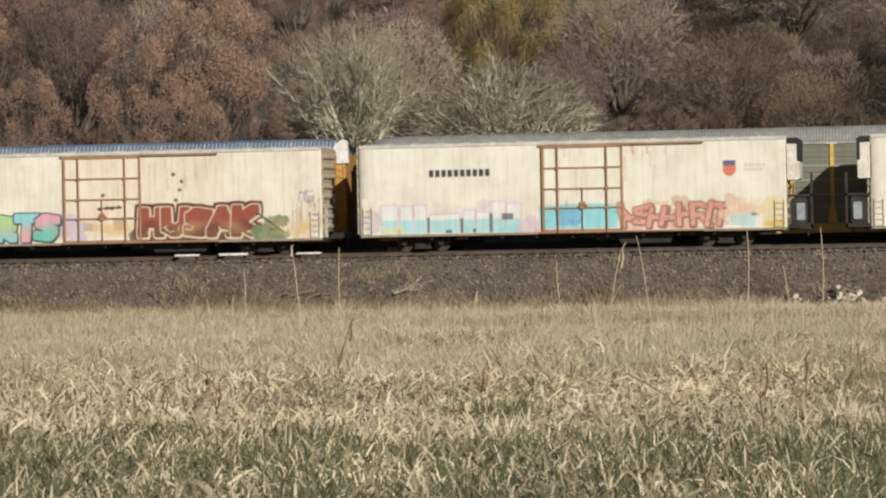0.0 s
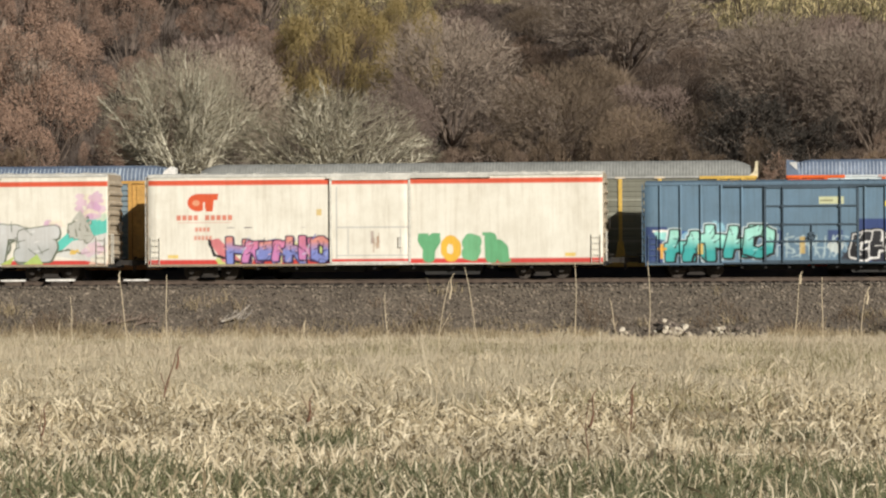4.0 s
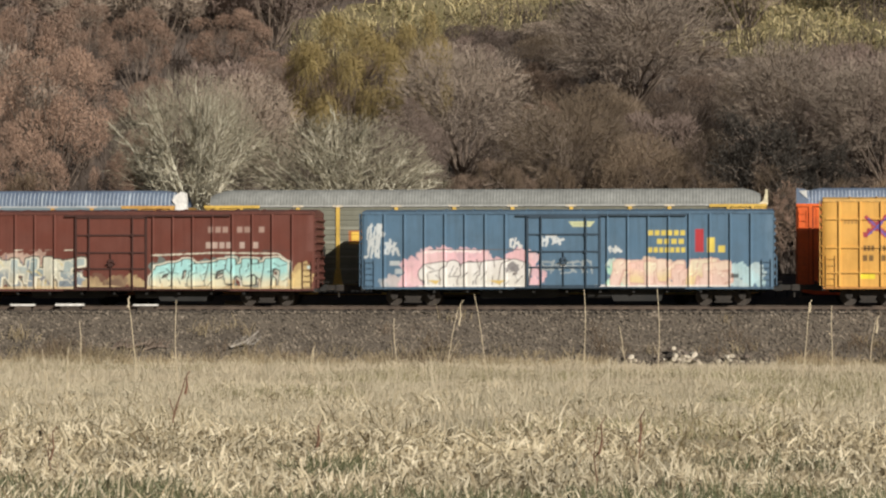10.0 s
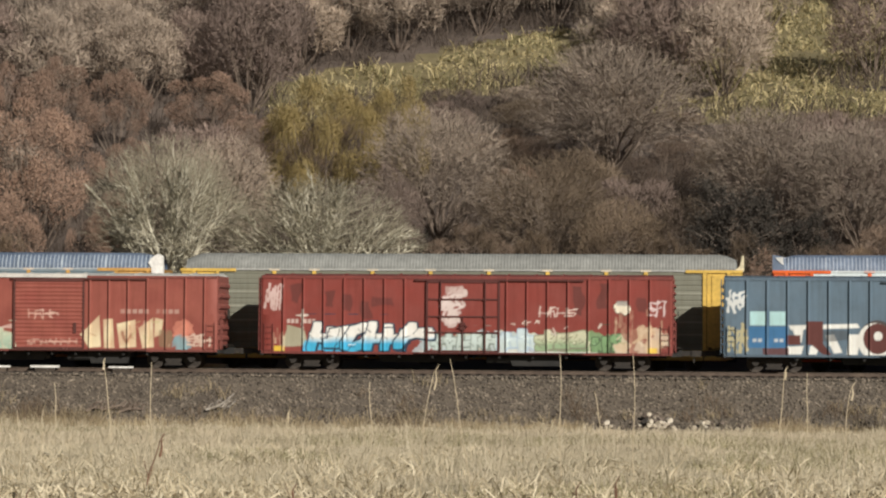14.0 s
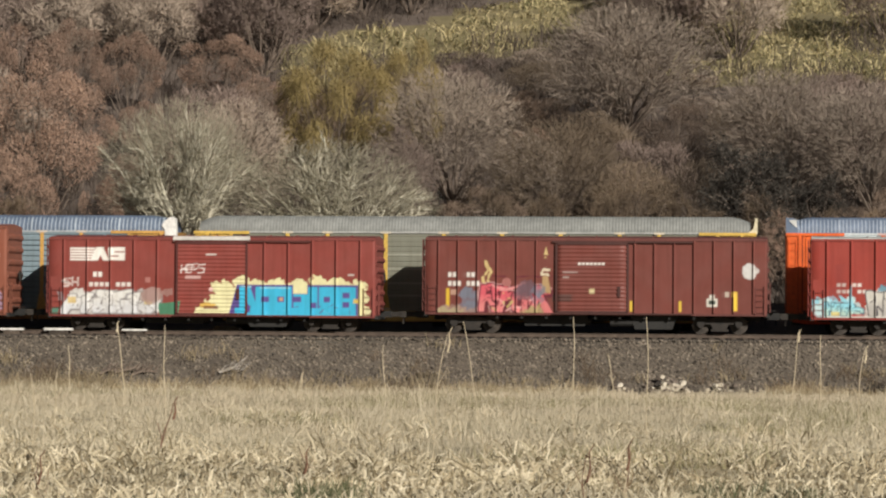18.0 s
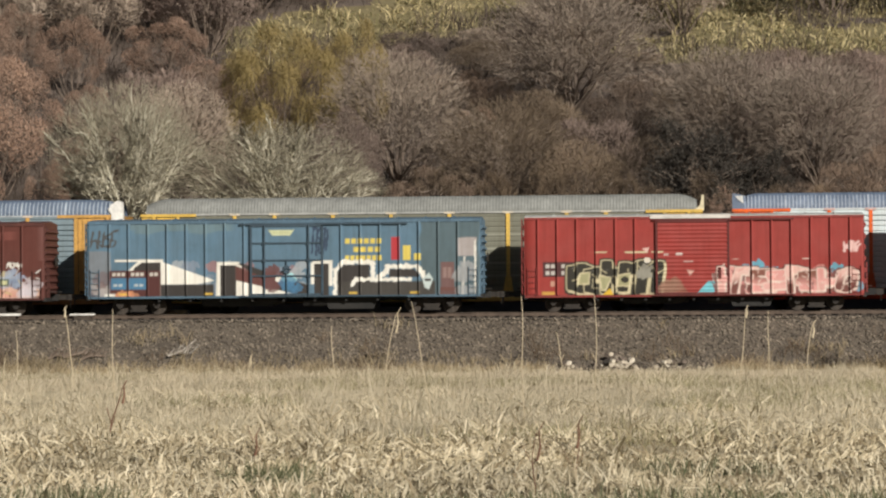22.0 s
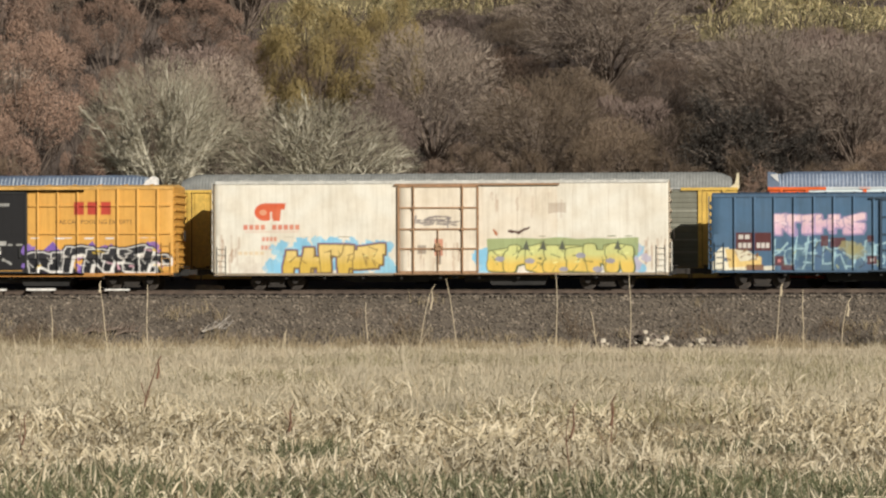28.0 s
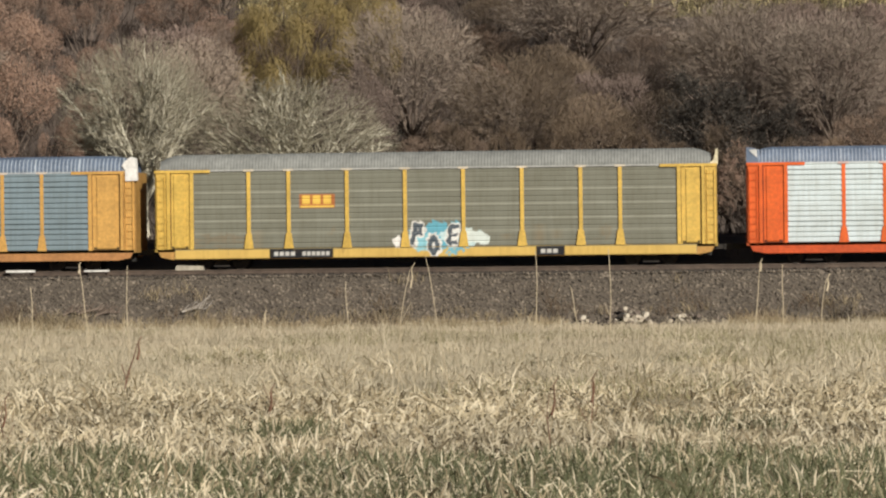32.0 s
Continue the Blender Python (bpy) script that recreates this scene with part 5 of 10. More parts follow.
def box_car(spec):
    """A freight car of the moving train. x along the car, near side at negative y, z = 0 on the rails."""
    name, x0, x1, z0, z1, base = spec["name"], spec["x"][0], spec["x"][1], spec["z"][0], spec["z"][1], spec["base"]
    L = x1 - x0
    hw = spec.get("hw", 1.53)
    roof_c = spec.get("roof", tuple(c * 0.8 for c in base))
    car = thing(name, pose((x0 + x1) / 2, RAIL_Y, 0), spec["label"], spec.get("category", "freight car"), "cars of the passing freight train")
    key = "paint_%02d%02d%02d" % tuple(int(c * 99) for c in base)
    body_m = plain(key, base, 0.55)
    side = Side(L, z0, z1 - 0.10, base, spec["seed"])
    wear = spec.get("wear", 1.0)
    side.fade(tuple(c * 0.72 for c in base), 0.55 * wear).fade(tuple(min(1, c * 1.25 + 0.03) for c in base), 0.3 * wear)
    if spec.get("deco"):
        spec["deco"](side)
    xs = side.x
    # core, floor and far side
    part("body", Build().box(-L / 2 + 0.02, L / 2 - 0.02, -hw + 0.03, hw, z0 + 0.01, z1 - 0.11), body_m, car)
    ys = np.full(len(xs), -hw)
    ys[0] = ys[-1] = -hw + 0.05
    cut = float(side.z[side.z < 2.60][-1])
    link("side_panel", skin(side, xs, ys, z0, cut), car, spec.get("side_label", ""))
    link("side_panel", skin(side, xs, ys, cut, z1 - 0.10), car)
    for px in spec.get("posts", ()):
        w = spec.get("post_w", 0.055)
        link("post", skin(side, [px - w, px - w * 0.7, px + w * 0.7, px + w], [-hw + 0.01, -hw - spec.get("post_d", 0.085), -hw - spec.get("post_d", 0.085), -hw + 0.01], z0 + 0.06, z1 - 0.14, "post"), car)
    for bz in spec.get("belts", ()):
        for a, e in spec.get("belt_spans", [(0.05, L - 0.05)]):
            sel = xs[(xs >= a) & (xs <= e)]
            part_ob = part("belt_rail", Build().box(sel[0] - L / 2, sel[-1] - L / 2, -hw - 0.066, -hw + 0.01, bz - 0.04, bz + 0.04), body_m, car)
            link("belt_face", skin(side, sel, np.full(len(sel), -hw - 0.07), bz - 0.04, bz + 0.04, "belt_face"), part_ob)
    # rails along the top and bottom of the side
    part("top_rail", Build().box(-L / 2, L / 2, -hw - 0.035, -hw + 0.05, z1 - 0.16, z1 - 0.05, 0.02), plain("rail_" + key, spec.get("rail_c", roof_c), 0.6), car)
    if spec.get("plate"):
        a, e = spec["plate"]
        part("roof_plate", Build().box(a - L / 2, e - L / 2, -hw - 0.06, -hw + 0.10, z1 - 0.15, z1 + 0.03, 0.01), plain("pale_roof_plate", (0.60, 0.57, 0.53), 0.6), car, "pale bare plate above the door")
    sill_c = spec.get("sill_c", tuple(c * 0.7 for c in base))
    fish = spec.get("fish", 0.0)
    if fish:
        prof = [(-L / 2 + 2.9, z0 + 0.02), (-L / 2 + 3.5, z0 - fish), (L / 2 - 3.5, z0 - fish), (L / 2 - 2.9, z0 + 0.02)]
        part("side_sill", Build().prism_y(prof, -hw - 0.02, -hw + 0.10), plain("sill_" + key, sill_c, 0.7), car)
    part("sill", Build().box(-L / 2, L / 2, -hw - 0.03, -hw + 0.08, z0 - 0.06, z0 + 0.05), plain("sill_" + key, sill_c, 0.7), car)
    # roof: low gable of pressed sheets with seams
    b = Build()
    cam_h = spec.get("gable", 0.10)
    b.prism_x([(-hw - 0.02, z1 - 0.06), (hw + 0.02, z1 - 0.06), (hw + 0.02, z1 - 0.02), (0, z1 + cam_h), (-hw - 0.02, z1 - 0.02)], -L / 2, L / 2)
    roof_ob = part("roof", b, spec.get("roof_m") or plain("roof_" + key, roof_c, 0.6), car, spec.get("roof_label", ""))
    seam = Build().prism_x([(-hw - 0.02, z1 - 0.02), (0, z1 + cam_h), (hw + 0.02, z1 - 0.02), (hw + 0.02, z1 + 0.025), (0, z1 + cam_h + 0.035), (-hw - 0.02, z1 + 0.025)], -0.03, 0.03).mesh("roof_seam", spec.get("roof_m") or plain("roof_" + key, roof_c, 0.6))
    k = int(L / 1.25)
    for i in range(1, k):
        x = -L / 2 + L * i / k
        link("roof_seam", seam, roof_ob, m=pose(x, 0, 0))
    # ends with pressed ribs
    end_c = spec.get("end_c", tuple(c * 0.85 for c in base))
    end_m = plain("end_" + key, end_c, 0.65)
    for s in (-1, 1):
        en = part("end_wall", Build().box(min(0, s * 0.03), max(0, s * 0.03), -hw + 0.02, hw - 0.02, z0 + 0.02, z1 - 0.05), end_m, car, "ribbed steel end wall")
        en.matrix_basis = pose(s * L / 2, 0, 0)
        ribs = spec.get("ribs", 8)
        hh = (z1 - z0) / ribs * 0.24
        rib = Build().prism_y([(s * 0.03, -hh), (s * 0.11, -hh * 0.4), (s * 0.11, hh * 0.4), (s * 0.03, hh)][:: s], -hw + 0.08, hw - 0.08).mesh("rib", end_m)
        for i in range(ribs):
            link("rib", rib, en, m=pose(0, 0, z0 + 0.35 + (z1 - z0 - 0.6) * (i + 0.5) / ribs))
        link("coupler", COUPLER, car, "", pose(s * (L / 2 + spec.get("overhang", 0.55)), 0, 0, 0, 0, 0 if s > 0 else 180))
        part("end_sill", Build().box(s * L / 2 - 0.05, s * L / 2 + 0.12, -hw, hw, z0 - 0.12, z0 + 0.06), M["black"], car)
        part("draft_gear", Build().box(*sorted((s * L / 2, s * (L / 2 + spec.get("overhang", 0.55) - 0.35))), -0.22, 0.22, 0.70, 1.02), M["black"], car)
        lad = ladder_mesh("ladder", z0 - 0.02, z0 + spec.get("ladder", 1.35), 0.42, 5, plain("lad_" + key, tuple(c * 0.75 for c in spec.get("ladder_c", base)), 0.6))
        link("ladder", lad, car, "", pose(s * (L / 2 - 0.34), -hw - 0.055, 0))
        link("end_ladder", ladder_mesh("end_ladder", z0 + 0.1, z1 - 0.1 if s < 0 else z0 + 1.5, 0.40, 8 if s < 0 else 5, plain("lad_" + key, end_c, 0.6)), car, "",
             pose(s * (L / 2 + 0.15), -hw + 0.35, 0, 0, 0, -90 if s < 0 else 90))
        if s > 0:
            b = Build().disc_y(0, -0.02, 0.02, 0, 0.27, 16)
            bw = part("brake_wheel", b, M["iron"], car, "round hand-brake wheel")
            bw.matrix_basis = pose(L / 2 + 0.22, 0.35, 2.6, 0, 0, 90)
        part("platform", Build().box(s * L / 2 + (0.10 if s > 0 else -0.42), s * L / 2 + (0.42 if s > 0 else -0.10), -0.75, 0.75, 1.10, 1.14), M["iron"], car)
    # door
    for d0, d1, style in spec.get("doors", ()):
        dt = z1 - spec.get("door_top", 0.30)
        dz = z0 + spec.get("door_bot", 0.10)
        sel = xs[(xs > d0 + 0.03) & (xs < d1 - 0.03)]
        cols = np.concatenate([[d0, d0 + 0.02], sel, [d1 - 0.02, d1]])
        depth = np.full(len(cols), -hw - 0.09)
        depth[0] = depth[-1] = -hw + 0.01
        door = link("door", skin(side, cols, depth, dz, dt, "door", corr=0.035 if style == "ribbed" else 0.0, pitch=0.19), car, spec.get("door_label", "sliding steel door"))
        mid, w = (d0 + d1) / 2 - L / 2, d1 - d0
        bar_c = spec.get("bar_c", tuple(c * 0.36 for c in base))
        fr = plain("doorbar_%02d_" % int(bar_c[0] * 99) + key, bar_c, 0.7)
        b = Build()
        for sgn in (-1, 1):
            b.box(mid + sgn * w / 2 - 0.05, mid + sgn * w / 2 + 0.05, -hw - 0.13, -hw - 0.06, dz - 0.02, dt + 0.02)
        b.box(mid - w / 2, mid + w / 2, -hw - 0.13, -hw - 0.06, dt - 0.04, dt + 0.05)
        b.box(mid - w / 2, mid + w / 2, -hw - 0.13, -hw - 0.06, dz - 0.04, dz + 0.04)
        part("door_frame", b, fr, door)
        if style == "plug":
            for t in (0.27, 0.50, 0.75):
                part("door_bar", Build().box(mid - w / 2, mid + w / 2, -hw - 0.14, -hw - 0.07, dz + (dt - dz) * t - 0.035, dz + (dt - dz) * t + 0.035), fr, door)
            for t in (-0.31, 0.31):
                part("lock_rod", Build().tube([(mid + w * t, -hw - 0.17, dz - 0.05), (mid + w * t, -hw - 0.17, dt + 0.04)], 0.042, n=6), fr, door)
                for u in (0.27, 0.50, 0.75):
                    part("rod_guide", Build().box(mid + w * t - 0.09, mid + w * t + 0.09, -hw - 0.20, -hw - 0.13, dz + (dt - dz) * u - 0.055, dz + (dt - dz) * u + 0.055), fr, door)
            part("lock_rod", Build().tube([(mid, -hw - 0.16, dz), (mid, -hw - 0.16, dz + (dt - dz) * 0.5)], 0.028, n=6), fr, door)
            part("gear_case", Build().box(mid - 0.13, mid + 0.13, -hw - 0.19, -hw - 0.10, dz + 1.0, dz + 1.35, 0.02), fr, door)
            part("door_handle", Build().tube([(mid - 0.22, -hw - 0.20, dz + 1.1), (mid + 0.05, -hw - 0.22, dz + 1.25), (mid + 0.24, -hw - 0.20, dz + 1.15)], 0.035, n=6), fr, door)
        if style in ("grid", "ribbed"):
            part("door_handle", Build().box(mid + w * 0.36, mid + w * 0.40, -hw - 0.17, -hw - 0.08, dz + 0.7, dz + 1.2), fr, door)
        tr0, tr1 = spec.get("track", (d0 - 0.2, d1 + w))
        part("door_track", Build().box(tr0 - L / 2, tr1 - L / 2, -hw - 0.12, -hw - 0.03, dt + 0.05, dt + 0.13), fr, car, "rail from which the door hangs")
        part("door_track", Build().box(tr0 - L / 2, tr1 - L / 2, -hw - 0.12, -hw - 0.03, dz - 0.12, dz - 0.05), fr, car)
    # underframe and running gear
    part("centre_sill", Build().box(-L / 2 + 0.3, L / 2 - 0.3, -0.3, 0.3, 0.62, z0 + 0.05), M["black"], car)
    bearer = Build().box(-0.06, 0.06, -hw + 0.1, hw - 0.1, z0 - 0.22, z0).mesh("cross_bearer", M["black"])
    for i in range(9):
        link("cross_bearer", bearer, car, m=pose(-L / 2 + 3.4 + (L - 6.8) * i / 8, 0, 0))
    b = Build()
    q = spec.get("tank", L * 0.08)
    b.tube([(q - 0.6, -0.95, 0.55), (q + 0.6, -0.95, 0.55)], 0.2, n=10)
    part("air_reservoir", b, M["black"], car)
    eq = spec.get("belly", (0.10, 0.24))
    part("belly_box", Build().prism_y([(L * eq[0], z0), (L * eq[0] + 0.25, 0.22), (L * eq[1] - 0.25, 0.22), (L * eq[1], z0)], -1.15, 0.6), M["black"], car, "black equipment hung under the floor")
    part("belly_box", Build().prism_y([(-L * 0.22, z0), (-L * 0.22 + 0.2, 0.36), (-L * 0.02 - 0.2, 0.36), (-L * 0.02, z0)], -0.9, 0.9), M["black"], car)
    part("brake_cylinder", Build().tube([(q - 2.2, -0.7, 0.58), (q - 1.5, -0.7, 0.58)], 0.16, n=10), M["iron"], car)
    part("brake_rod", Build().tube([(-L / 2 + 2, -0.45, 0.45), (L / 2 - 2, -0.45, 0.5)], 0.02, n=4), M["iron"], car)
    if spec.get("cooler"):
        s = spec["cooler"]
        e = s * L / 2
        part("cooling_unit", Build().box(*sorted((e, e + s * 0.62)), -hw + 0.02, hw - 0.02, 3.05, 4.72, 0.06), plain("unit_white", (0.66, 0.63, 0.55), 0.5), car, "white cooling unit on the end of the car")
        part("grille", Build().box(*sorted((e, e + s * 0.60)), -hw + 0.06, hw - 0.06, 4.73, 5.02, 0.08), M["black"], car, "black grille above the cooling unit")
        part("grille_side", Build().box(*sorted((e + s * 0.50, e + s * 0.66)), -hw + 0.01, hw - 0.01, 3.9, 4.95, 0.03), M["black"], car)
        part("fuel_tank", Build().box(*sorted((e + s * 0.20, e + s * 0.95)), -hw + 0.05, -hw + 0.9, 0.95, 2.2, 0.1), M["iron"], car, "fuel tank on the end platform")
        part("unit_post", Build().box(*sorted((e + s * 1.10, e + s * 1.22)), -hw + 0.02, -hw + 0.14, 0.75, 3.35), M["iron"], car)
        part("unit_frame", Build().box(*sorted((e + s * 0.05, e + s * 1.22)), -hw + 0.02, -hw + 0.14, 0.78, 0.95), M["iron"], car)
        part("unit_frame", Build().box(*sorted((e + s * 0.05, e + s * 1.22)), -hw + 0.02, -hw + 0.10, 2.25, 2.36), M["iron"], car)
        part("gauge_box", Build().box(*sorted((e + s * 0.45, e + s * 0.85)), -hw - 0.03, -hw + 0.06, 1.15, 1.95, 0.05), plain("gauge_grey", (0.30, 0.33, 0.36), 0.4), car)
    tx = L / 2 - spec.get("truck_in", 2.35)
    for x in (-tx, tx):
        add_truck(car, x)
    return car


def spread(a, b, n):
    return [a + (b - a) * i / (n - 1) for i in range(n)]


# ---- parked car carriers on the far track ----
def car_carrier(x0, x1, frame_c, screen_c, roof_m, post_x, end_w, label, low=True, deco=None, cap_c=WHITE, caps=("", ""), corr=0.22, seed=1, ribs_m=None, rib_step=0.2, fold=0.075):
    L, hw = x1 - x0, 1.6
    car = thing("car_carrier", pose((x0 + x1) / 2, BACK_Y, 0), label, "freight car", "parked car carriers")
    tag = "%02d%02d%02d" % tuple(int(c * 99) for c in frame_c)
    fm = plain("rack_frame_" + tag, frame_c, 0.55)
    sm = plain("rack_sill_" + tag, tuple(c * k for c, k in zip(frame_c, (0.74, 0.62, 0.80))), 0.7)
    seam = plain("rack_seam_" + tag, tuple(c * 0.16 for c in frame_c), 0.8)
    dm = plain("rack_dark_" + tag, tuple(c * 0.6 for c in frame_c), 0.6)
    side = Side(L, 0.52, 4.84, screen_c, seed)
    side.fade(tuple(c * 0.78 for c in screen_c), 0.6).fade(tuple(min(1, c * 1.15) for c in screen_c), 0.4)
    if deco:
        deco(side)
    part("core", Build().box(-L / 2 + 0.25, L / 2 - 0.25, -hw + 0.12, hw - 0.02, 1.02, 4.80), M["black"], car)
    # deck
    for s in (-1, 1):
        part("side_sill", Build().prism_y([(-L / 2 + 0.3, 0.62), (-L / 2 + 0.9, 0.50), (L / 2 - 0.9, 0.50), (L / 2 - 0.3, 0.62), (L / 2 - 0.1, 1.0), (-L / 2 + 0.1, 1.0)],
                                          s * hw - 0.06 * s - 0.03, s * hw - 0.06 * s + 0.03), sm, car, "rust-stained steel side sill of the deck")
    if deco:
        sl = skin(side, side.x[(side.x > 1.0) & (side.x < L - 1.0)], np.full(((side.x > 1.0) & (side.x < L - 1.0)).sum(), -hw - 0.028), 0.54, 0.99, "sill_face")
        link("sill_face", sl, car)
    part("deck", Build().box(-L / 2, L / 2, -hw + 0.03, hw - 0.03, 0.88, 1.03), dm, car)
    # screens between the posts
    edges = [end_w, *post_x, L - end_w]
    for a, b in zip(edges[:-1], edges[1:]):
        sel = side.x[(side.x > a + 0.02) & (side.x < b - 0.02)]
        cols = np.concatenate([[a], sel, [b]])
        link("side_screen", skin(side, cols, np.full(len(cols), -hw + 0.02), 1.02, 4.82, "side_screen", corr=fold, pitch=corr), car, "corrugated perforated steel screen")
    for p in post_x:
        x = p - L / 2
        b = Build()
        b.box(x - 0.09, x + 0.09, -hw - 0.06, -hw + 0.01, 1.0, 4.79)
        b.prism_y([(x - 0.24, 1.0), (x + 0.24, 1.0), (x + 0.13, 1.75), (x - 0.13, 1.75)], -hw - 0.085, -hw - 0.058)
        post_ob = part("post", b, fm, car)
        part("post_cap", Build().box(x - 0.26, x + 0.26, -hw - 0.07, -hw + 0.01, 4.80, 4.90), plain("rack_cap_" + tag, tuple(0.3 * c + 0.40 for c in frame_c), 0.6), post_ob, "sun-bleached plate under the eave")
    # end bays: door edge, ladder and panel
    for s in (-1, 1):
        e = s * L / 2
        part("end_panel", Build().box(*sorted((e - s * 0.72, e - s * (end_w - 0.06))), -hw - 0.01, -hw + 0.05, 1.02, 4.74), fm, car, "smooth painted end panel")
        b = Build()
        b.prism_x([(-hw - 0.02, 1.0), (-hw + 0.03, 1.0), (-hw + 0.03, 4.80), (-hw - 0.02, 4.80)], *sorted((e - s * 0.60, e - s * 0.08)))
        part("door_edge", b, fm, car, "folding end door seen edge-on")
        part("post", Build().box(*sorted((e - s * (end_w + 0.02), e - s * (end_w - 0.16))), -hw - 0.07, -hw + 0.02, 1.0, 4.84), fm, car)
        part("post", Build().box(*sorted((e - s * 0.62, e - s * 0.76)), -hw - 0.09, -hw + 0.02, 1.0, 4.80), fm, car)
        for u in (0.59, 0.79, end_w - 0.19):
            part("seam", Build().box(*sorted((e - s * u, e - s * (u + 0.05))), -hw - 0.012, -hw + 0.02, 1.04, 4.74), seam, car, "dark gap beside the end panel")
        part("panel_fold", Build().prism_x([(-hw - 0.012, 1.06), (-hw - 0.05, 1.12), (-hw - 0.05, 4.64), (-hw - 0.012, 4.70)], *sorted((e - s * 0.98, e - s * (end_w - 0.42)))), fm, car, "raised face of the end panel")
        part("kick_plate", Build().box(*sorted((e - s * 0.86, e - s * (end_w - 0.24))), -hw - 0.016, -hw + 0.02, 1.02, 1.16), seam, car, "rusty foot of the end panel")
        part("header", Build().box(*sorted((e - s * 0.02, e - s * (end_w + 0.85))), -hw - 0.08, -hw + 0.03, 4.76, 4.90), fm, car)
        lad = ladder_mesh("ladder", 1.05, 4.6, 0.36, 10, fm)
        link("ladder", lad, car, "", pose(e - s * 0.33, -hw - 0.05, 0))
        part("end_door", Build().box(*sorted((e - s * 0.10, e - s * 0.02)), -hw + 0.05, hw - 0.05, 1.02, 4.85), dm, car)
        link("coupler", COUPLER, car, "", pose(s * (L / 2 + 0.2), 0, 0, 0, 0, 0 if s > 0 else 180))
        # how the roof ends above the end door
        style = caps[0] if s < 0 else caps[1]
        if style == "hood":
            cap = Build().prism_y([(e - s * 0.66, 5.16), (e - s * 0.50, 5.40), (e - s * 0.20, 5.60), (e + s * 0.06, 5.52), (e + s * 0.10, 4.42), (e - s * 0.48, 4.40), (e - s * 0.50, 4.95)], -hw - 0.10, -hw + 0.25)
            part("roof_hood", cap, plain("cap_" + tag, cap_c, 0.6), car, "white hooded corner plate of the roof end")
        elif style == "post":
            cap = Build().box(*sorted((e + s * 0.04, e - s * 0.08)), -hw - 0.06, -hw + 0.02, 4.84, 5.60)
            cap.prism_y([(e - s * 0.08, 4.88), (e - s * 0.42, 4.88), (e - s * 0.16, 5.10), (e - s * 0.08, 5.5)], -hw - 0.05, -hw)
            part("corner_post", cap, plain("cap_" + tag, cap_c, 0.6), car, "pale corner post above the end door")
        elif style == "plate":
            part("corner_plate", Build().prism_y([(e - s * 0.02, 4.9), (e - s * 0.62, 4.9), (e - s * 0.62, 5.45), (e - s * 0.45, 5.6), (e - s * 0.02, 5.66)], -hw - 0.03, -hw + 0.10), roof_m, car)
            part("bracket", Build().prism_y([(e - s * 0.14, 5.52), (e - s * 0.52, 5.55), (e - s * 0.56, 5.15), (e - s * 0.36, 5.30)], -hw - 0.06, -hw - 0.02), plain("cap_" + tag, cap_c, 0.6), car, "pale bent bracket")
    # roof: sides rising in a curve to a flat top, folded crosswise
    n, prof = 8, []
    for i in range(n + 1):
        a = math.pi / 2 * i / n
        prof.append((-hw - 0.02 + 0.75 * (1 - math.cos(a)), 4.88 + 0.79 * math.sin(a)))
    prof = prof + [(-y, z) for y, z in prof[::-1]]
    b = Build()
    k = int((L - 0.5) / 0.155)
    xs = np.linspace(-L / 2 + 0.30, L / 2 - 0.30, 2 * k + 1)
    vs, fs = [], []
    for i, x in enumerate(xs):
        lift = 0.0 if i % 2 else (0.016 if ribs_m is None else 0.01)
        end = min(x + L / 2, L / 2 - x)
        sq = min(1.0, 0.45 + 0.55 * math.sin(min(1.0, end / 1.3) * math.pi / 2))
        vs += [(x, y * (1 + lift * 0.3), 4.88 + (z - 4.88) * sq + lift) for y, z in prof]
    m = len(prof)
    for i in range(len(xs) - 1):
        fs += [(i * m + j, (i + 1) * m + j, (i + 1) * m + j + 1, i * m + j + 1) for j in range(m - 1)]
    link("roof", mesh_of("roof", vs, fs, roof_m), car, "folded sheet-steel roof")
    if ribs_m is not None:
        k2 = int((L - 1.2) / rib_step)
        low = [(y - 0.012, z + 0.012) for y, z in prof[: n // 2 + 2]]
        for i in range(k2 + 1):
            x = -L / 2 + 0.6 + (L - 1.2) * i / k2
            w = 0.024 if i % 11 else 0.045
            vs2 = [(x - w, y, z) for y, z in low] + [(x + w, y, z) for y, z in low]
            link("roof_rib", mesh_of("roof_rib", vs2, [(j, j + 1, j + 1 + len(low), j + len(low)) for j in range(len(low) - 1)], ribs_m), car)
    part("eave", Build().box(-L / 2 + 0.3, L / 2 - 0.3, -hw - 0.05, -hw + 0.02, 4.82, 4.90), plain("eave_" + tag, tuple(0.5 * a + 0.5 * b_ for a, b_ in zip(screen_c, (0.6, 0.6, 0.6))), 0.5), car)
    for s in (-1, 1):
        add_truck(car, s * (L / 2 - 3.25))
    part("centre_sill", Build().box(-L / 2 + 0.3, L / 2 - 0.3, -0.3, 0.3, 0.45, 0.9), M["black"], car)
    part("air_tank", Build().tube([(-2.0, -1.0, 0.42), (-0.9, -1.0, 0.42)], 0.16, n=10), M["black"], car)
    part("brake_valve", Build().box(1.2, 2.6, -1.2, -0.6, 0.32, 0.52), M["black"], car)
    return car


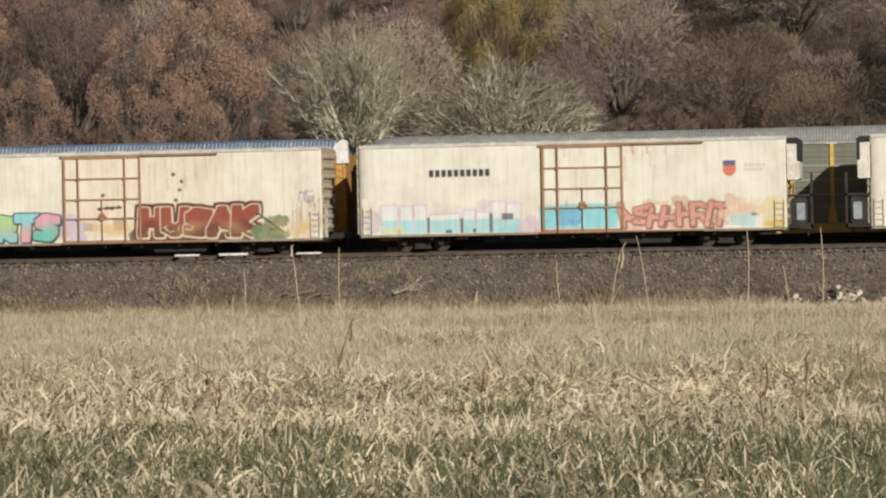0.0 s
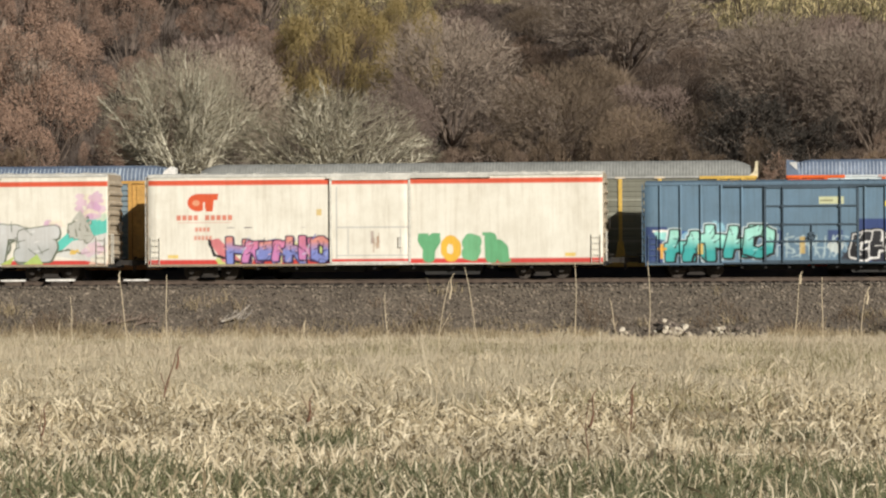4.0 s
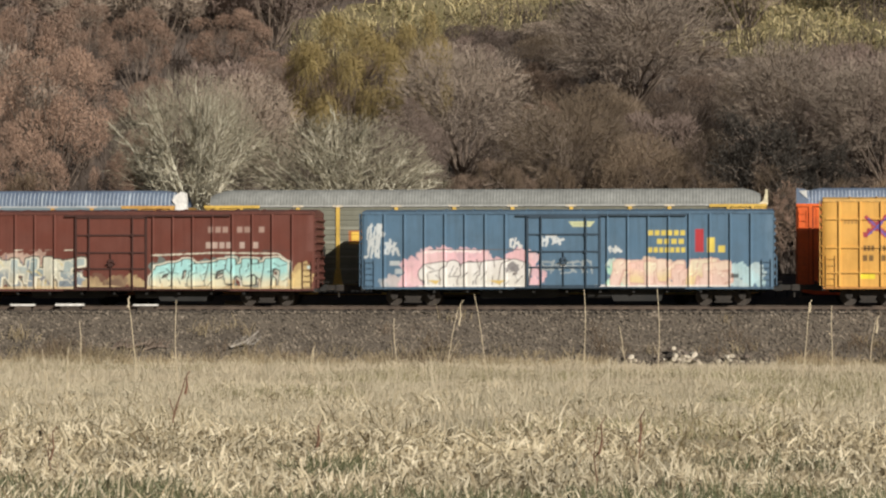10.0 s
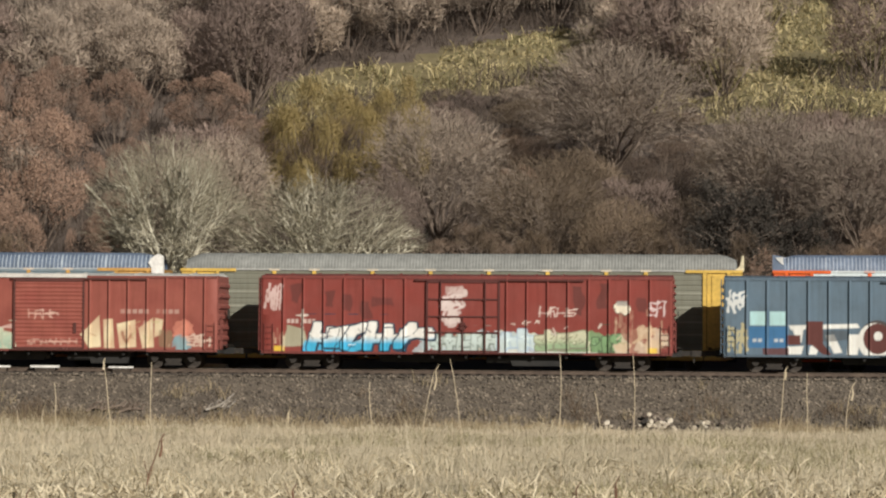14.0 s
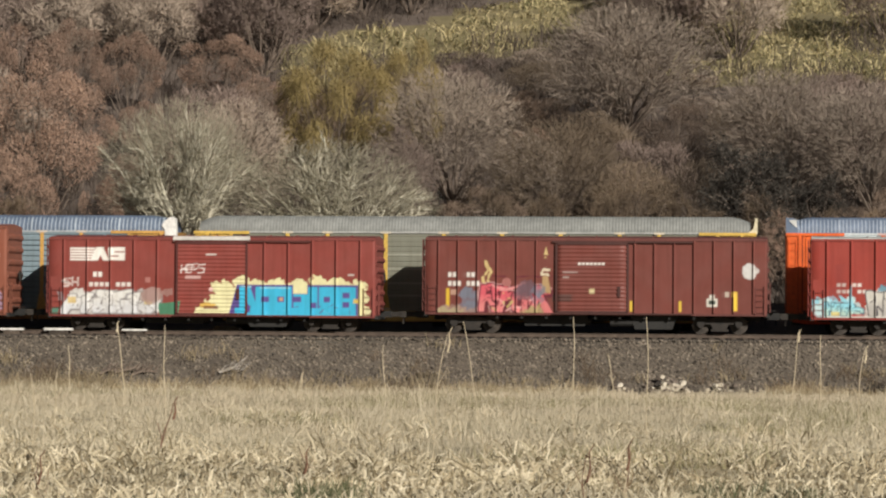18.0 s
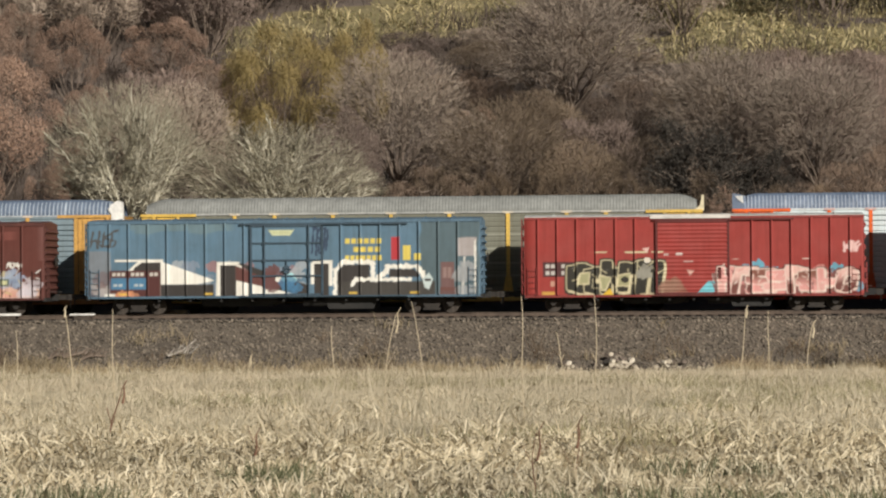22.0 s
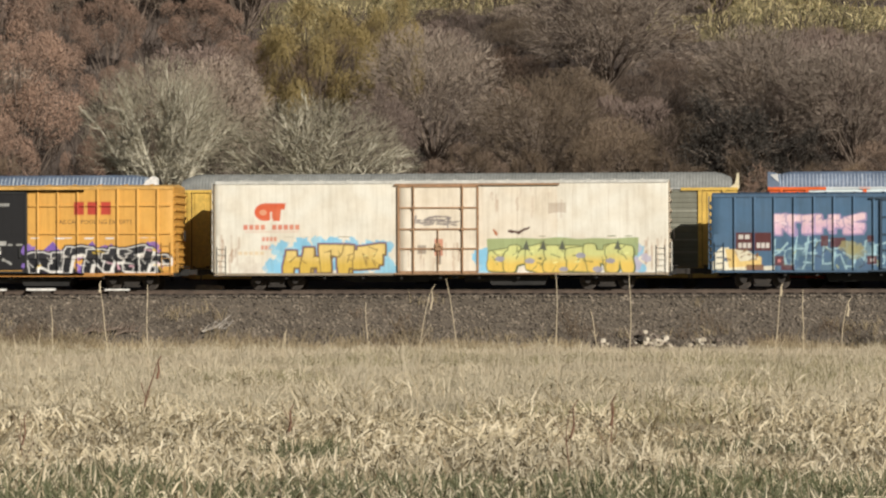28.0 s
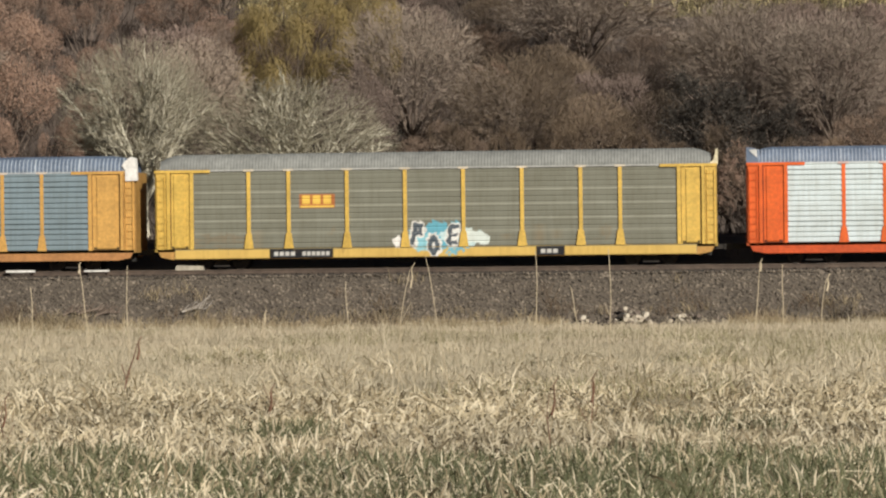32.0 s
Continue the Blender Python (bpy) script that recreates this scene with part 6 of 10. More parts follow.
def deco_grey_rack(s):
    s.rect(1.0, 26.6, 0.5, 1.0, (0.62, 0.42, 0.12))
    s.rect(5.7, 8.85, 0.5, 1.0, BLACK).bars(5.9, 7.0, 0.74, 0.2, WHITE, "aaaa", 0.7).bars(7.3, 8.7, 0.74, 0.2, WHITE, "aaaaaa", 0.7)
    s.rect(18.8, 20.2, 0.5, 1.0, BLACK).bars(19.0, 19.9, 0.74, 0.2, WHITE, "aaa", 0.7)
    for z in (1.75, 2.35, 3.05, 3.75):
        s.rect(2, 25.7, z, z + 0.05, (0.50, 0.50, 0.42), 0.5)
    s.rust(2, 26, 1.0, 2.2, (0.25, 0.16, 0.07), 40, 0.35)
    # heavy railway emblem, drawn as plain blocks
    s.rect(7.20, 8.95, 2.98, 3.66, (0.42, 0.15, 0.05)).bars(7.28, 8.85, 3.38, 0.42, (0.80, 0.52, 0.10), "aaa").rect(7.25, 8.9, 3.0, 3.09, (0.80, 0.52, 0.10))
    s.blob(14.2, 1.45, 1.5, 0.75, (0.13, 0.42, 0.55), 0.9).blob(15.2, 1.5, 1.1, 0.45, (0.55, 0.68, 0.68), 0.9).blob(13.4, 1.2, 0.7, 0.4, (0.30, 0.60, 0.68), 0.8)
    s.blob(12.0, 1.3, 0.24, 0.28, WHITE).line([(15.6, 1.55), (16.3, 1.35)], 0.28, (0.62, 0.68, 0.64))
    for word, x0, z0, x1, z1 in (("P", 12.75, 1.2, 13.2, 2.05), ("O", 13.5, 0.72, 14.05, 1.5), ("E", 14.5, 1.15, 15.0, 1.95)):
        s.piece(x0, x1, z0 - 0.14, z1 + 0.14, 1, [(0.07, 0.09, 0.11)], WHITE, None, 0.12, 0.07, word, skew=0.0 if word == "O" else 0.18)
    s.scrawl(2.2, 4.4, 1.05, 1.8, 5, (0.20, 0.17, 0.12), 0.03)


OFF = [4.69, 6.67, 9.55, 12.41, 15.27, 18.14, 21.0, 22.92]
car_carrier(-27.63, 0.0, (0.66, 0.43, 0.09), (0.19, 0.19, 0.15), M["roof_drab"], OFF, 1.93,
            "yellow-framed parked car carrier with dull grey-green screens", deco=deco_grey_rack, fold=0.02, caps=("", "post"), cap_c=(0.70, 0.62, 0.42), corr=0.24, seed=3)
car_carrier(-56.2, -28.56, (0.60, 0.335, 0.09), (0.20, 0.26, 0.295), M["roof_blue"], [27.64 - v for v in OFF[::-1]], 2.35,
            "yellow-framed car carrier with blue-grey corrugated screens, parked", caps=("", "hood"), corr=0.26, seed=4, ribs_m=plain("pale_roof_rib", (0.40, 0.45, 0.50), 0.5))
car_carrier(1.39, 29.0, (0.72, 0.12, 0.015), (0.58, 0.65, 0.67), M["roof_blue"], OFF, 1.98,
            "bright orange car carrier with silver corrugated screens, parked", caps=("plate", ""), cap_c=(0.60, 0.60, 0.58), corr=0.25, seed=5, ribs_m=plain("grey_roof_rib", (0.36, 0.40, 0.47), 0.5), rib_step=0.18)

# ---- the passing train ----
WHITE_SIDE, BLUE_SIDE, RED_SIDE = (0.73, 0.705, 0.625), (0.085, 0.155, 0.235), (0.26, 0.052, 0.042)
LOGO_RED = (0.60, 0.10, 0.04)


def cryo(s, stripe=False):
    """Emblem of the white refrigerator cars, as plain shapes, with the stencilled lines below it."""
    s.disc(2.42, 3.70, 0.52, 0.42, LOGO_RED).wedge([(2.4, 4.12), (3.4, 4.12), (3.35, 3.82), (2.4, 3.82)], LOGO_RED).wedge([(2.85, 4.0), (3.2, 4.0), (3.12, 3.28), (2.78, 3.28)], LOGO_RED).rect(2.66, 2.74, 3.28, 3.72, WHITE_SIDE).disc(2.32, 3.68, 0.18, 0.14, (0.66, 0.30, 0.18)).rect(1.45, 4.0, 2.74, 2.77, LOGO_RED, 0.5)
    s.bars(1.35, 4.1, 2.98, 0.24, LOGO_RED, "aaaa aaaaa", 0.8).bars(2.25, 3.0, 2.42, 0.2, LOGO_RED, "aaaa", 0.7).bars(2.2, 3.1, 2.02, 0.2, LOGO_RED, "aaaaa", 0.65)
    if stripe:
        s.rect(0, s.L, 4.52, 4.76, (0.62, 0.10, 0.05)).rect(0, s.L, s.z0, 0.98, (0.55, 0.06, 0.05))


def golden(s, x, navy=False):
    """Block lettering and square emblem of the blue insulated cars, unlettered."""
    y = (0.70, 0.55, 0.10)
    s.bars(x, x + 1.8, 3.42, 0.24, y, "aaaaaa", 0.9).bars(x + 0.4, x + 1.75, 3.02, 0.24, y, "aaaa", 0.9).bars(x, x + 1.8, 2.62, 0.24, y, "aaaaaaa", 0.9 if not navy else 0)
    s.rect(x + 2.22, x + 2.62, 2.52, 3.6, (0.42, 0.04, 0.05) if not navy else NAVY)
    s.rect(x + 2.78, x + 3.14, 2.5, 3.2, y, 0.9).rect(x + 3.3, x + 3.62, 2.5, 2.82, y, 0.9)


LILAC, MINT, PEACH, IVORY = (0.56, 0.47, 0.60), (0.40, 0.62, 0.48), (0.70, 0.52, 0.40), (0.74, 0.69, 0.54)


def placard(s, x, z, col=(0.60, 0.62, 0.36)):
    """Small pale sign on the door of an insulated car."""
    s.wedge([(x - 0.62, z + 0.12), (x + 0.62, z + 0.12), (x + 0.42, z - 0.14), (x - 0.42, z - 0.14)], col, 0.85).bars(x - 0.4, x + 0.4, z, 0.08, (0.35, 0.36, 0.22), "aaaaaa", 0.6)


def stencil(s, x, z, rows, col=WHITE, h=0.22, cw=0.30, a=0.85):
    """Owner's mark and number, as blocks, one row below the other."""
    for k, row in enumerate(rows):
        s.bars(x, x + cw * len(row), z - k * h * 1.9, h, col, row, a)


def d1(s):
    s.bars(3.3, 6.3, 3.70, 0.34, (0.05, 0.05, 0.05), "aaaaaaaaaa")
    s.disc(17.6, 3.62, 0.32, 0.34, (0.62, 0.20, 0.12)).rect(17.3, 17.9, 3.78, 4.02, (0.12, 0.12, 0.25)).bars(18.3, 19.3, 3.78, 0.14, GREY, "aaaaaa", 0.55).bars(18.3, 19.2, 3.58, 0.12, GREY, "aaaaaa", 0.5)
    s.rust(12.8, 14.3, 4.3, 4.95, (0.55, 0.25, 0.10), 6, 0.8).rust(8.6, 15.8, 3.0, 4.9, n=10, a=0.3).fade((0.66, 0.54, 0.36), 0.35, 0.9, 2.4)
    for x in (3.2, 4.75, 6.2, 8.4):
        s.rect(x, x + 0.025, 1.0, 4.9, (0.55, 0.50, 0.44), 0.4)
    # faded pale letters over cyan
    s.cloud(0.6, 8.0, 1.6, 2.45, [LILAC, (0.70, 0.64, 0.66)], 16, 0.55)
    for x0, x1, z in ((1.0, 1.75, 2.2), (1.9, 2.5, 2.15), (2.6, 3.15, 2.2), (3.35, 4.75, 1.75), (4.95, 5.5, 1.9), (5.6, 6.2, 1.8), (6.35, 6.95, 2.3), (7.05, 7.7, 2.2)):
        s.rect(x0 - 0.05, x1 + 0.05, 0.85, z + 0.05, LILAC, 0.9, 0.03).rect(x0, x1, 0.85, z, (0.72, 0.72, 0.70), 0.95, 0.03).rect(x0, x1, 0.85, 1.5, (0.36, 0.62, 0.66), 0.9, 0.05)
    for x, w, h in ((1.75, 0.16, 0.25), (3.2, 0.13, 0.75), (4.8, 0.14, 0.7), (6.2, 0.15, 0.9), (5.4, 0.16, 0.2), (4.1, 0.3, 0.15)):
        s.rect(x, x + w, 0.86, 0.86 + h, (0.10, 0.11, 0.13), 0.9)
    s.rect(6.8, 7.35, 1.45, 1.75, (0.12, 0.13, 0.14), 0.9).wedge([(6.5, 0.85), (7.2, 1.35), (7.9, 0.85)], (0.34, 0.60, 0.66)).rect(1.1, 2.1, 0.9, 1.2, (0.66, 0.60, 0.28), 0.7, 0.1).blob(0.55, 1.5, 0.4, 0.6, (0.50, 0.44, 0.48), 0.7)
    s.cloud(7.6, 9.2, 0.85, 1.7, [(0.60, 0.47, 0.56), IVORY], 8, 0.6)
    s.rect(8.6, 12.3, 0.95, 2.1, (0.22, 0.58, 0.66), 0.9, 0.05).rect(9.4, 10.6, 1.1, 1.9, (0.16, 0.38, 0.62), 0.7, 0.15).flecks(8.8, 12.2, 1.0, 2.0, 14, [WHITE, (0.20, 0.50, 0.45), (0.1, 0.2, 0.4)])
    s.rect(8.3, 17.2, 0.82, 0.98, (0.60, 0.36, 0.36), 0.6, 0.05)
    s.cloud(12.4, 17.6, 1.0, 2.4, [(0.60, 0.42, 0.32), (0.56, 0.36, 0.28)], 26, 0.7)
    s.letters(12.4, 17.3, 0.9, 2.15, 7, [(0.60, 0.30, 0.24)], [(0.62, 0.34, 0.28)], (0.26, 0.13, 0.10), 0.11, 0.05)
    s.cloud(17.0, 18.8, 1.3, 2.4, [(0.62, 0.46, 0.40), PEACH], 10, 0.8).rect(17.6, 18.8, 0.9, 1.5, (0.42, 0.62, 0.64), 0.85, 0.1).rect(18.6, 18.95, 1.42, 1.55, (0.12, 0.12, 0.14), 0.8).cloud(18.8, 20.2, 0.9, 2.2, [(0.68, 0.58, 0.30), (0.66, 0.56, 0.40)], 8, 0.7).rect(19.2, 20.2, 0.85, 1.15, (0.66, 0.44, 0.08), 0.8, 0.1)


def d2(s):
    cryo(s)
    s.rust(12.8, 16.4, 3.4, 4.9, n=16, a=0.35).rust(0.3, 21, 0.8, 2.0, n=16, a=0.35).fade((0.66, 0.50, 0.30), 0.14, 0.9, 5.2)
    s.rect(8.75, 12.5, 0.9, 4.8, (0.72, 0.58, 0.42), 0.35).rect(12.6, 16.5, 0.9, 4.8, (0.70, 0.58, 0.42), 0.25)
    for x in (13.3, 14.4, 15.5, 17.4, 18.5, 19.6):
        s.rect(x, x + 0.03, 1.0, 4.6, (0.45, 0.36, 0.26), 0.45)
    for x, z in ((14.2, 3.95), (14.6, 3.6), (14.5, 3.2), (14.3, 2.7), (10.7, 3.0)):
        s.blob(x, z, 0.10, 0.09, (0.10, 0.06, 0.05), 0.9)
    s.line([(10.5, 2.35), (11.6, 2.42)], 0.07, (0.12, 0.07, 0.05)).rect(9.7, 10.2, 1.3, 1.65, (0.20, 0.30, 0.30), 0.7).rect(11.2, 11.8, 1.3, 1.9, (0.36, 0.28, 0.24), 0.6).rect(9.6, 12.0, 1.2, 1.7, (0.62, 0.36, 0.12), 0.4, 0.2)
    s.cloud(0.8, 2.9, 0.8, 1.75, [(0.48, 0.43, 0.60), (0.55, 0.48, 0.56)], 9, 0.7).cloud(8.4, 9.9, 0.85, 1.9, [(0.50, 0.45, 0.62)], 8, 0.75).cloud(0.5, 1.6, 0.8, 1.3, [(0.66, 0.42, 0.12)], 4, 0.6)
    pk, tl, gn, cy = (0.66, 0.36, 0.46), (0.16, 0.50, 0.44), (0.38, 0.60, 0.30), (0.26, 0.56, 0.62)
    s.line([(3.3, 2.05), (2.95, 1.6), (2.65, 1.2), (2.9, 0.9)], 0.22, BLACK).line([(3.3, 2.0), (2.98, 1.6), (2.7, 1.2), (2.95, 0.95)], 0.16, gn)
    s.letters(3.0, 8.55, 0.78, 2.2, "HARTS", [tl, pk, gn, cy, pk], [pk, tl, cy, pk, tl], (0.02, 0.05, 0.06), 0.23, 0.06, lean=0.08, soft=0.5)
    rd, dk, lt = (0.30, 0.085, 0.062), (0.13, 0.045, 0.038), (0.66, 0.58, 0.44)
    s.cloud(12.1, 18.6, 0.78, 1.3, [(0.10, 0.12, 0.07), (0.12, 0.08, 0.06)], 22, 0.9)
    s.letters(12.2, 18.5, 0.85, 2.42, "HUSAK", rd, dk, lt, 0.27, 0.05, dk, 0.14, lean=0.06, split=0.42)
    s.flecks(12.3, 18.4, 0.85, 1.4, 16, [lt, lt, (0.08, 0.05, 0.04)], (0.02, 0.05))
    s.cloud(18.0, 19.9, 0.8, 2.0, [(0.16, 0.22, 0.12), (0.24, 0.27, 0.18)], 14, 0.95).line([(18.3, 2.0), (19.8, 0.95)], 0.05, (0.08, 0.09, 0.06)).rect(18.9, 19.4, 1.15, 1.3, (0.07, 0.08, 0.06), 0.8)
    s.rust(20, 21.4, 1.0, 3.2, n=20, a=0.6).fade((0.62, 0.42, 0.2), 0.3, 0.8, 1.8).cloud(19.6, 21.0, 0.85, 1.8, [(0.66, 0.50, 0.26)], 5, 0.6).scrawl(20.3, 21.0, 2.5, 3.0, 2, (0.35, 0.32, 0.40), 0.03)


def d3(s):
    golden(s, 11.1, True)
    s.rect(9.9, 15.6, 0.7, 2.72, NAVY, 0.92).rect(12.85, 13.72, 0.7, 4.4, NAVY, 0.95).rect(0.0, 1.02, 0.7, 2.4, NAVY, 0.85).rect(1.35, 1.95, 1.7, 2.2, (0.04, 0.12, 0.36), 0.9).rect(8.5, 9.2, 1.6, 2.2, NAVY, 0.8).rect(6.0, 6.4, 1.4, 2.2, NAVY, 0.7)
    s.rect(13.78, 14.16, 2.85, 3.2, YELLOW).rect(13.78, 14.16, 2.45, 2.8, YELLOW).rect(14.22, 14.6, 2.45, 2.8, YELLOW)
    s.rect(8.1, 9.25, 3.42, 3.76, (0.60, 0.62, 0.38), 0.9).rect(8.15, 8.75, 3.54, 3.62, (0.2, 0.2, 0.12), 0.8)
    s.wedge([(0.35, 2.2), (1.0, 2.2), (0.95, 1.75), (0.55, 1.85)], (0.30, 0.62, 0.60)).line([(0.4, 2.2), (1.05, 2.2), (1.0, 1.7)], 0.05, WHITE)
    s.cloud(1.1, 6.0, 1.5, 2.5, [SKY, (0.20, 0.34, 0.50)], 12, 0.7)
    s.letters(1.0, 6.0, 0.75, 2.45, 5, (0.34, 0.68, 0.60), (0.05, 0.36, 0.36), BLACK, 0.21, 0.07, (0.55, 0.66, 0.68), 0.05, drop=0.08)
    s.rect(0.72, 0.84, 0.9, 1.6, (0.62, 0.34, 0.05), 0.9).rect(0.55, 1.0, 1.3, 1.42, (0.62, 0.34, 0.05), 0.9).rect(2.45, 2.7, 1.1, 1.6, (0.62, 0.40, 0.10), 0.85)
    s.scrawl(6.2, 9.4, 0.9, 2.0, 9, (0.36, 0.46, 0.50), 0.03).rect(7.2, 7.45, 1.1, 1.9, (0.60, 0.40, 0.08), 0.7).blob(8.9, 1.5, 0.4, 0.3, (0.55, 0.60, 0.58), 0.8)
    s.cloud(9.3, 15.0, 0.75, 1.7, [BLACK, (0.03, 0.03, 0.04)], 28, 0.95)
    s.letters(9.6, 14.9, 0.78, 2.2, 6, (0.03, 0.03, 0.035), BLACK, (0.70, 0.69, 0.68), 0.20, 0.05, BLACK, 0.07)
    s.disc(12.1, 1.65, 0.48, 0.58, (0.70, 0.69, 0.68)).disc(12.1, 1.65, 0.43, 0.53, (0.34, 0.30, 0.27)).disc(12.15, 1.35, 0.14, 0.2, IVORY).cloud(14.6, 15.5, 0.9, 2.0, [(0.60, 0.46, 0.14), (0.40, 0.38, 0.34)], 5, 0.8)


def d4(s):
    cryo(s, True)
    s.cloud(2.9, 8.8, 0.75, 1.9, [(0.46, 0.58, 0.16), (0.62, 0.62, 0.30)], 10, 0.85)
    s.wedge([(2.9, 1.9), (3.4, 2.0), (4.5, 0.9), (3.6, 0.85)], (0.60, 0.20, 0.22)).line([(2.9, 1.95), (3.2, 1.2), (4.4, 0.85)], 0.06, BLACK)
    s.letters(3.9, 8.8, 0.75, 2.1, 7, [(0.62, 0.26, 0.22), (0.58, 0.20, 0.30)], [(0.20, 0.24, 0.56), (0.56, 0.22, 0.46)], (0.04, 0.02, 0.06), 0.16, 0.06, drop=0.08, split=0.62)
    s.flecks(3.6, 8.8, 0.8, 2.0, 34, [BLACK, (0.50, 0.54, 0.70), (0.66, 0.40, 0.40), (0.16, 0.16, 0.40)])
    g1, g2 = (0.13, 0.38, 0.19), (0.16, 0.42, 0.22)
    for ch, x0, x1, z0, z1, c in (("Y", 12.9, 13.95, 0.85, 2.12, g1), ("O", 13.98, 14.95, 0.82, 2.05, (0.74, 0.44, 0.06)), ("S", 14.95, 15.95, 0.90, 2.10, g2), ("h", 16.0, 17.25, 0.82, 2.15, g1)):
        s.letters(x0, x1, z0, z1, ch, c, c, tuple(v * 0.92 for v in c), 0.23, 0.02, lean=0.0, nib=0.3)
    s.rect(12.95, 13.45, 2.0, 2.16, g1).rect(13.6, 14.0, 2.02, 2.18, g1).rect(16.0, 16.4, 2.05, 2.2, g1).rect(16.95, 17.35, 0.8, 0.95, g1).blob(14.45, 1.4, 0.14, 0.24, IVORY)
    s.rect(9.05, 9.1, 1.0, 4.4, GREY, 0.8).rect(12.6, 12.63, 1.0, 4.4, GREY, 0.5).rect(9.1, 12.6, 2.45, 2.5, GREY, 0.8).rect(9.6, 9.64, 1.2, 2.4, GREY, 0.8).rect(12.1, 12.14, 1.2, 2.4, GREY, 0.8).rect(9.1, 12.6, 1.12, 1.16, GREY, 0.8).rect(8.1, 8.35, 3.05, 3.35, (0.62, 0.44, 0.12), 0.8).rect(0.95, 1.45, 1.05, 1.22, YELLOW, 0.8).rect(19.9, 20.4, 1.05, 1.22, YELLOW, 0.8)
    s.rust(10.8, 11.2, 1.5, 2.4, n=8, a=0.5).rect(10.7, 10.85, 1.7, 2.3, (0.34, 0.26, 0.24), 0.7)


def d5(s):
    cryo(s, True)
    s.letters(0.15, 1.25, 2.85, 3.5, 4, (0.50, 0.50, 0.48), (0.50, 0.50, 0.48), (0.06, 0.06, 0.07), 0.06, 0.035)
    s.letters(3.3, 7.05, 0.95, 2.12, "GOTEM", WHITE_SIDE, (0.72, 0.70, 0.64), (0.08, 0.09, 0.09), 0.17, 0.04, lean=0.05, nib=0.6)
    s.scrawl(2.6, 3.3, 1.4, 1.8, 3, (0.09, 0.09, 0.1), 0.03).rect(8.1, 8.4, 3.05, 3.35, (0.62, 0.44, 0.12), 0.8).rect(1.1, 1.6, 1.05, 1.22, YELLOW, 0.8)
    tl, ol = (0.12, 0.54, 0.47), (0.12, 0.14, 0.10)
    s.wedge([(11.2, 0.76), (12.9, 0.76), (12.7, 2.1), (12.2, 1.5)], tl).line([(11.2, 0.8), (12.2, 1.5), (12.75, 2.15)], 0.05, ol).line([(12.75, 0.8), (12.6, 1.5), (12.85, 2.0)], 0.06, (0.55, 0.55, 0.14))
    s.cloud(14.3, 16.2, 2.2, 3.05, [(0.16, 0.56, 0.54), (0.22, 0.60, 0.58)], 10, 0.95, 0.5).cloud(14.2, 16.4, 2.7, 3.2, [LILAC], 4, 0.6)
    s.wedge([(18.7, 1.3), (21.5, 2.2), (21.5, 3.25), (20.6, 3.0), (19.7, 2.4), (18.9, 1.7)], tl).wedge([(19.0, 1.2), (21.5, 0.8), (21.5, 2.3), (19.8, 1.9)], (0.60, 0.60, 0.58)).line([(18.7, 1.3), (19.6, 1.5), (20.3, 1.3), (21.4, 1.6)], 0.04, ol)
    s.cloud(20.0, 21.5, 3.0, 4.2, [(0.66, 0.46, 0.60), (0.58, 0.36, 0.54), IVORY], 22, 0.8, 0.3).cloud(18.5, 19.5, 2.3, 2.95, [(0.60, 0.40, 0.54), IVORY], 9, 0.8, 0.26).cloud(20.4, 21.5, 0.85, 2.0, [(0.66, 0.46, 0.58), IVORY], 6, 0.7)
    s.blob(20.3, 2.45, 0.62, 0.62, ol).blob(20.3, 2.45, 0.57, 0.57, (0.46, 0.46, 0.42)).wedge([(19.8, 2.9), (20.2, 3.4), (20.5, 2.95)], (0.46, 0.46, 0.42)).flecks(19.9, 20.7, 2.1, 2.8, 8, [ol])
    s.blob(13.2, 2.3, 0.55, 0.65, ol).blob(13.2, 2.3, 0.5, 0.6, (0.50, 0.51, 0.50))
    s.letters(12.7, 18.9, 0.80, 2.75, 5, [(0.56, 0.57, 0.57)], [(0.46, 0.48, 0.48)], ol, 0.33, 0.045, lean=0.05, nib=0.35)
    s.blob(19.9, 1.4, 0.25, 0.14, (0.68, 0.46, 0.10), 0.9).wedge([(16.3, 0.8), (17.0, 1.2), (16.8, 0.8)], (0.42, 0.52, 0.14)).wedge([(17.4, 0.8), (18.1, 1.3), (18.4, 0.8)], (0.40, 0.52, 0.16))
    s.rect(0, 11.3, s.z0, 0.95, (0.55, 0.06, 0.05)).scrawl(9.5, 11.8, 1.2, 2.3, 4, (0.35, 0.16, 0.16), 0.025).wedge([(10.8, 1.9), (11.9, 2.0), (11.4, 1.4)], (0.50, 0.46, 0.52), 0.8)
    s.rect(8.85, 8.9, 1.0, 4.4, GREY, 0.8).rect(12.5, 12.53, 1.0, 4.4, GREY, 0.5).rect(8.9, 12.5, 2.5, 2.54, GREY, 0.7).rect(9.3, 9.34, 1.2, 2.5, GREY, 0.6).rect(8.9, 11.3, 1.22, 1.26, GREY, 0.7)


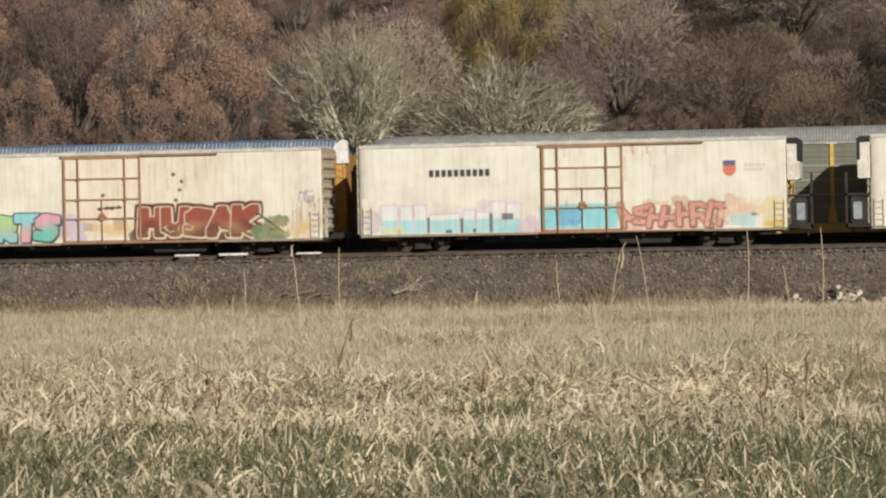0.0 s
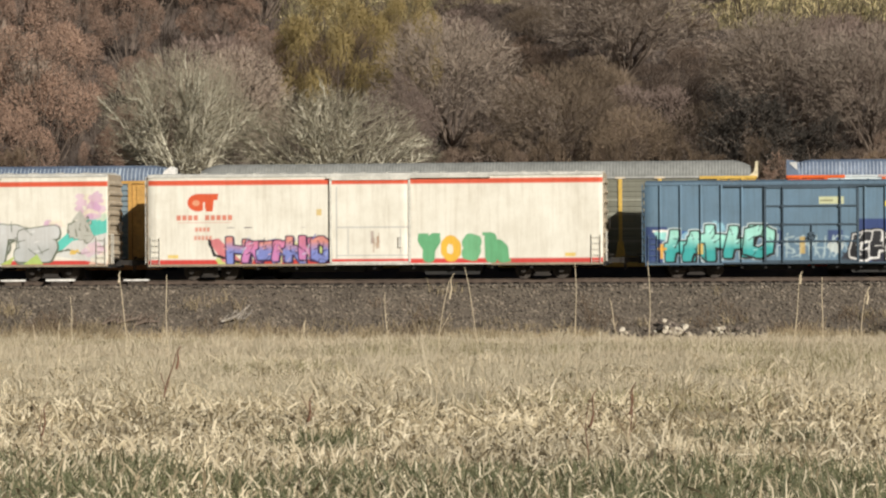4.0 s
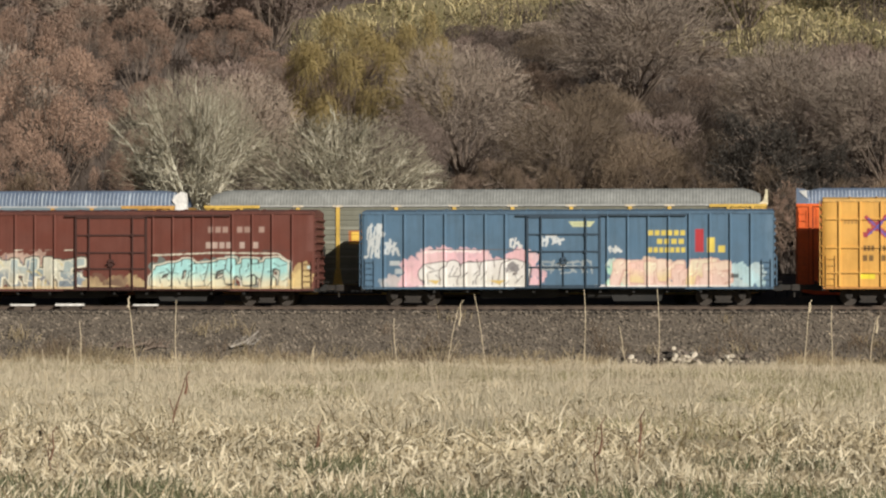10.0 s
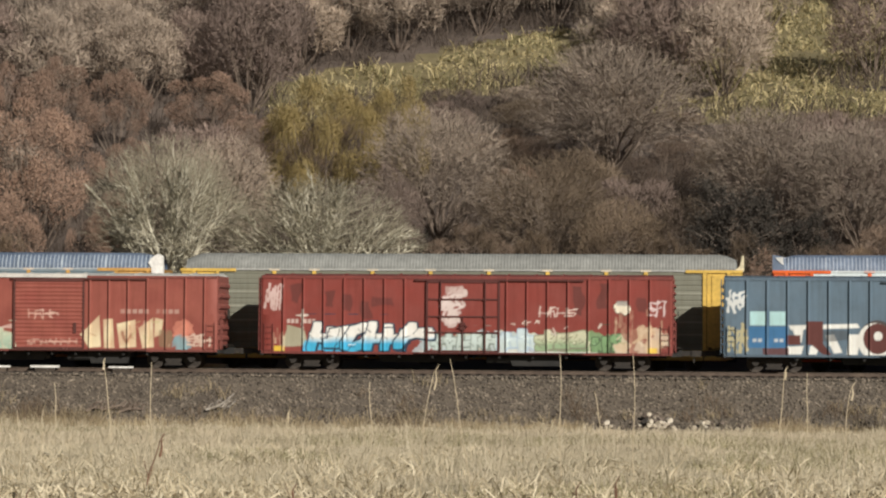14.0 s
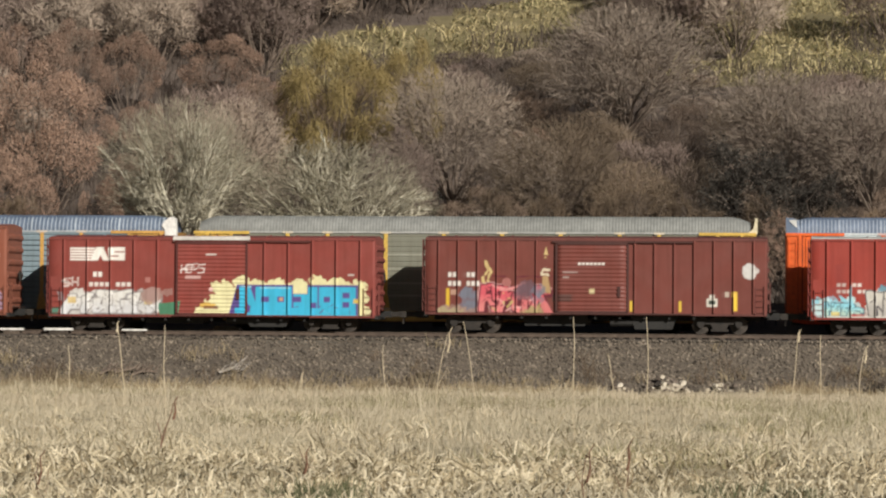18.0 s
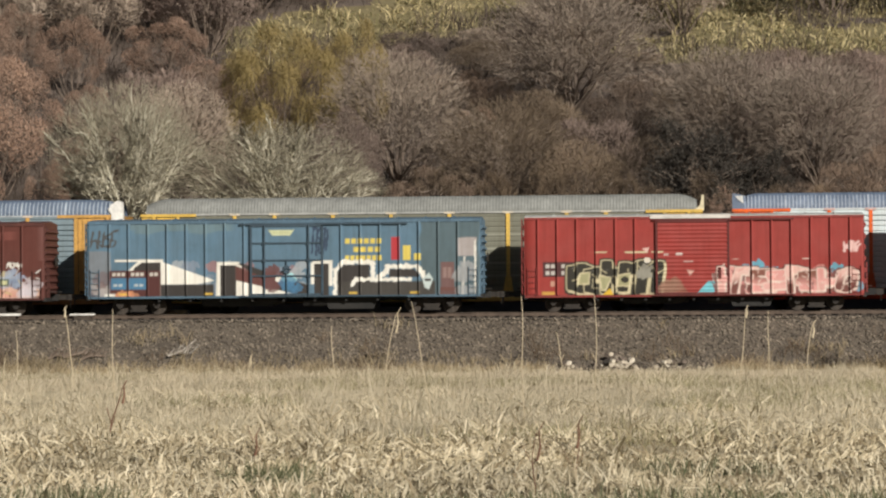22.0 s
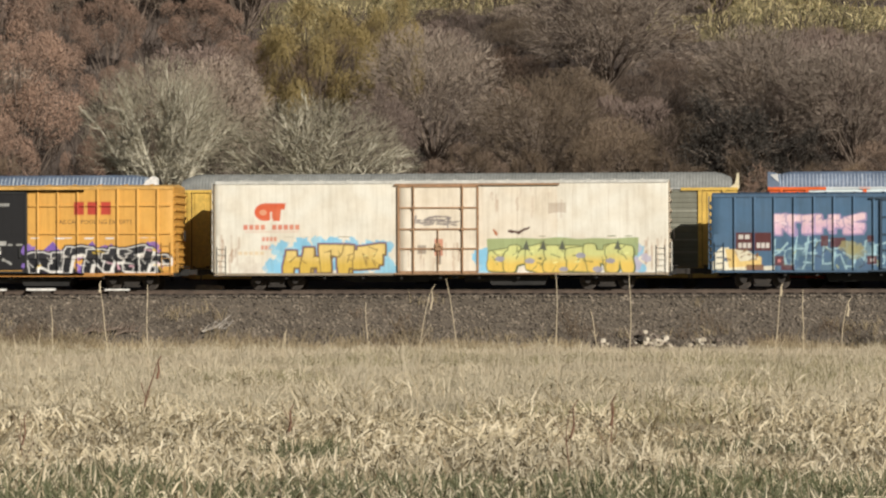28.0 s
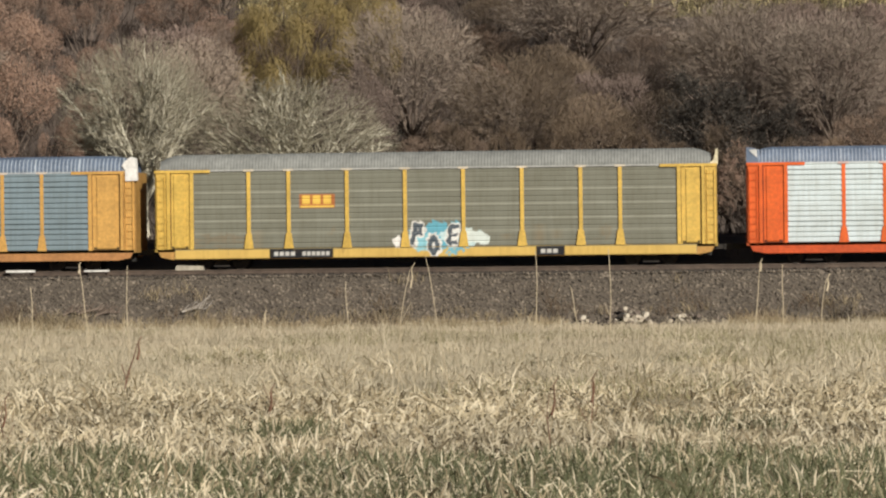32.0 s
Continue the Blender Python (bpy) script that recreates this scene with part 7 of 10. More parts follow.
def d6(s):
    stencil(s, 0.85, 2.05, ("aa  aa", "aaa aaa"), cw=0.26)
    s.rect(0.85, 1.4, 1.4, 1.55, WHITE, 0.3).rect(1.9, 2.4, 1.35, 1.5, WHITE, 0.4).rect(0.9, 1.35, 0.9, 1.05, YELLOW, 0.9)
    cr, gr, pk = (0.56, 0.53, 0.40), (0.46, 0.50, 0.40), (0.68, 0.50, 0.40)
    s.wedge([(3.5, 0.78), (3.55, 1.9), (4.2, 1.5), (4.35, 0.78)], pk).wedge([(4.45, 0.78), (4.5, 1.5), (4.85, 1.95), (5.25, 1.7), (5.3, 0.78)], pk).wedge([(3.5, 0.78), (5.75, 0.78), (5.4, 1.35), (4.5, 1.15), (3.6, 1.0)], gr).rect(4.7, 4.95, 0.95, 1.3, (0.62, 0.50, 0.14), 0.8).wedge([(3.75, 1.05), (4.1, 1.25), (3.95, 0.95)], (0.24, 0.07, 0.06))
    for pts in ([(9.65, 2.25), (10.3, 2.25), (10.25, 0.95), (9.75, 1.2)], [(10.55, 0.95), (10.6, 2.35), (11.15, 2.35), (11.2, 2.1), (10.95, 1.5), (11.1, 0.95)], [(11.45, 2.35), (12.0, 2.3), (11.9, 1.3), (12.15, 0.9), (11.5, 0.85)],
                [(12.35, 2.1), (13.1, 2.2), (13.0, 1.2), (12.7, 0.85), (12.4, 1.3)], [(13.25, 1.9), (13.5, 2.15), (13.7, 1.5), (14.0, 2.25), (14.25, 2.2), (13.9, 0.85), (13.35, 0.85)]):
        s.wedge(pts, cr, 0.95)
    s.flecks(9.7, 14.1, 0.9, 2.2, 22, [gr, (0.24, 0.16, 0.10), (0.66, 0.62, 0.50)], (0.025, 0.06)).rect(9.7, 13.9, 0.78, 0.95, (0.56, 0.52, 0.42), 0.7, 0.12).wedge([(9.9, 1.5), (10.2, 1.2), (10.05, 1.0)], (0.2, 0.06, 0.05))
    s.rect(14.25, 15.0, 2.08, 2.40, BLACK, 0.9).wedge([(14.2, 2.05), (15.0, 2.05), (14.9, 1.3), (14.4, 1.3)], (0.62, 0.60, 0.54)).rect(14.6, 14.95, 1.5, 1.65, BLACK, 0.7).rect(14.42, 15.0, 0.98, 1.28, YELLOW, 0.9)
    s.rect(3.8, 4.1, 2.25, 2.55, (0.56, 0.34, 0.30), 0.7).rect(5.45, 6.1, 1.75, 2.05, (0.10, 0.04, 0.04), 0.7).blob(5.95, 2.75, 0.10, 0.10, PINK, 0.8).scrawl(0.05, 0.9, 0.9, 1.6, 3, (0.5, 0.45, 0.42), 0.05).rect(2.6, 3.4, 1.0, 2.5, (0.17, 0.035, 0.035), 0.5, 0.1)


def ttx(s, tags=False):
    s.rect(6.9, 11.85, 0.95, 4.8, (0.018, 0.018, 0.02))
    s.line([(2.0, 4.1), (2.9, 3.3)], 0.12, (0.34, 0.05, 0.07)).line([(2.0, 3.3), (2.9, 4.1)], 0.12, (0.34, 0.05, 0.07)).line([(2.1, 4.05), (2.95, 3.25)], 0.04, (0.12, 0.12, 0.4)).line([(2.1, 3.3), (2.95, 4.1)], 0.04, (0.12, 0.12, 0.4))
    s.bars(1.85, 3.1, 2.68, 0.26, (0.10, 0.06, 0.03), "aaa aaa", 0.85).bars(1.8, 4.1, 2.22, 0.28, (0.10, 0.06, 0.03), "aa aa aa", 0.85)
    s.bars(14.05, 16.0, 3.92, 0.62, (0.45, 0.06, 0.04), "aaa")
    s.bars(0.95, 1.6, 3.9, 0.16, (0.25, 0.14, 0.05), "aaaa", 0.7).bars(3.6, 4.2, 3.9, 0.16, (0.25, 0.14, 0.05), "aaaa", 0.7).rect(1.75, 2.4, 1.25, 1.5, (0.75, 0.62, 0.05)).rect(16.4, 17.0, 1.25, 1.5, (0.75, 0.62, 0.05)).rect(14.8, 15.2, 1.35, 1.5, (0.62, 0.56, 0.50))
    grey = (0.46, 0.46, 0.44)
    s.rect(7.56, 8.68, 3.92, 4.42, grey, 0.85, 0.06).rect(7.75, 8.45, 3.80, 4.0, grey, 0.85, 0.05).scrawl(7.7, 8.5, 4.0, 4.3, 3, (0.10, 0.10, 0.11), 0.03)
    s.bars(10.2, 11.0, 4.10, 0.14, grey, "aaaaaa", 0.8)
    for o in (0.0, 2.46):
        for u, w in ((0.22, 0.22), (0.58, 0.36), (1.02, 0.44), (1.56, 0.22), (1.96, 0.3)):
            s.rect(6.9 + o + u, 6.9 + o + u + w, 2.15, 2.22, grey, 0.85)
        s.line([(7.3 + o, 2.62), (7.7 + o, 2.72)], 0.05, grey, 0.8).rect(7.18 + o, 7.32 + o, 2.5, 2.75, grey, 0.7)
        s.rect(7.92 + o, 8.38 + o, 2.18, 2.36, grey, 0.8).blob(8.0 + o, 1.82, 0.12, 0.12, WHITE).rect(7.9 + o, 8.1 + o, 1.95, 2.08, grey)
        s.rect(7.12 + o, 7.28 + o, 1.42, 1.84, grey, 0.6).line([(8.25 + o, 1.48), (8.6 + o, 1.28)], 0.06, grey, 0.8)
    s.blob(10.12, 1.58, 0.17, 0.22, WHITE).rect(9.66, 9.76, 1.2, 1.7, (0.5, 0.35, 0.05), 0.8)
    if tags:
        pu, gn, br = (0.19, 0.11, 0.40), (0.05, 0.13, 0.05), (0.14, 0.06, 0.06)
        s.cloud(0.9, 2.4, 0.8, 1.5, [pu, (0.62, 0.56, 0.46)], 6, 0.9).cloud(1.4, 7.2, 0.8, 1.3, [gn, (0.03, 0.05, 0.03)], 24, 0.95).cloud(4.2, 7.0, 1.2, 2.3, [br, (0.36, 0.24, 0.12)], 14, 0.9)
        s.letters(1.9, 4.6, 0.8, 2.2, 3, (0.03, 0.03, 0.03), (0.04, 0.07, 0.04), (0.70, 0.69, 0.66), 0.17, 0.06, BLACK, 0.05, drop=0.1)
        s.letters(4.3, 7.0, 0.85, 2.3, 4, br, (0.40, 0.28, 0.14), (0.06, 0.03, 0.03), 0.17, 0.06, drop=0.08).flecks(1.2, 7.0, 0.9, 2.1, 22, [WHITE, BLACK, (0.5, 0.36, 0.2)], (0.02, 0.05))
        s.wedge([(6.9, 0.85), (7.3, 1.55), (7.7, 1.2), (8.2, 0.85)], pu).wedge([(7.3, 0.85), (7.6, 1.7), (7.8, 0.85)], pu).cloud(11.2, 18.8, 0.8, 2.1, [pu, (0.23, 0.14, 0.46)], 34, 0.95)
        for x in (13.0, 14.9, 17.6):
            s.wedge([(x - 0.4, 1.9), (x + 0.1, 2.35), (x + 0.5, 1.8)], pu)
        s.cloud(11.8, 18.4, 0.8, 1.3, [BLACK], 24, 0.95)
        s.letters(11.9, 18.6, 0.8, 2.15, 7, (0.03, 0.03, 0.035), BLACK, (0.70, 0.69, 0.67), 0.17, 0.05, BLACK, 0.07, drop=0.1).flecks(12, 18.4, 0.9, 2.0, 18, [WHITE, YELLOW, (0.62, 0.36, 0.44)], (0.02, 0.06))


def d8(s):
    golden(s, 13.5)
    placard(s, 10.4, 3.85)
    s.rust(0, 19, 0.9, 1.6, (0.30, 0.2, 0.12), 20, 0.4)
    s.scrawl(0.2, 1.0, 2.2, 3.9, 5, (0.52, 0.55, 0.56), 0.05).scrawl(1.1, 1.7, 2.4, 3.1, 3, (0.50, 0.53, 0.55), 0.05)
    s.rect(1.3, 1.8, 1.9, 2.12, (0.6, 0.62, 0.62), 0.7).rect(2.1, 2.55, 1.9, 2.12, (0.6, 0.62, 0.62), 0.6).rect(1.55, 1.95, 1.5, 1.75, (0.6, 0.62, 0.62), 0.6).cloud(0.9, 2.2, 0.85, 1.6, [(0.42, 0.42, 0.42), (0.52, 0.46, 0.46)], 6, 0.6)
    pk = (0.70, 0.44, 0.48)
    s.cloud(1.9, 8.6, 0.85, 2.65, [pk, (0.72, 0.50, 0.52)], 70, 0.95, 0.5).line([(2.9, 2.5), (3.8, 2.6), (5.6, 2.55)], 0.06, (0.74, 0.62, 0.62)).wedge([(6.8, 2.2), (7.5, 2.9), (7.9, 2.1)], pk)
    s.letters(2.7, 7.9, 0.72, 2.25, 5, (0.70, 0.68, 0.66), (0.68, 0.66, 0.62), (0.13, 0.11, 0.11), 0.30, 0.035, lean=0.04, nib=0.25).rect(2.7, 8.1, 0.84, 0.98, WHITE, 0.85, 0.05)
    s.wedge([(3.1, 1.2), (3.7, 1.2), (3.5, 1.0)], (0.62, 0.46, 0.16)).wedge([(6.0, 1.2), (6.8, 1.2), (6.5, 1.0)], (0.62, 0.46, 0.16)).blob(7.2, 1.8, 0.3, 0.25, (0.16, 0.15, 0.16), 0.85).scrawl(7.0, 7.5, 2.7, 3.2, 2, (0.62, 0.62, 0.62), 0.05)
    s.scrawl(8.5, 9.4, 2.8, 3.3, 3, (0.55, 0.58, 0.60), 0.06).scrawl(8.5, 10.9, 1.5, 2.1, 5, (0.30, 0.34, 0.36), 0.04).blob(9.5, 1.95, 0.12, 0.16, WHITE)
    s.cloud(11.5, 12.6, 0.9, 2.2, [(0.50, 0.58, 0.54), MINT], 9, 0.9).cloud(17.0, 18.9, 0.9, 2.2, [(0.40, 0.56, 0.60), (0.44, 0.54, 0.56)], 14, 0.9)
    s.cloud(12.0, 17.4, 0.85, 2.2, [(0.70, 0.54, 0.46), PEACH, (0.68, 0.46, 0.42), IVORY], 50, 0.95)
    s.letters(11.9, 17.2, 0.9, 2.2, 7, [(0.70, 0.56, 0.46), (0.70, 0.48, 0.42), (0.68, 0.60, 0.46)], [(0.68, 0.50, 0.44), (0.66, 0.52, 0.30)], (0.56, 0.36, 0.30), 0.20, 0.03)
    s.rect(11.0, 17.3, 0.84, 0.97, (0.72, 0.66, 0.62), 0.9, 0.04).rect(17.35, 17.75, 1.3, 1.5, BLACK, 0.8).scrawl(11.7, 12.2, 2.4, 2.8, 2, (0.6, 0.62, 0.62), 0.05)


def d9(s):
    s.rect(1.15, 2.8, 1.0, 2.6, (0.34, 0.04, 0.06), 0.9)
    stencil(s, 1.6, 2.48, ("a a",), h=0.2)
    s.bars(1.25, 2.75, 2.02, 0.26, WHITE, "aaa aaa", 0.75).bars(1.3, 1.9, 1.55, 0.16, WHITE, "aaa", 0.5)
    s.bars(14.2, 17.0, 3.62, 0.28, (0.55, 0.42, 0.36), "aaa aa a", 0.5).bars(14.1, 16.7, 2.88, 0.30, (0.60, 0.50, 0.44), "aaaa a a", 0.6)
    s.scrawl(0.5, 1.6, 2.6, 3.6, 4, (0.30, 0.17, 0.14), 0.03).rect(0.6, 1.1, 1.0, 2.2, (0.44, 0.34, 0.22), 0.6, 0.15)
    ol, lt = (0.06, 0.06, 0.055), (0.66, 0.63, 0.52)
    s.cloud(2.9, 8.3, 0.8, 2.1, [(0.30, 0.30, 0.26), (0.52, 0.46, 0.32)], 30, 0.9).cloud(4.0, 6.5, 2.1, 2.6, [(0.46, 0.34, 0.28)], 8, 0.7)
    s.letters(3.0, 8.2, 0.78, 2.3, 6, [(0.26, 0.32, 0.32), (0.52, 0.52, 0.44), (0.34, 0.40, 0.40)], [(0.44, 0.42, 0.34), (0.20, 0.24, 0.28)], lt, 0.17, 0.05, ol, 0.06, drop=0.06).flecks(3, 8.2, 0.9, 2.2, 30, [lt, ol, (0.60, 0.48, 0.20), (0.1, 0.12, 0.2)], (0.015, 0.045))
    s.cloud(8.2, 11.4, 0.85, 1.4, [(0.42, 0.32, 0.18), (0.16, 0.10, 0.07)], 12, 0.7).cloud(11.5, 18.2, 0.85, 2.3, [(0.10, 0.14, 0.13), (0.14, 0.18, 0.17)], 60, 0.95)
    s.letters(11.6, 18.0, 0.76, 2.25, 7, (0.34, 0.60, 0.60), (0.64, 0.60, 0.44), ol, 0.21, 0.045, (0.66, 0.64, 0.54), 0.06, drop=0.07, split=0.42)
    s.line([(11.5, 2.4), (14.5, 2.52), (17.6, 2.48), (18.1, 2.1), (18.1, 0.9)], 0.03, (0.62, 0.60, 0.50)).cloud(18.2, 19.2, 0.85, 1.9, [(0.60, 0.46, 0.22)], 6, 0.6).rect(19.0, 19.15, 1.75, 1.9, (0.5, 0.66, 0.66), 0.8)
    s.rect(0.1, 19.2, 0.76, 0.92, (0.60, 0.46, 0.26), 0.75, 0.06).rust(0, 19.3, 0.75, 1.4, (0.55, 0.38, 0.2), 30, 0.6)


def d10(s):
    golden(s, 13.5)
    placard(s, 10.35, 3.78)
    br, wh = (0.105, 0.034, 0.030), (0.70, 0.70, 0.67)
    s.rect(1.2, 1.95, 2.2, 2.85, (0.40, 0.62, 0.64)).rect(2.12, 2.85, 2.2, 2.85, (0.40, 0.62, 0.64)).rect(1.15, 2.95, 1.15, 2.15, (0.04, 0.15, 0.32), 0.9).bars(1.3, 2.8, 1.5, 0.16, wh, "aa  aa", 0.6).rect(2.0, 2.07, 1.2, 2.9, BLUE_SIDE)
    s.scrawl(0.2, 0.9, 2.8, 3.8, 3, (0.60, 0.62, 0.62), 0.06).scrawl(0.2, 1.1, 0.9, 2.2, 3, (0.40, 0.36, 0.22), 0.07).rect(0.98, 1.08, 0.95, 2.0, (0.52, 0.42, 0.20), 0.7)
    for pts in ([(3.0, 2.2), (6.2, 2.3), (6.3, 2.1), (3.1, 2.0)], [(3.1, 2.2), (3.7, 2.1), (3.6, 1.4), (3.3, 1.7)], [(2.9, 1.2), (3.7, 1.25), (3.6, 0.85), (3.0, 0.85)], [(3.95, 0.85), (4.3, 0.85), (4.5, 1.4), (4.3, 1.55), (4.0, 1.2)],
                [(4.7, 1.75), (5.1, 1.8), (5.5, 0.95), (5.1, 0.9)], [(5.7, 0.85), (6.2, 0.85), (6.35, 1.8), (5.8, 1.8)]):
        s.wedge(pts, wh)
    s.rect(3.8, 4.6, 1.3, 2.4, br).wedge([(4.0, 1.35), (4.6, 1.35), (5.0, 0.85), (4.6, 0.85)], br).rect(2.9, 3.55, 1.3, 1.75, br).rect(1.8, 3.0, 0.82, 1.15, br, 0.85, 0.05).rect(4.65, 5.7, 1.5, 2.0, (0.07, 0.08, 0.09), 0.7, 0.1)
    s.disc(7.1, 1.55, 0.86, 0.92, (0.07, 0.06, 0.06)).disc(7.0, 1.5, 0.80, 0.84, wh).disc(7.12, 1.6, 0.66, 0.72, br).disc(7.15, 1.72, 0.20, 0.22, wh).wedge([(6.9, 1.3), (7.15, 1.55), (7.4, 1.25)], br)
    for x, z, w, h in ((7.9, 3.45, 0.62, 0.65), (8.1, 2.8, 0.9, 0.6), (8.8, 3.5, 0.7, 0.2), (9.75, 2.55, 0.4, 0.7), (10.5, 3.1, 0.4, 0.3), (7.9, 1.5, 1.5, 0.9), (10.1, 1.45, 1.2, 1.15), (7.9, 0.85, 3.3, 0.5)):
        s.rect(x, x + w, z, z + h, br, 0.92)
    s.wedge([(8.6, 0.85), (8.95, 0.85), (8.95, 1.5), (8.7, 1.5)], wh).wedge([(9.2, 1.5), (10.0, 1.6), (10.0, 1.3), (9.3, 1.2)], (0.46, 0.52, 0.50)).wedge([(10.3, 0.85), (10.55, 0.85), (10.7, 1.65), (10.3, 1.6)], wh).rect(8.0, 11.2, 0.8, 0.92, IVORY, 0.85, 0.05).wedge([(9.5, 2.8), (9.8, 2.7), (10.1, 1.6), (9.9, 1.5)], (0.40, 0.46, 0.50)).blob(8.75, 2.65, 0.3, 0.2, (0.60, 0.62, 0.62), 0.8).rect(9.4, 9.8, 1.8, 2.3, (0.05, 0.18, 0.40), 0.7)
    gn, ol = (0.58, 0.63, 0.46), (0.22, 0.25, 0.17)
    s.cloud(11.4, 12.2, 0.85, 1.7, [(0.30, 0.44, 0.54)], 6, 0.9).cloud(12.0, 16.4, 0.85, 2.4, [gn, (0.62, 0.66, 0.50)], 50, 0.95)
    s.letters(11.5, 16.4, 0.82, 2.6, 7, (0.64, 0.67, 0.52), (0.54, 0.60, 0.42), ol, 0.24, 0.03, lean=0.3, nib=0.4)
    s.rect(16.45, 17.22, 0.85, 2.35, br).bars(16.6, 17.1, 1.9, 0.1, wh, "aa", 0.6).rect(16.5, 18.4, 0.82, 1.05, br, 0.85, 0.08).wedge([(17.3, 1.9), (18.4, 2.1), (18.2, 1.1), (17.6, 1.0)], (0.56, 0.62, 0.64)).wedge([(17.5, 1.6), (18.1, 1.6), (17.9, 1.25)], (0.10, 0.24, 0.48)).rect(18.35, 18.5, 1.1, 2.1, (0.6, 0.5, 0.2), 0.7).scrawl(18.3, 19.1, 3.0, 3.7, 2, (0.46, 0.50, 0.48), 0.06)


def d11(s):
    for x, z, h in ((1.6, 3.6, 0.8), (3.2, 3.3, 0.7), (4.1, 3.2, 0.8), (5.0, 2.8, 1.0), (16.2, 3.5, 1.1), (15.1, 3.4, 1.4), (18.0, 3.1, 0.7)):
        s.rect(x - 0.22, x + 0.22, z - h / 2, z + h / 2, (0.065, 0.028, 0.026), 0.55, 0.25)
    s.rect(5.3, 6.3, 3.0, 3.5, (0.08, 0.03, 0.03), 0.5, 0.2)
    s.scrawl(0.2, 0.9, 2.8, 4.0, 5, (0.55, 0.40, 0.38), 0.05).line([(1.95, 1.5), (1.95, 2.8)], 0.05, (0.62, 0.58, 0.52)).line([(1.7, 2.55), (2.2, 2.55)], 0.05, (0.62, 0.55, 0.5)).bars(1.2, 2.6, 2.28, 0.2, (0.66, 0.56, 0.52), "aaa aaa", 0.7).rect(1.1, 2.1, 1.1, 2.0, (0.40, 0.44, 0.32), 0.7, 0.12).rect(0.6, 1.1, 0.85, 1.1, YELLOW, 0.85).rust(0.5, 1.1, 1.0, 2.0, (0.6, 0.46, 0.32), 8, 0.6)
    # white figure sprayed on the door
    s.cloud(8.55, 9.75, 2.1, 3.9, [(0.62, 0.52, 0.50), (0.66, 0.58, 0.56)], 26, 0.8, 0.32).flecks(8.7, 9.6, 2.2, 3.8, 14, [(0.24, 0.07, 0.06)], (0.02, 0.05)).rect(8.8, 9.6, 3.6, 4.0, (0.46, 0.34, 0.32), 0.7, 0.1)
    s.cloud(7.4, 13.4, 0.85, 1.8, [(0.46, 0.55, 0.55), (0.54, 0.54, 0.44), (0.42, 0.50, 0.54)], 46, 0.9)
    s.letters(8.2, 11.4, 0.85, 1.75, 5, (0.50, 0.58, 0.56), (0.44, 0.52, 0.50), (0.20, 0.24, 0.22), 0.13, 0.03).letters(11.4, 13.2, 0.85, 1.95, 2, (0.52, 0.62, 0.66), (0.48, 0.56, 0.56), (0.34, 0.44, 0.54), 0.2, 0.03)
    bl = (0.05, 0.38, 0.62)
    s.rect(2.0, 4.2, 0.82, 1.3, bl, 0.9, 0.1)
    s.letters(2.2, 7.9, 0.80, 2.25, 6, (0.74, 0.73, 0.70), bl, (0.02, 0.04, 0.07), 0.21, 0.06, lean=0.45, drop=0.08, split=0.42, soft=0.25)
    s.cloud(13.0, 17.2, 0.85, 1.8, [(0.20, 0.31, 0.16), (0.16, 0.27, 0.14), (0.50, 0.50, 0.36)], 34, 0.9).letters(15.6, 17.4, 0.85, 1.8, 3, (0.20, 0.34, 0.17), (0.17, 0.28, 0.14), (0.07, 0.10, 0.06), 0.16, 0.03).letters(12.9, 15.4, 0.85, 1.9, 4, (0.50, 0.50, 0.36), (0.26, 0.36, 0.22), (0.20, 0.20, 0.14), 0.14, 0.03)
    s.blob(17.1, 2.9, 0.36, 0.34, (0.10, 0.05, 0.04)).blob(17.1, 2.92, 0.34, 0.26, (0.72, 0.66, 0.54)).rect(16.85, 17.35, 3.08, 3.3, (0.34, 0.32, 0.30), 0.9).scrawl(13.2, 14.9, 2.5, 3.0, 4, (0.58, 0.46, 0.42), 0.03)
    s.cloud(16.8, 19.3, 0.9, 2.1, [(0.58, 0.44, 0.30), (0.62, 0.52, 0.40), (0.26, 0.08, 0.06)], 22, 0.8).rust(16.8, 19.3, 1.2, 2.9, (0.60, 0.46, 0.32), 16, 0.6).rect(18.3, 18.75, 0.85, 1.1, YELLOW, 0.85).rect(7.5, 16.0, 0.80, 0.90, (0.62, 0.62, 0.60), 0.8, 0.04).flecks(11.3, 17.0, 1.9, 2.3, 10, [(0.66, 0.58, 0.52)], (0.02, 0.05)).scrawl(18.4, 19.1, 2.6, 3.3, 2, (0.58, 0.46, 0.46), 0.04)


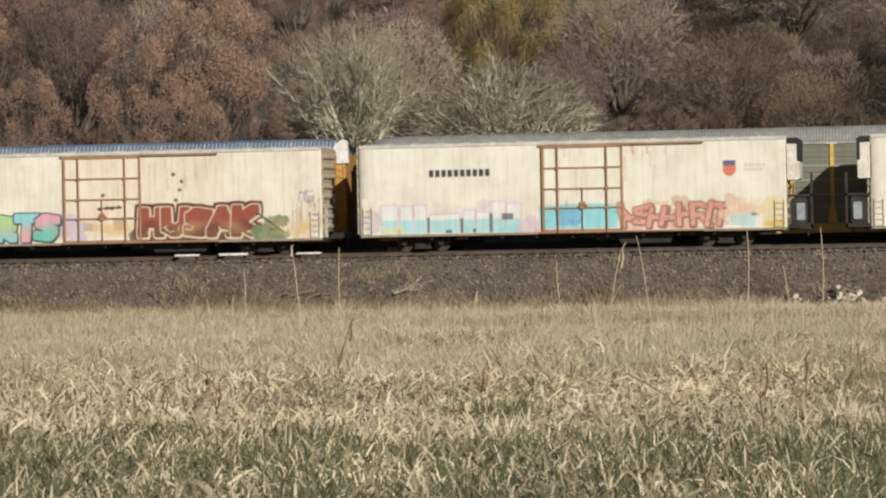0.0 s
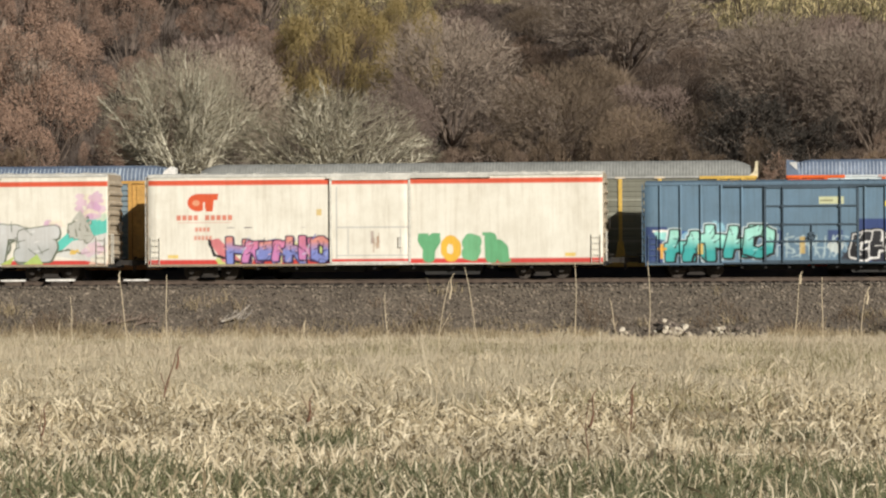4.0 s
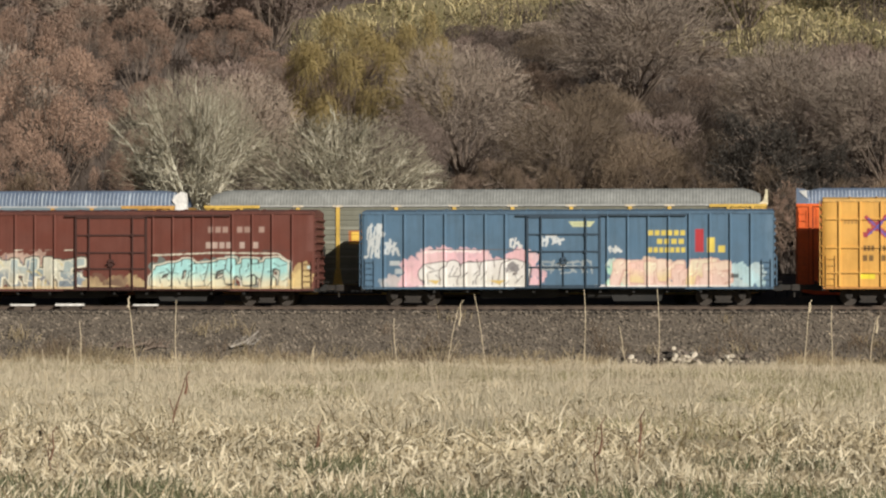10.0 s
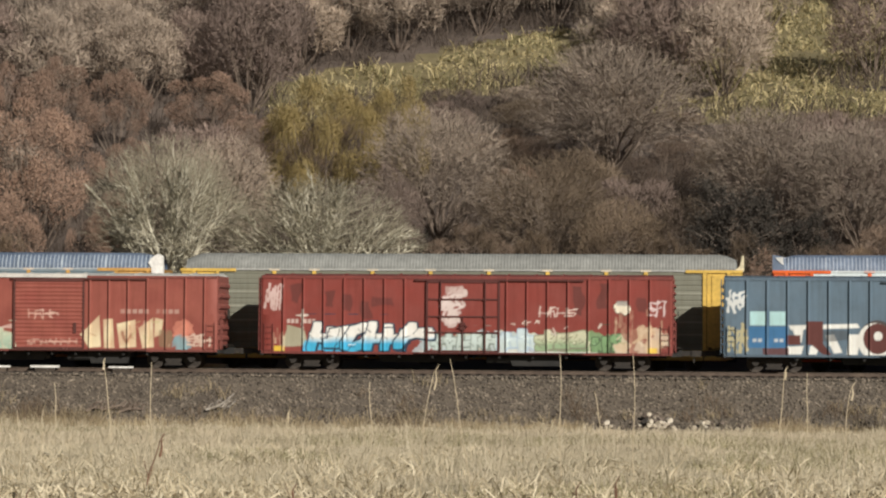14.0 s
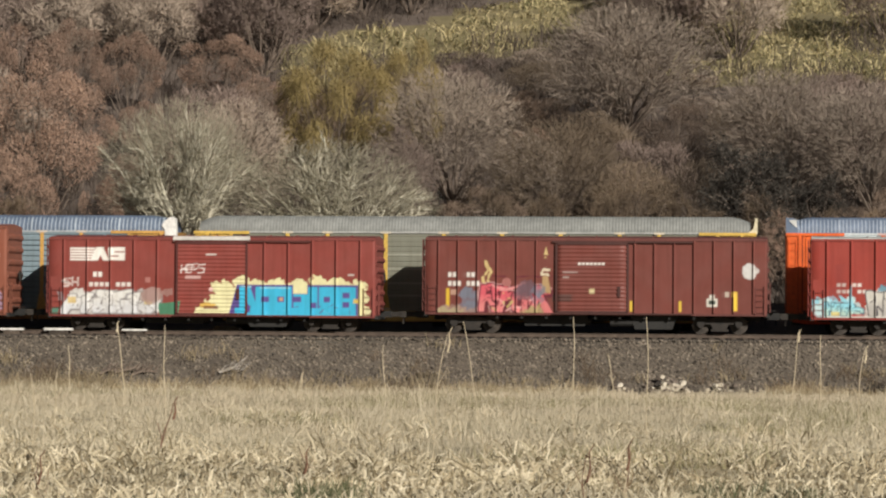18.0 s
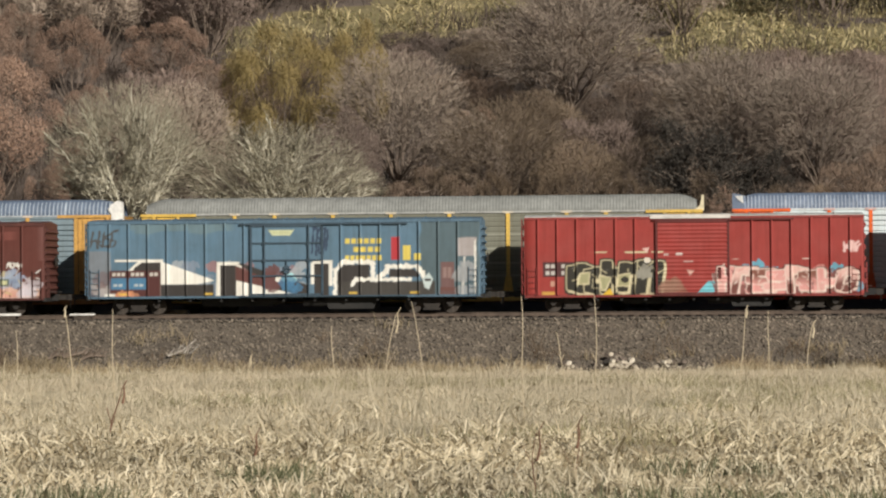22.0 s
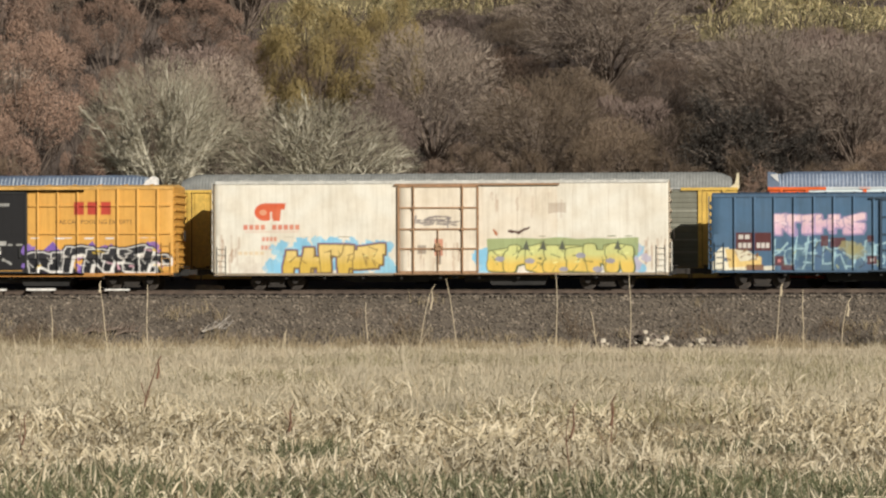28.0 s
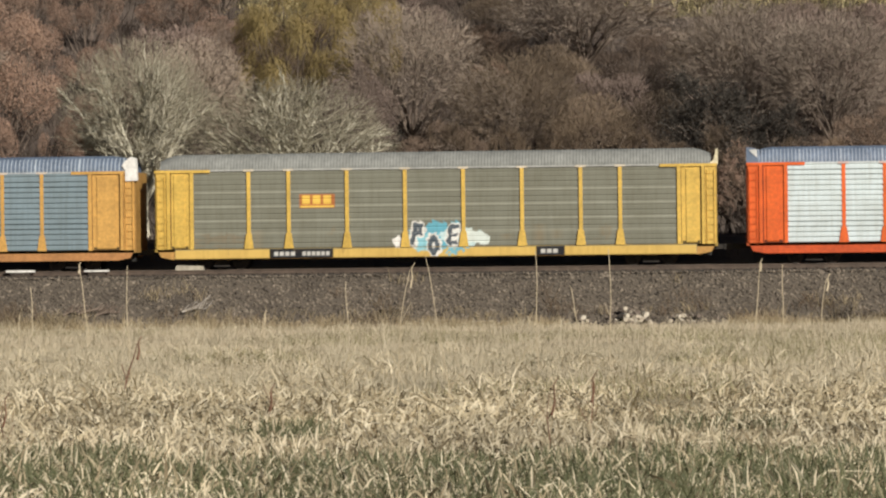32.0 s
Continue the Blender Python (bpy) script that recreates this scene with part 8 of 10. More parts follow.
def d12(s):
    stencil(s, 1.15, 2.48, ("aa  aa", "aaa aaa"), (0.66, 0.56, 0.52), 0.2, 0.24, 0.75)
    s.blob(2.3, 1.75, 0.3, 0.2, (0.08, 0.24, 0.36), 0.9).rect(2.05, 2.5, 0.9, 1.05, (0.6, 0.5, 0.46), 0.5).rect(1.25, 1.6, 1.2, 1.35, (0.6, 0.44, 0.3), 0.4)
    s.cloud(2.7, 6.1, 0.85, 1.8, [(0.40, 0.56, 0.42), (0.50, 0.62, 0.48)], 40, 0.95)
    s.letters(2.8, 6.1, 0.85, 1.85, 5, (0.48, 0.62, 0.48), (0.36, 0.56, 0.44), (0.56, 0.60, 0.46), 0.17, 0.03).flecks(2.8, 6.0, 1.0, 1.8, 12, [(0.26, 0.12, 0.09), (0.66, 0.66, 0.54)], (0.015, 0.04)).cloud(2.8, 4.6, 1.8, 2.15, [(0.62, 0.46, 0.38)], 5, 0.8).wedge([(5.4, 1.9), (6.1, 2.1), (6.1, 1.85)], (0.62, 0.46, 0.42))
    cr = (0.70, 0.60, 0.40)
    for pts in ([(9.4, 1.6), (10.3, 2.5), (10.4, 1.0), (9.8, 0.95)], [(10.5, 2.3), (10.95, 2.35), (11.05, 0.95), (10.55, 0.95)], [(11.15, 2.1), (12.05, 2.3), (12.1, 1.0), (11.3, 0.95)], [(12.2, 1.9), (12.9, 2.4), (12.95, 1.0), (12.4, 0.95)], [(13.0, 2.4), (13.9, 2.2), (13.8, 1.8), (13.3, 1.6), (13.2, 0.9), (12.95, 0.9)]):
        s.wedge(pts, cr, 0.95)
    s.line([(11.4, 1.7), (11.6, 1.2), (11.85, 1.6)], 0.06, (0.30, 0.20, 0.12)).flecks(9.6, 13.8, 1.0, 2.2, 16, [(0.46, 0.30, 0.18), (0.74, 0.68, 0.52), (0.50, 0.50, 0.26)], (0.015, 0.04)).rect(13.2, 13.8, 1.0, 1.8, (0.20, 0.17, 0.10), 0.7, 0.12)
    s.bars(11.3, 14.2, 2.70, 0.2, (0.6, 0.46, 0.40), "aaaaa aaaa", 0.5).cloud(13.95, 14.7, 1.5, 2.2, [(0.56, 0.22, 0.16)], 5, 0.9).cloud(13.9, 14.6, 0.9, 1.5, [(0.20, 0.34, 0.38)], 4, 0.8).scrawl(14.6, 15.6, 0.9, 1.6, 3, (0.62, 0.48, 0.40), 0.05)
    s.scrawl(6.9, 8.3, 2.3, 2.75, 4, (0.58, 0.38, 0.32), 0.03).scrawl(6.8, 9.2, 1.1, 1.4, 7, (0.56, 0.36, 0.30), 0.03).fade((0.34, 0.10, 0.07), 0.4, 0.8, 4.3).rect(8.5, 8.8, 0.86, 0.95, WHITE, 0.7)


def d13(s):
    sky2, ol, gy = (0.26, 0.58, 0.70), (0.06, 0.05, 0.06), (0.46, 0.44, 0.41)
    stencil(s, 1.15, 2.35, ("aa aa", "aaa aaa"), WHITE, 0.16, 0.24, 0.75)
    s.cloud(0.1, 2.2, 0.8, 1.8, [sky2, (0.34, 0.50, 0.62), (0.46, 0.60, 0.62)], 26, 0.95).letters(0.6, 2.3, 0.85, 1.6, 4, sky2, (0.40, 0.56, 0.50), (0.10, 0.18, 0.22), 0.09, 0.03).rect(0.9, 1.3, 0.9, 1.1, YELLOW, 0.6).rect(1.8, 2.35, 0.85, 1.0, RED, 0.8).wedge([(1.7, 1.4), (1.8, 2.3), (1.95, 1.4)], sky2)
    s.cloud(2.9, 6.2, 1.6, 2.5, [sky2, (0.10, 0.24, 0.32), (0.60, 0.62, 0.60)], 26, 0.9).cloud(2.6, 6.3, 0.8, 1.8, [gy, (0.54, 0.52, 0.48)], 36, 0.95)
    s.letters(2.7, 6.2, 0.80, 2.05, 5, (0.54, 0.52, 0.48), (0.44, 0.42, 0.40), ol, 0.17, 0.05, drop=0.06).blob(5.95, 1.8, 0.16, 0.4, (0.62, 0.60, 0.3), 0.7).blob(5.95, 2.6, 0.09, 0.1, WHITE)
    s.cloud(6.3, 9.2, 0.85, 1.9, [(0.40, 0.20, 0.18), (0.56, 0.44, 0.42), (0.22, 0.10, 0.09)], 24, 0.9).blob(7.3, 1.75, 0.62, 0.50, (0.60, 0.46, 0.44)).blob(7.3, 1.75, 0.52, 0.40, (0.13, 0.08, 0.08)).cloud(6.8, 8.0, 1.0, 1.6, [(0.66, 0.56, 0.50), (0.50, 0.62, 0.64)], 6, 0.9).letters(8.1, 9.2, 0.85, 1.9, 2, gy, (0.3, 0.24, 0.2), ol, 0.13, 0.05)
    s.cloud(9.2, 15.9, 1.6, 2.35, [sky2, (0.10, 0.20, 0.30), (0.50, 0.62, 0.66)], 30, 0.9).cloud(9.2, 14.8, 0.8, 1.7, [gy, (0.56, 0.54, 0.50)], 50, 0.95).cloud(14.4, 15.9, 0.85, 2.1, [sky2, (0.20, 0.46, 0.66)], 14, 0.95)
    s.letters(9.4, 14.6, 0.80, 2.1, 6, (0.58, 0.56, 0.53), (0.46, 0.44, 0.41), ol, 0.16, 0.05, drop=0.06).rect(13.2, 13.6, 1.5, 1.9, ol, 0.9).rect(13.3, 13.5, 1.6, 1.8, (0.56, 0.56, 0.50))
    for x, w in ((10.15, 0.36), (11.2, 0.50), (12.52, 0.36)):
        s.rect(x, x + w, 0.9, 3.4, (0.135, 0.035, 0.040), 0.9)
    s.rect(0.6, 14.9, 0.78, 0.90, (0.60, 0.60, 0.56), 0.85, 0.05).rect(8.6, 9.2, 2.3, 2.65, (0.10, 0.04, 0.04), 0.7).rect(0.9, 1.5, 1.9, 3.3, (0.20, 0.04, 0.04), 0.35, 0.3).cloud(14.2, 15.2, 0.85, 1.1, [(0.60, 0.56, 0.28)], 4, 0.7)


def d14(s):
    g = (0.56, 0.43, 0.20)
    stencil(s, 1.05, 2.75, ("aa  aa", "aaa aaa"), WHITE, 0.22, 0.22, 0.8)
    s.bars(7.2, 8.5, 3.28, 0.12, WHITE, "aaaaaaa", 0.8).rect(6.5, 7.2, 2.86, 2.9, WHITE, 0.5).rect(6.5, 6.8, 2.62, 2.68, WHITE, 0.5).rect(7.75, 8.0, 1.88, 2.12, (0.66, 0.58, 0.34), 0.8)
    s.rect(0.98, 1.14, 1.2, 2.1, (0.62, 0.40, 0.04)).rect(1.2, 1.5, 1.8, 2.05, (0.6, 0.4, 0.3), 0.6).cloud(1.7, 2.4, 1.0, 2.1, [(0.16, 0.17, 0.22)], 6, 0.8).cloud(0.4, 2.6, 0.92, 1.2, [(0.30, 0.20, 0.16), (0.36, 0.32, 0.18)], 10, 0.7)
    s.line([(2.85, 2.1), (2.7, 2.6), (2.95, 2.95), (2.85, 3.35), (3.1, 2.9), (2.95, 2.5), (3.15, 2.2)], 0.06, g).rect(2.75, 3.05, 1.9, 2.3, (0.40, 0.34, 0.16), 0.8, 0.1)
    s.letters(2.6, 5.8, 0.85, 2.3, 6, (0.58, 0.10, 0.13), (0.62, 0.20, 0.20), (0.12, 0.02, 0.03), 0.13, 0.06, (0.62, 0.36, 0.36), 0.03, drop=0.10).flecks(2.7, 5.8, 0.9, 2.2, 26, [(0.12, 0.02, 0.03), (0.66, 0.34, 0.34), (0.5, 0.42, 0.16)], (0.02, 0.05))
    s.line([(3.2, 2.25), (3.7, 2.05), (4.1, 2.1), (4.7, 2.35)], 0.07, (0.60, 0.24, 0.24)).blob(3.85, 2.4, 0.2, 0.2, (0.34, 0.13, 0.12)).cloud(4.4, 5.2, 1.9, 2.5, [(0.14, 0.08, 0.10)], 5, 0.8).cloud(4.3, 5.7, 0.85, 1.3, [(0.36, 0.28, 0.14)], 6, 0.7)
    s.wedge([(5.4, 3.55), (5.95, 3.55), (6.05, 4.0), (5.85, 3.8), (5.5, 3.8), (5.3, 4.0)], g).wedge([(5.6, 3.7), (5.7, 4.1), (5.8, 3.7)], g).line([(5.85, 3.0), (5.55, 3.0), (5.5, 2.8), (5.8, 2.75)], 0.06, (0.62, 0.54, 0.40)).wedge([(5.55, 2.7), (5.8, 2.7), (5.95, 1.9), (5.5, 1.9)], (0.42, 0.28, 0.14)).wedge([(5.45, 1.3), (5.75, 1.5), (6.1, 0.85), (5.7, 0.85)], (0.60, 0.18, 0.18)).cloud(5.1, 5.7, 1.6, 2.4, [(0.16, 0.17, 0.22)], 4, 0.6).rect(6.0, 6.9, 1.5, 1.85, (0.07, 0.045, 0.04), 0.7)
    for x in (9.65, 11.95):
        s.rect(x, x + 0.12, 1.05, 1.55, YELLOW, 0.9)
    s.rect(13.25, 13.75, 1.3, 1.68, (0.62, 0.60, 0.54)).rect(13.38, 13.62, 1.68, 1.85, (0.62, 0.60, 0.54)).rect(13.34, 13.66, 1.4, 1.6, (0.05, 0.06, 0.05)).rect(14.5, 14.68, 1.1, 2.0, YELLOW).rect(14.1, 14.3, 1.75, 2.0, (0.6, 0.54, 0.46), 0.7).rect(14.4, 14.65, 1.75, 2.0, (0.66, 0.46, 0.10), 0.8)
    s.cloud(14.95, 15.6, 2.7, 3.5, [(0.58, 0.57, 0.56)], 10, 0.85, 0.24)


def d15(s):
    for k in range(5):
        s.rect(1.0, 2.2, 3.34 + k * 0.13, 3.43 + k * 0.13, WHITE, 0.95)
    s.wedge([(2.0, 3.34), (2.35, 3.34), (2.65, 3.97), (2.25, 3.97)], WHITE).wedge([(2.3, 3.97), (2.6, 3.97), (2.9, 3.34), (2.6, 3.34)], WHITE).rect(2.85, 3.65, 3.34, 3.97, WHITE, 0.95, 0.05).rect(3.15, 3.65, 3.72, 3.78, (0.235, 0.05, 0.04)).rect(2.95, 3.35, 3.52, 3.58, (0.235, 0.05, 0.04))
    s.bars(2.1, 2.6, 2.68, 0.24, WHITE, "aa", 0.85).bars(1.9, 4.0, 2.2, 0.2, WHITE, "aaaa aaa", 0.75).rect(4.65, 4.9, 2.3, 2.55, (0.5, 0.24, 0.22), 0.6).scrawl(0.7, 1.4, 2.1, 2.5, 2, (0.56, 0.46, 0.44), 0.04)
    s.cloud(0.7, 5.4, 0.78, 1.9, [(0.60, 0.59, 0.57), (0.50, 0.49, 0.48)], 40, 0.9).letters(0.8, 5.4, 0.75, 1.95, 6, (0.66, 0.65, 0.63), (0.58, 0.58, 0.60), (0.24, 0.22, 0.22), 0.17, 0.035, lean=0.3).flecks(0.8, 5.3, 0.85, 1.9, 34, [(0.20, 0.18, 0.18), (0.34, 0.32, 0.33), (0.72, 0.71, 0.70)], (0.02, 0.05)).rect(0.9, 1.3, 1.3, 1.6, (0.62, 0.44, 0.14), 0.8).rect(4.6, 5.0, 1.25, 1.5, (0.56, 0.44, 0.2), 0.8).cloud(4.5, 6.2, 1.5, 2.0, [(0.34, 0.22, 0.20)], 6, 0.7)
    s.rect(5.35, 6.3, 0.75, 1.35, (0.05, 0.22, 0.13), 0.9, 0.15).rect(0.1, 0.5, 0.75, 1.1, (0.05, 0.22, 0.16), 0.8, 0.15).rect(0.3, 0.6, 1.3, 1.8, (0.30, 0.30, 0.32), 0.6, 0.15)
    cl, bl, vi = (0.68, 0.64, 0.38), (0.045, 0.40, 0.62), (0.10, 0.07, 0.24)
    for x, z, r in ((8.4, 2.05, 0.55), (9.3, 2.35, 0.42), (10.0, 2.15, 0.45), (11.0, 2.2, 0.45), (12.1, 2.15, 0.5), (12.9, 2.25, 0.5), (13.9, 2.2, 0.5), (14.7, 2.1, 0.55), (15.0, 1.6, 0.45), (8.0, 1.4, 0.55), (7.6, 0.95, 0.5), (8.4, 0.95, 0.6), (15.1, 0.95, 0.4)):
        s.blob(x, z, r, r * 0.72, cl)
    s.rect(8.4, 15.0, 0.76, 2.1, cl, 0.95, 0.04)
    # solid blue block letters with square counters
    s.wedge([(8.7, 0.76), (9.1, 2.22), (14.9, 2.22), (14.9, 0.76)], vi).rect(9.0, 14.78, 0.76, 1.12, bl)
    for x0, x1, z1 in ((9.22, 9.52, 2.14), (9.98, 10.24, 2.12), (10.24, 11.72, 2.12), (11.8, 12.5, 1.78), (12.5, 12.95, 2.12), (13.02, 13.5, 2.12), (13.5, 14.78, 2.12)):
        s.rect(x0, x1, 0.8, z1, bl)
    s.wedge([(9.3, 2.14), (9.7, 2.14), (10.2, 0.8), (9.8, 0.8)], bl).wedge([(9.55, 1.3), (9.75, 1.2), (9.7, 0.9), (9.55, 0.9)], vi).wedge([(11.78, 2.35), (12.46, 2.35), (12.46, 1.8), (11.78, 1.8)], cl)
    for x, z, w in ((10.25, 1.4, 0.38), (11.02, 1.4, 0.34), (11.75, 1.4, 0.42), (13.25, 1.4, 0.30), (12.62, 1.12, 0.28), (14.15, 1.15, 0.32), (14.15, 1.6, 0.34)):
        s.rect(x, x + w, z, z + 0.26, vi)
    s.rect(11.12, 11.3, 1.45, 1.62, (0.46, 0.28, 0.18)).rect(14.6, 14.9, 1.3, 1.5, (0.66, 0.46, 0.08), 0.9, 0.08).flecks(9.2, 14.6, 0.85, 1.2, 12, [(0.10, 0.50, 0.70), vi], (0.015, 0.03)).line([(9.3, 2.12), (9.75, 2.12)], 0.025, SKY).line([(10.2, 2.07), (11.6, 2.07)], 0.025, SKY)
    s.blob(7.7, 1.25, 0.45, 0.16, (0.62, 0.40, 0.10)).rect(7.5, 8.2, 1.05, 1.2, (0.16, 0.05, 0.04), 0.8).scrawl(6.4, 7.5, 2.75, 3.2, 4, (0.62, 0.54, 0.52), 0.025).rect(6.6, 7.35, 2.48, 2.64, (0.60, 0.42, 0.40), 0.7).rect(7.6, 8.1, 3.6, 3.68, WHITE, 0.7).blob(7.85, 1.98, 0.1, 0.1, (0.70, 0.46, 0.44)).rect(14.4, 14.7, 2.66, 2.74, WHITE, 0.6)


def d16(s):
    ol, wh = (0.06, 0.06, 0.05), (0.58, 0.58, 0.48)
    p = [(0.56, 0.56, 0.46), (0.58, 0.48, 0.24), (0.50, 0.46, 0.50), (0.40, 0.54, 0.50), (0.60, 0.54, 0.40)]
    for x0, x1, n in ((0.8, 6.5, 8), (8.7, 14.8, 9)):
        s.cloud(x0, x1, 0.72, 2.2, p + [(0.44, 0.36, 0.44)], 70, 0.9, 0.34)
        s.letters(x0, x1, 0.70, 2.3, n, p, [p[3], p[1], wh, (0.52, 0.34, 0.20)], ol, 0.15, 0.055, (0.62, 0.60, 0.54), 0.05).flecks(x0, x1, 0.8, 2.2, 70, [ol, ol, wh, (0.62, 0.44, 0.12), (0.30, 0.46, 0.46)], (0.015, 0.04))
    s.cloud(6.4, 7.3, 0.75, 1.9, [(0.26, 0.22, 0.34), (0.46, 0.44, 0.46)], 8, 0.8).cloud(0.0, 0.8, 0.8, 1.9, [(0.22, 0.15, 0.26), (0.14, 0.16, 0.36)], 6, 0.8).cloud(8.3, 14.8, 2.1, 2.45, [(0.34, 0.20, 0.26)], 12, 0.5).cloud(14.6, 15.4, 1.0, 2.1, [(0.36, 0.26, 0.40)], 5, 0.7)
    s.rect(0.1, 0.7, 0.78, 1.0, YELLOW, 0.85).rect(14.7, 15.3, 0.9, 1.1, YELLOW, 0.85).rect(5.2, 5.5, 1.3, 1.6, (0.70, 0.50, 0.06), 0.9).rect(13.7, 14.1, 1.3, 1.7, ol, 0.8).rect(13.8, 14.0, 1.4, 1.55, wh)
    stencil(s, 1.2, 2.75, ("aa", "aaa aaa"), (0.64, 0.58, 0.50), 0.2, 0.2, 0.75)
    s.rect(6.4, 8.6, 0.8, 4.6, (0.13, 0.045, 0.032), 0.75).wedge([(7.95, 3.4), (8.75, 3.4), (8.6, 3.1), (8.1, 3.1)], (0.72, 0.68, 0.60)).scrawl(6.0, 8.4, 3.9, 4.6, 6, (0.46, 0.30, 0.24), 0.03).rect(6.15, 6.4, 3.1, 3.3, WHITE, 0.7).rect(6.15, 6.4, 2.6, 2.75, WHITE, 0.6).blob(7.55, 1.75, 0.11, 0.14, (0.74, 0.60, 0.50)).line([(7.5, 2.0), (7.65, 2.3)], 0.04, (0.6, 0.5, 0.44)).bars(5.5, 5.8, 2.9, 0.3, WHITE, "a", 0.5).rect(15.0, 15.35, 3.5, 3.62, WHITE, 0.85).rect(14.9, 15.35, 4.65, 4.82, (0.56, 0.40, 0.34), 0.6)


def d17(s):
    bk, ol = (0.035, 0.032, 0.025), (0.56, 0.50, 0.33)
    s.rect(0.85, 2.3, 1.65, 2.35, (0.045, 0.025, 0.028), 0.9).bars(0.95, 2.2, 2.15, 0.18, WHITE, "aa aa", 0.6).bars(0.95, 2.2, 1.83, 0.18, WHITE, "aa aa", 0.6).rect(1.2, 1.4, 1.2, 1.45, (0.6, 0.4, 0.3), 0.6).rect(0.8, 1.4, 0.80, 0.95, (0.62, 0.40, 0.08), 0.7)
    s.cloud(1.9, 6.6, 0.75, 1.9, [bk], 36, 0.95)
    s.letters(2.0, 6.5, 0.74, 2.42, 5, bk, (0.03, 0.028, 0.022), ol, 0.26, 0.04, bk, 0.07, drop=0.1)
    for pts in ([(2.5, 1.3), (2.6, 1.8), (3.05, 1.85), (3.0, 1.3)], [(3.5, 1.7), (4.05, 1.6), (3.8, 1.0), (3.6, 1.0)], [(4.35, 1.2), (4.4, 1.7), (4.95, 1.8), (4.9, 1.2)]):
        s.wedge(pts, (0.34, 0.33, 0.19)).line(pts + pts[:1], 0.03, ol)
    s.blob(4.7, 1.5, 0.18, 0.14, bk).wedge([(3.6, 0.75), (4.2, 0.75), (4.0, 1.1)], (0.62, 0.40, 0.04)).cloud(5.4, 6.1, 1.7, 2.2, [(0.28, 0.27, 0.23)], 4, 0.8).blob(5.75, 2.4, 0.16, 0.14, (0.70, 0.64, 0.56)).wedge([(5.5, 2.95), (5.85, 3.0), (5.75, 2.75)], (0.66, 0.44, 0.40)).cloud(6.2, 7.5, 0.85, 1.5, [(0.26, 0.14, 0.10)], 7, 0.7).rect(5.4, 7.4, 0.76, 0.84, ol, 0.8, 0.03)
    sb, pk = (0.10, 0.36, 0.48), (0.62, 0.30, 0.28)
    s.cloud(10.2, 12.2, 1.4, 2.3, [sb], 9, 0.9).cloud(14.4, 15.7, 1.2, 2.2, [sb], 7, 0.9).wedge([(8.0, 0.76), (8.8, 0.76), (9.2, 1.4), (8.6, 1.4)], (0.16, 0.46, 0.54)).cloud(8.8, 10.6, 1.3, 2.1, [(0.40, 0.40, 0.38)], 8, 0.9)
    s.cloud(8.9, 15.6, 0.8, 1.9, [(0.18, 0.07, 0.06), (0.56, 0.24, 0.22)], 44, 0.95)
    s.letters(8.9, 15.6, 0.76, 2.05, 8, [pk, (0.66, 0.42, 0.38), (0.20, 0.08, 0.06)], [(0.64, 0.36, 0.33), (0.16, 0.06, 0.05), pk], (0.66, 0.52, 0.46), 0.15, 0.035, (0.14, 0.05, 0.05), 0.05).flecks(9, 15.5, 0.85, 2.0, 30, [(0.70, 0.60, 0.54), (0.12, 0.04, 0.04), pk], (0.015, 0.04))
    s.bars(6.5, 6.8, 2.66, 0.08, WHITE, "a", 0.6).rect(7.1, 7.4, 2.63, 2.73, WHITE, 0.8).rect(7.45, 7.9, 2.3, 2.36, WHITE, 0.4).wedge([(7.6, 1.95), (7.95, 1.9), (7.75, 1.65)], (0.56, 0.34, 0.30)).scrawl(14.95, 15.6, 2.7, 3.2, 3, (0.66, 0.44, 0.42), 0.06)


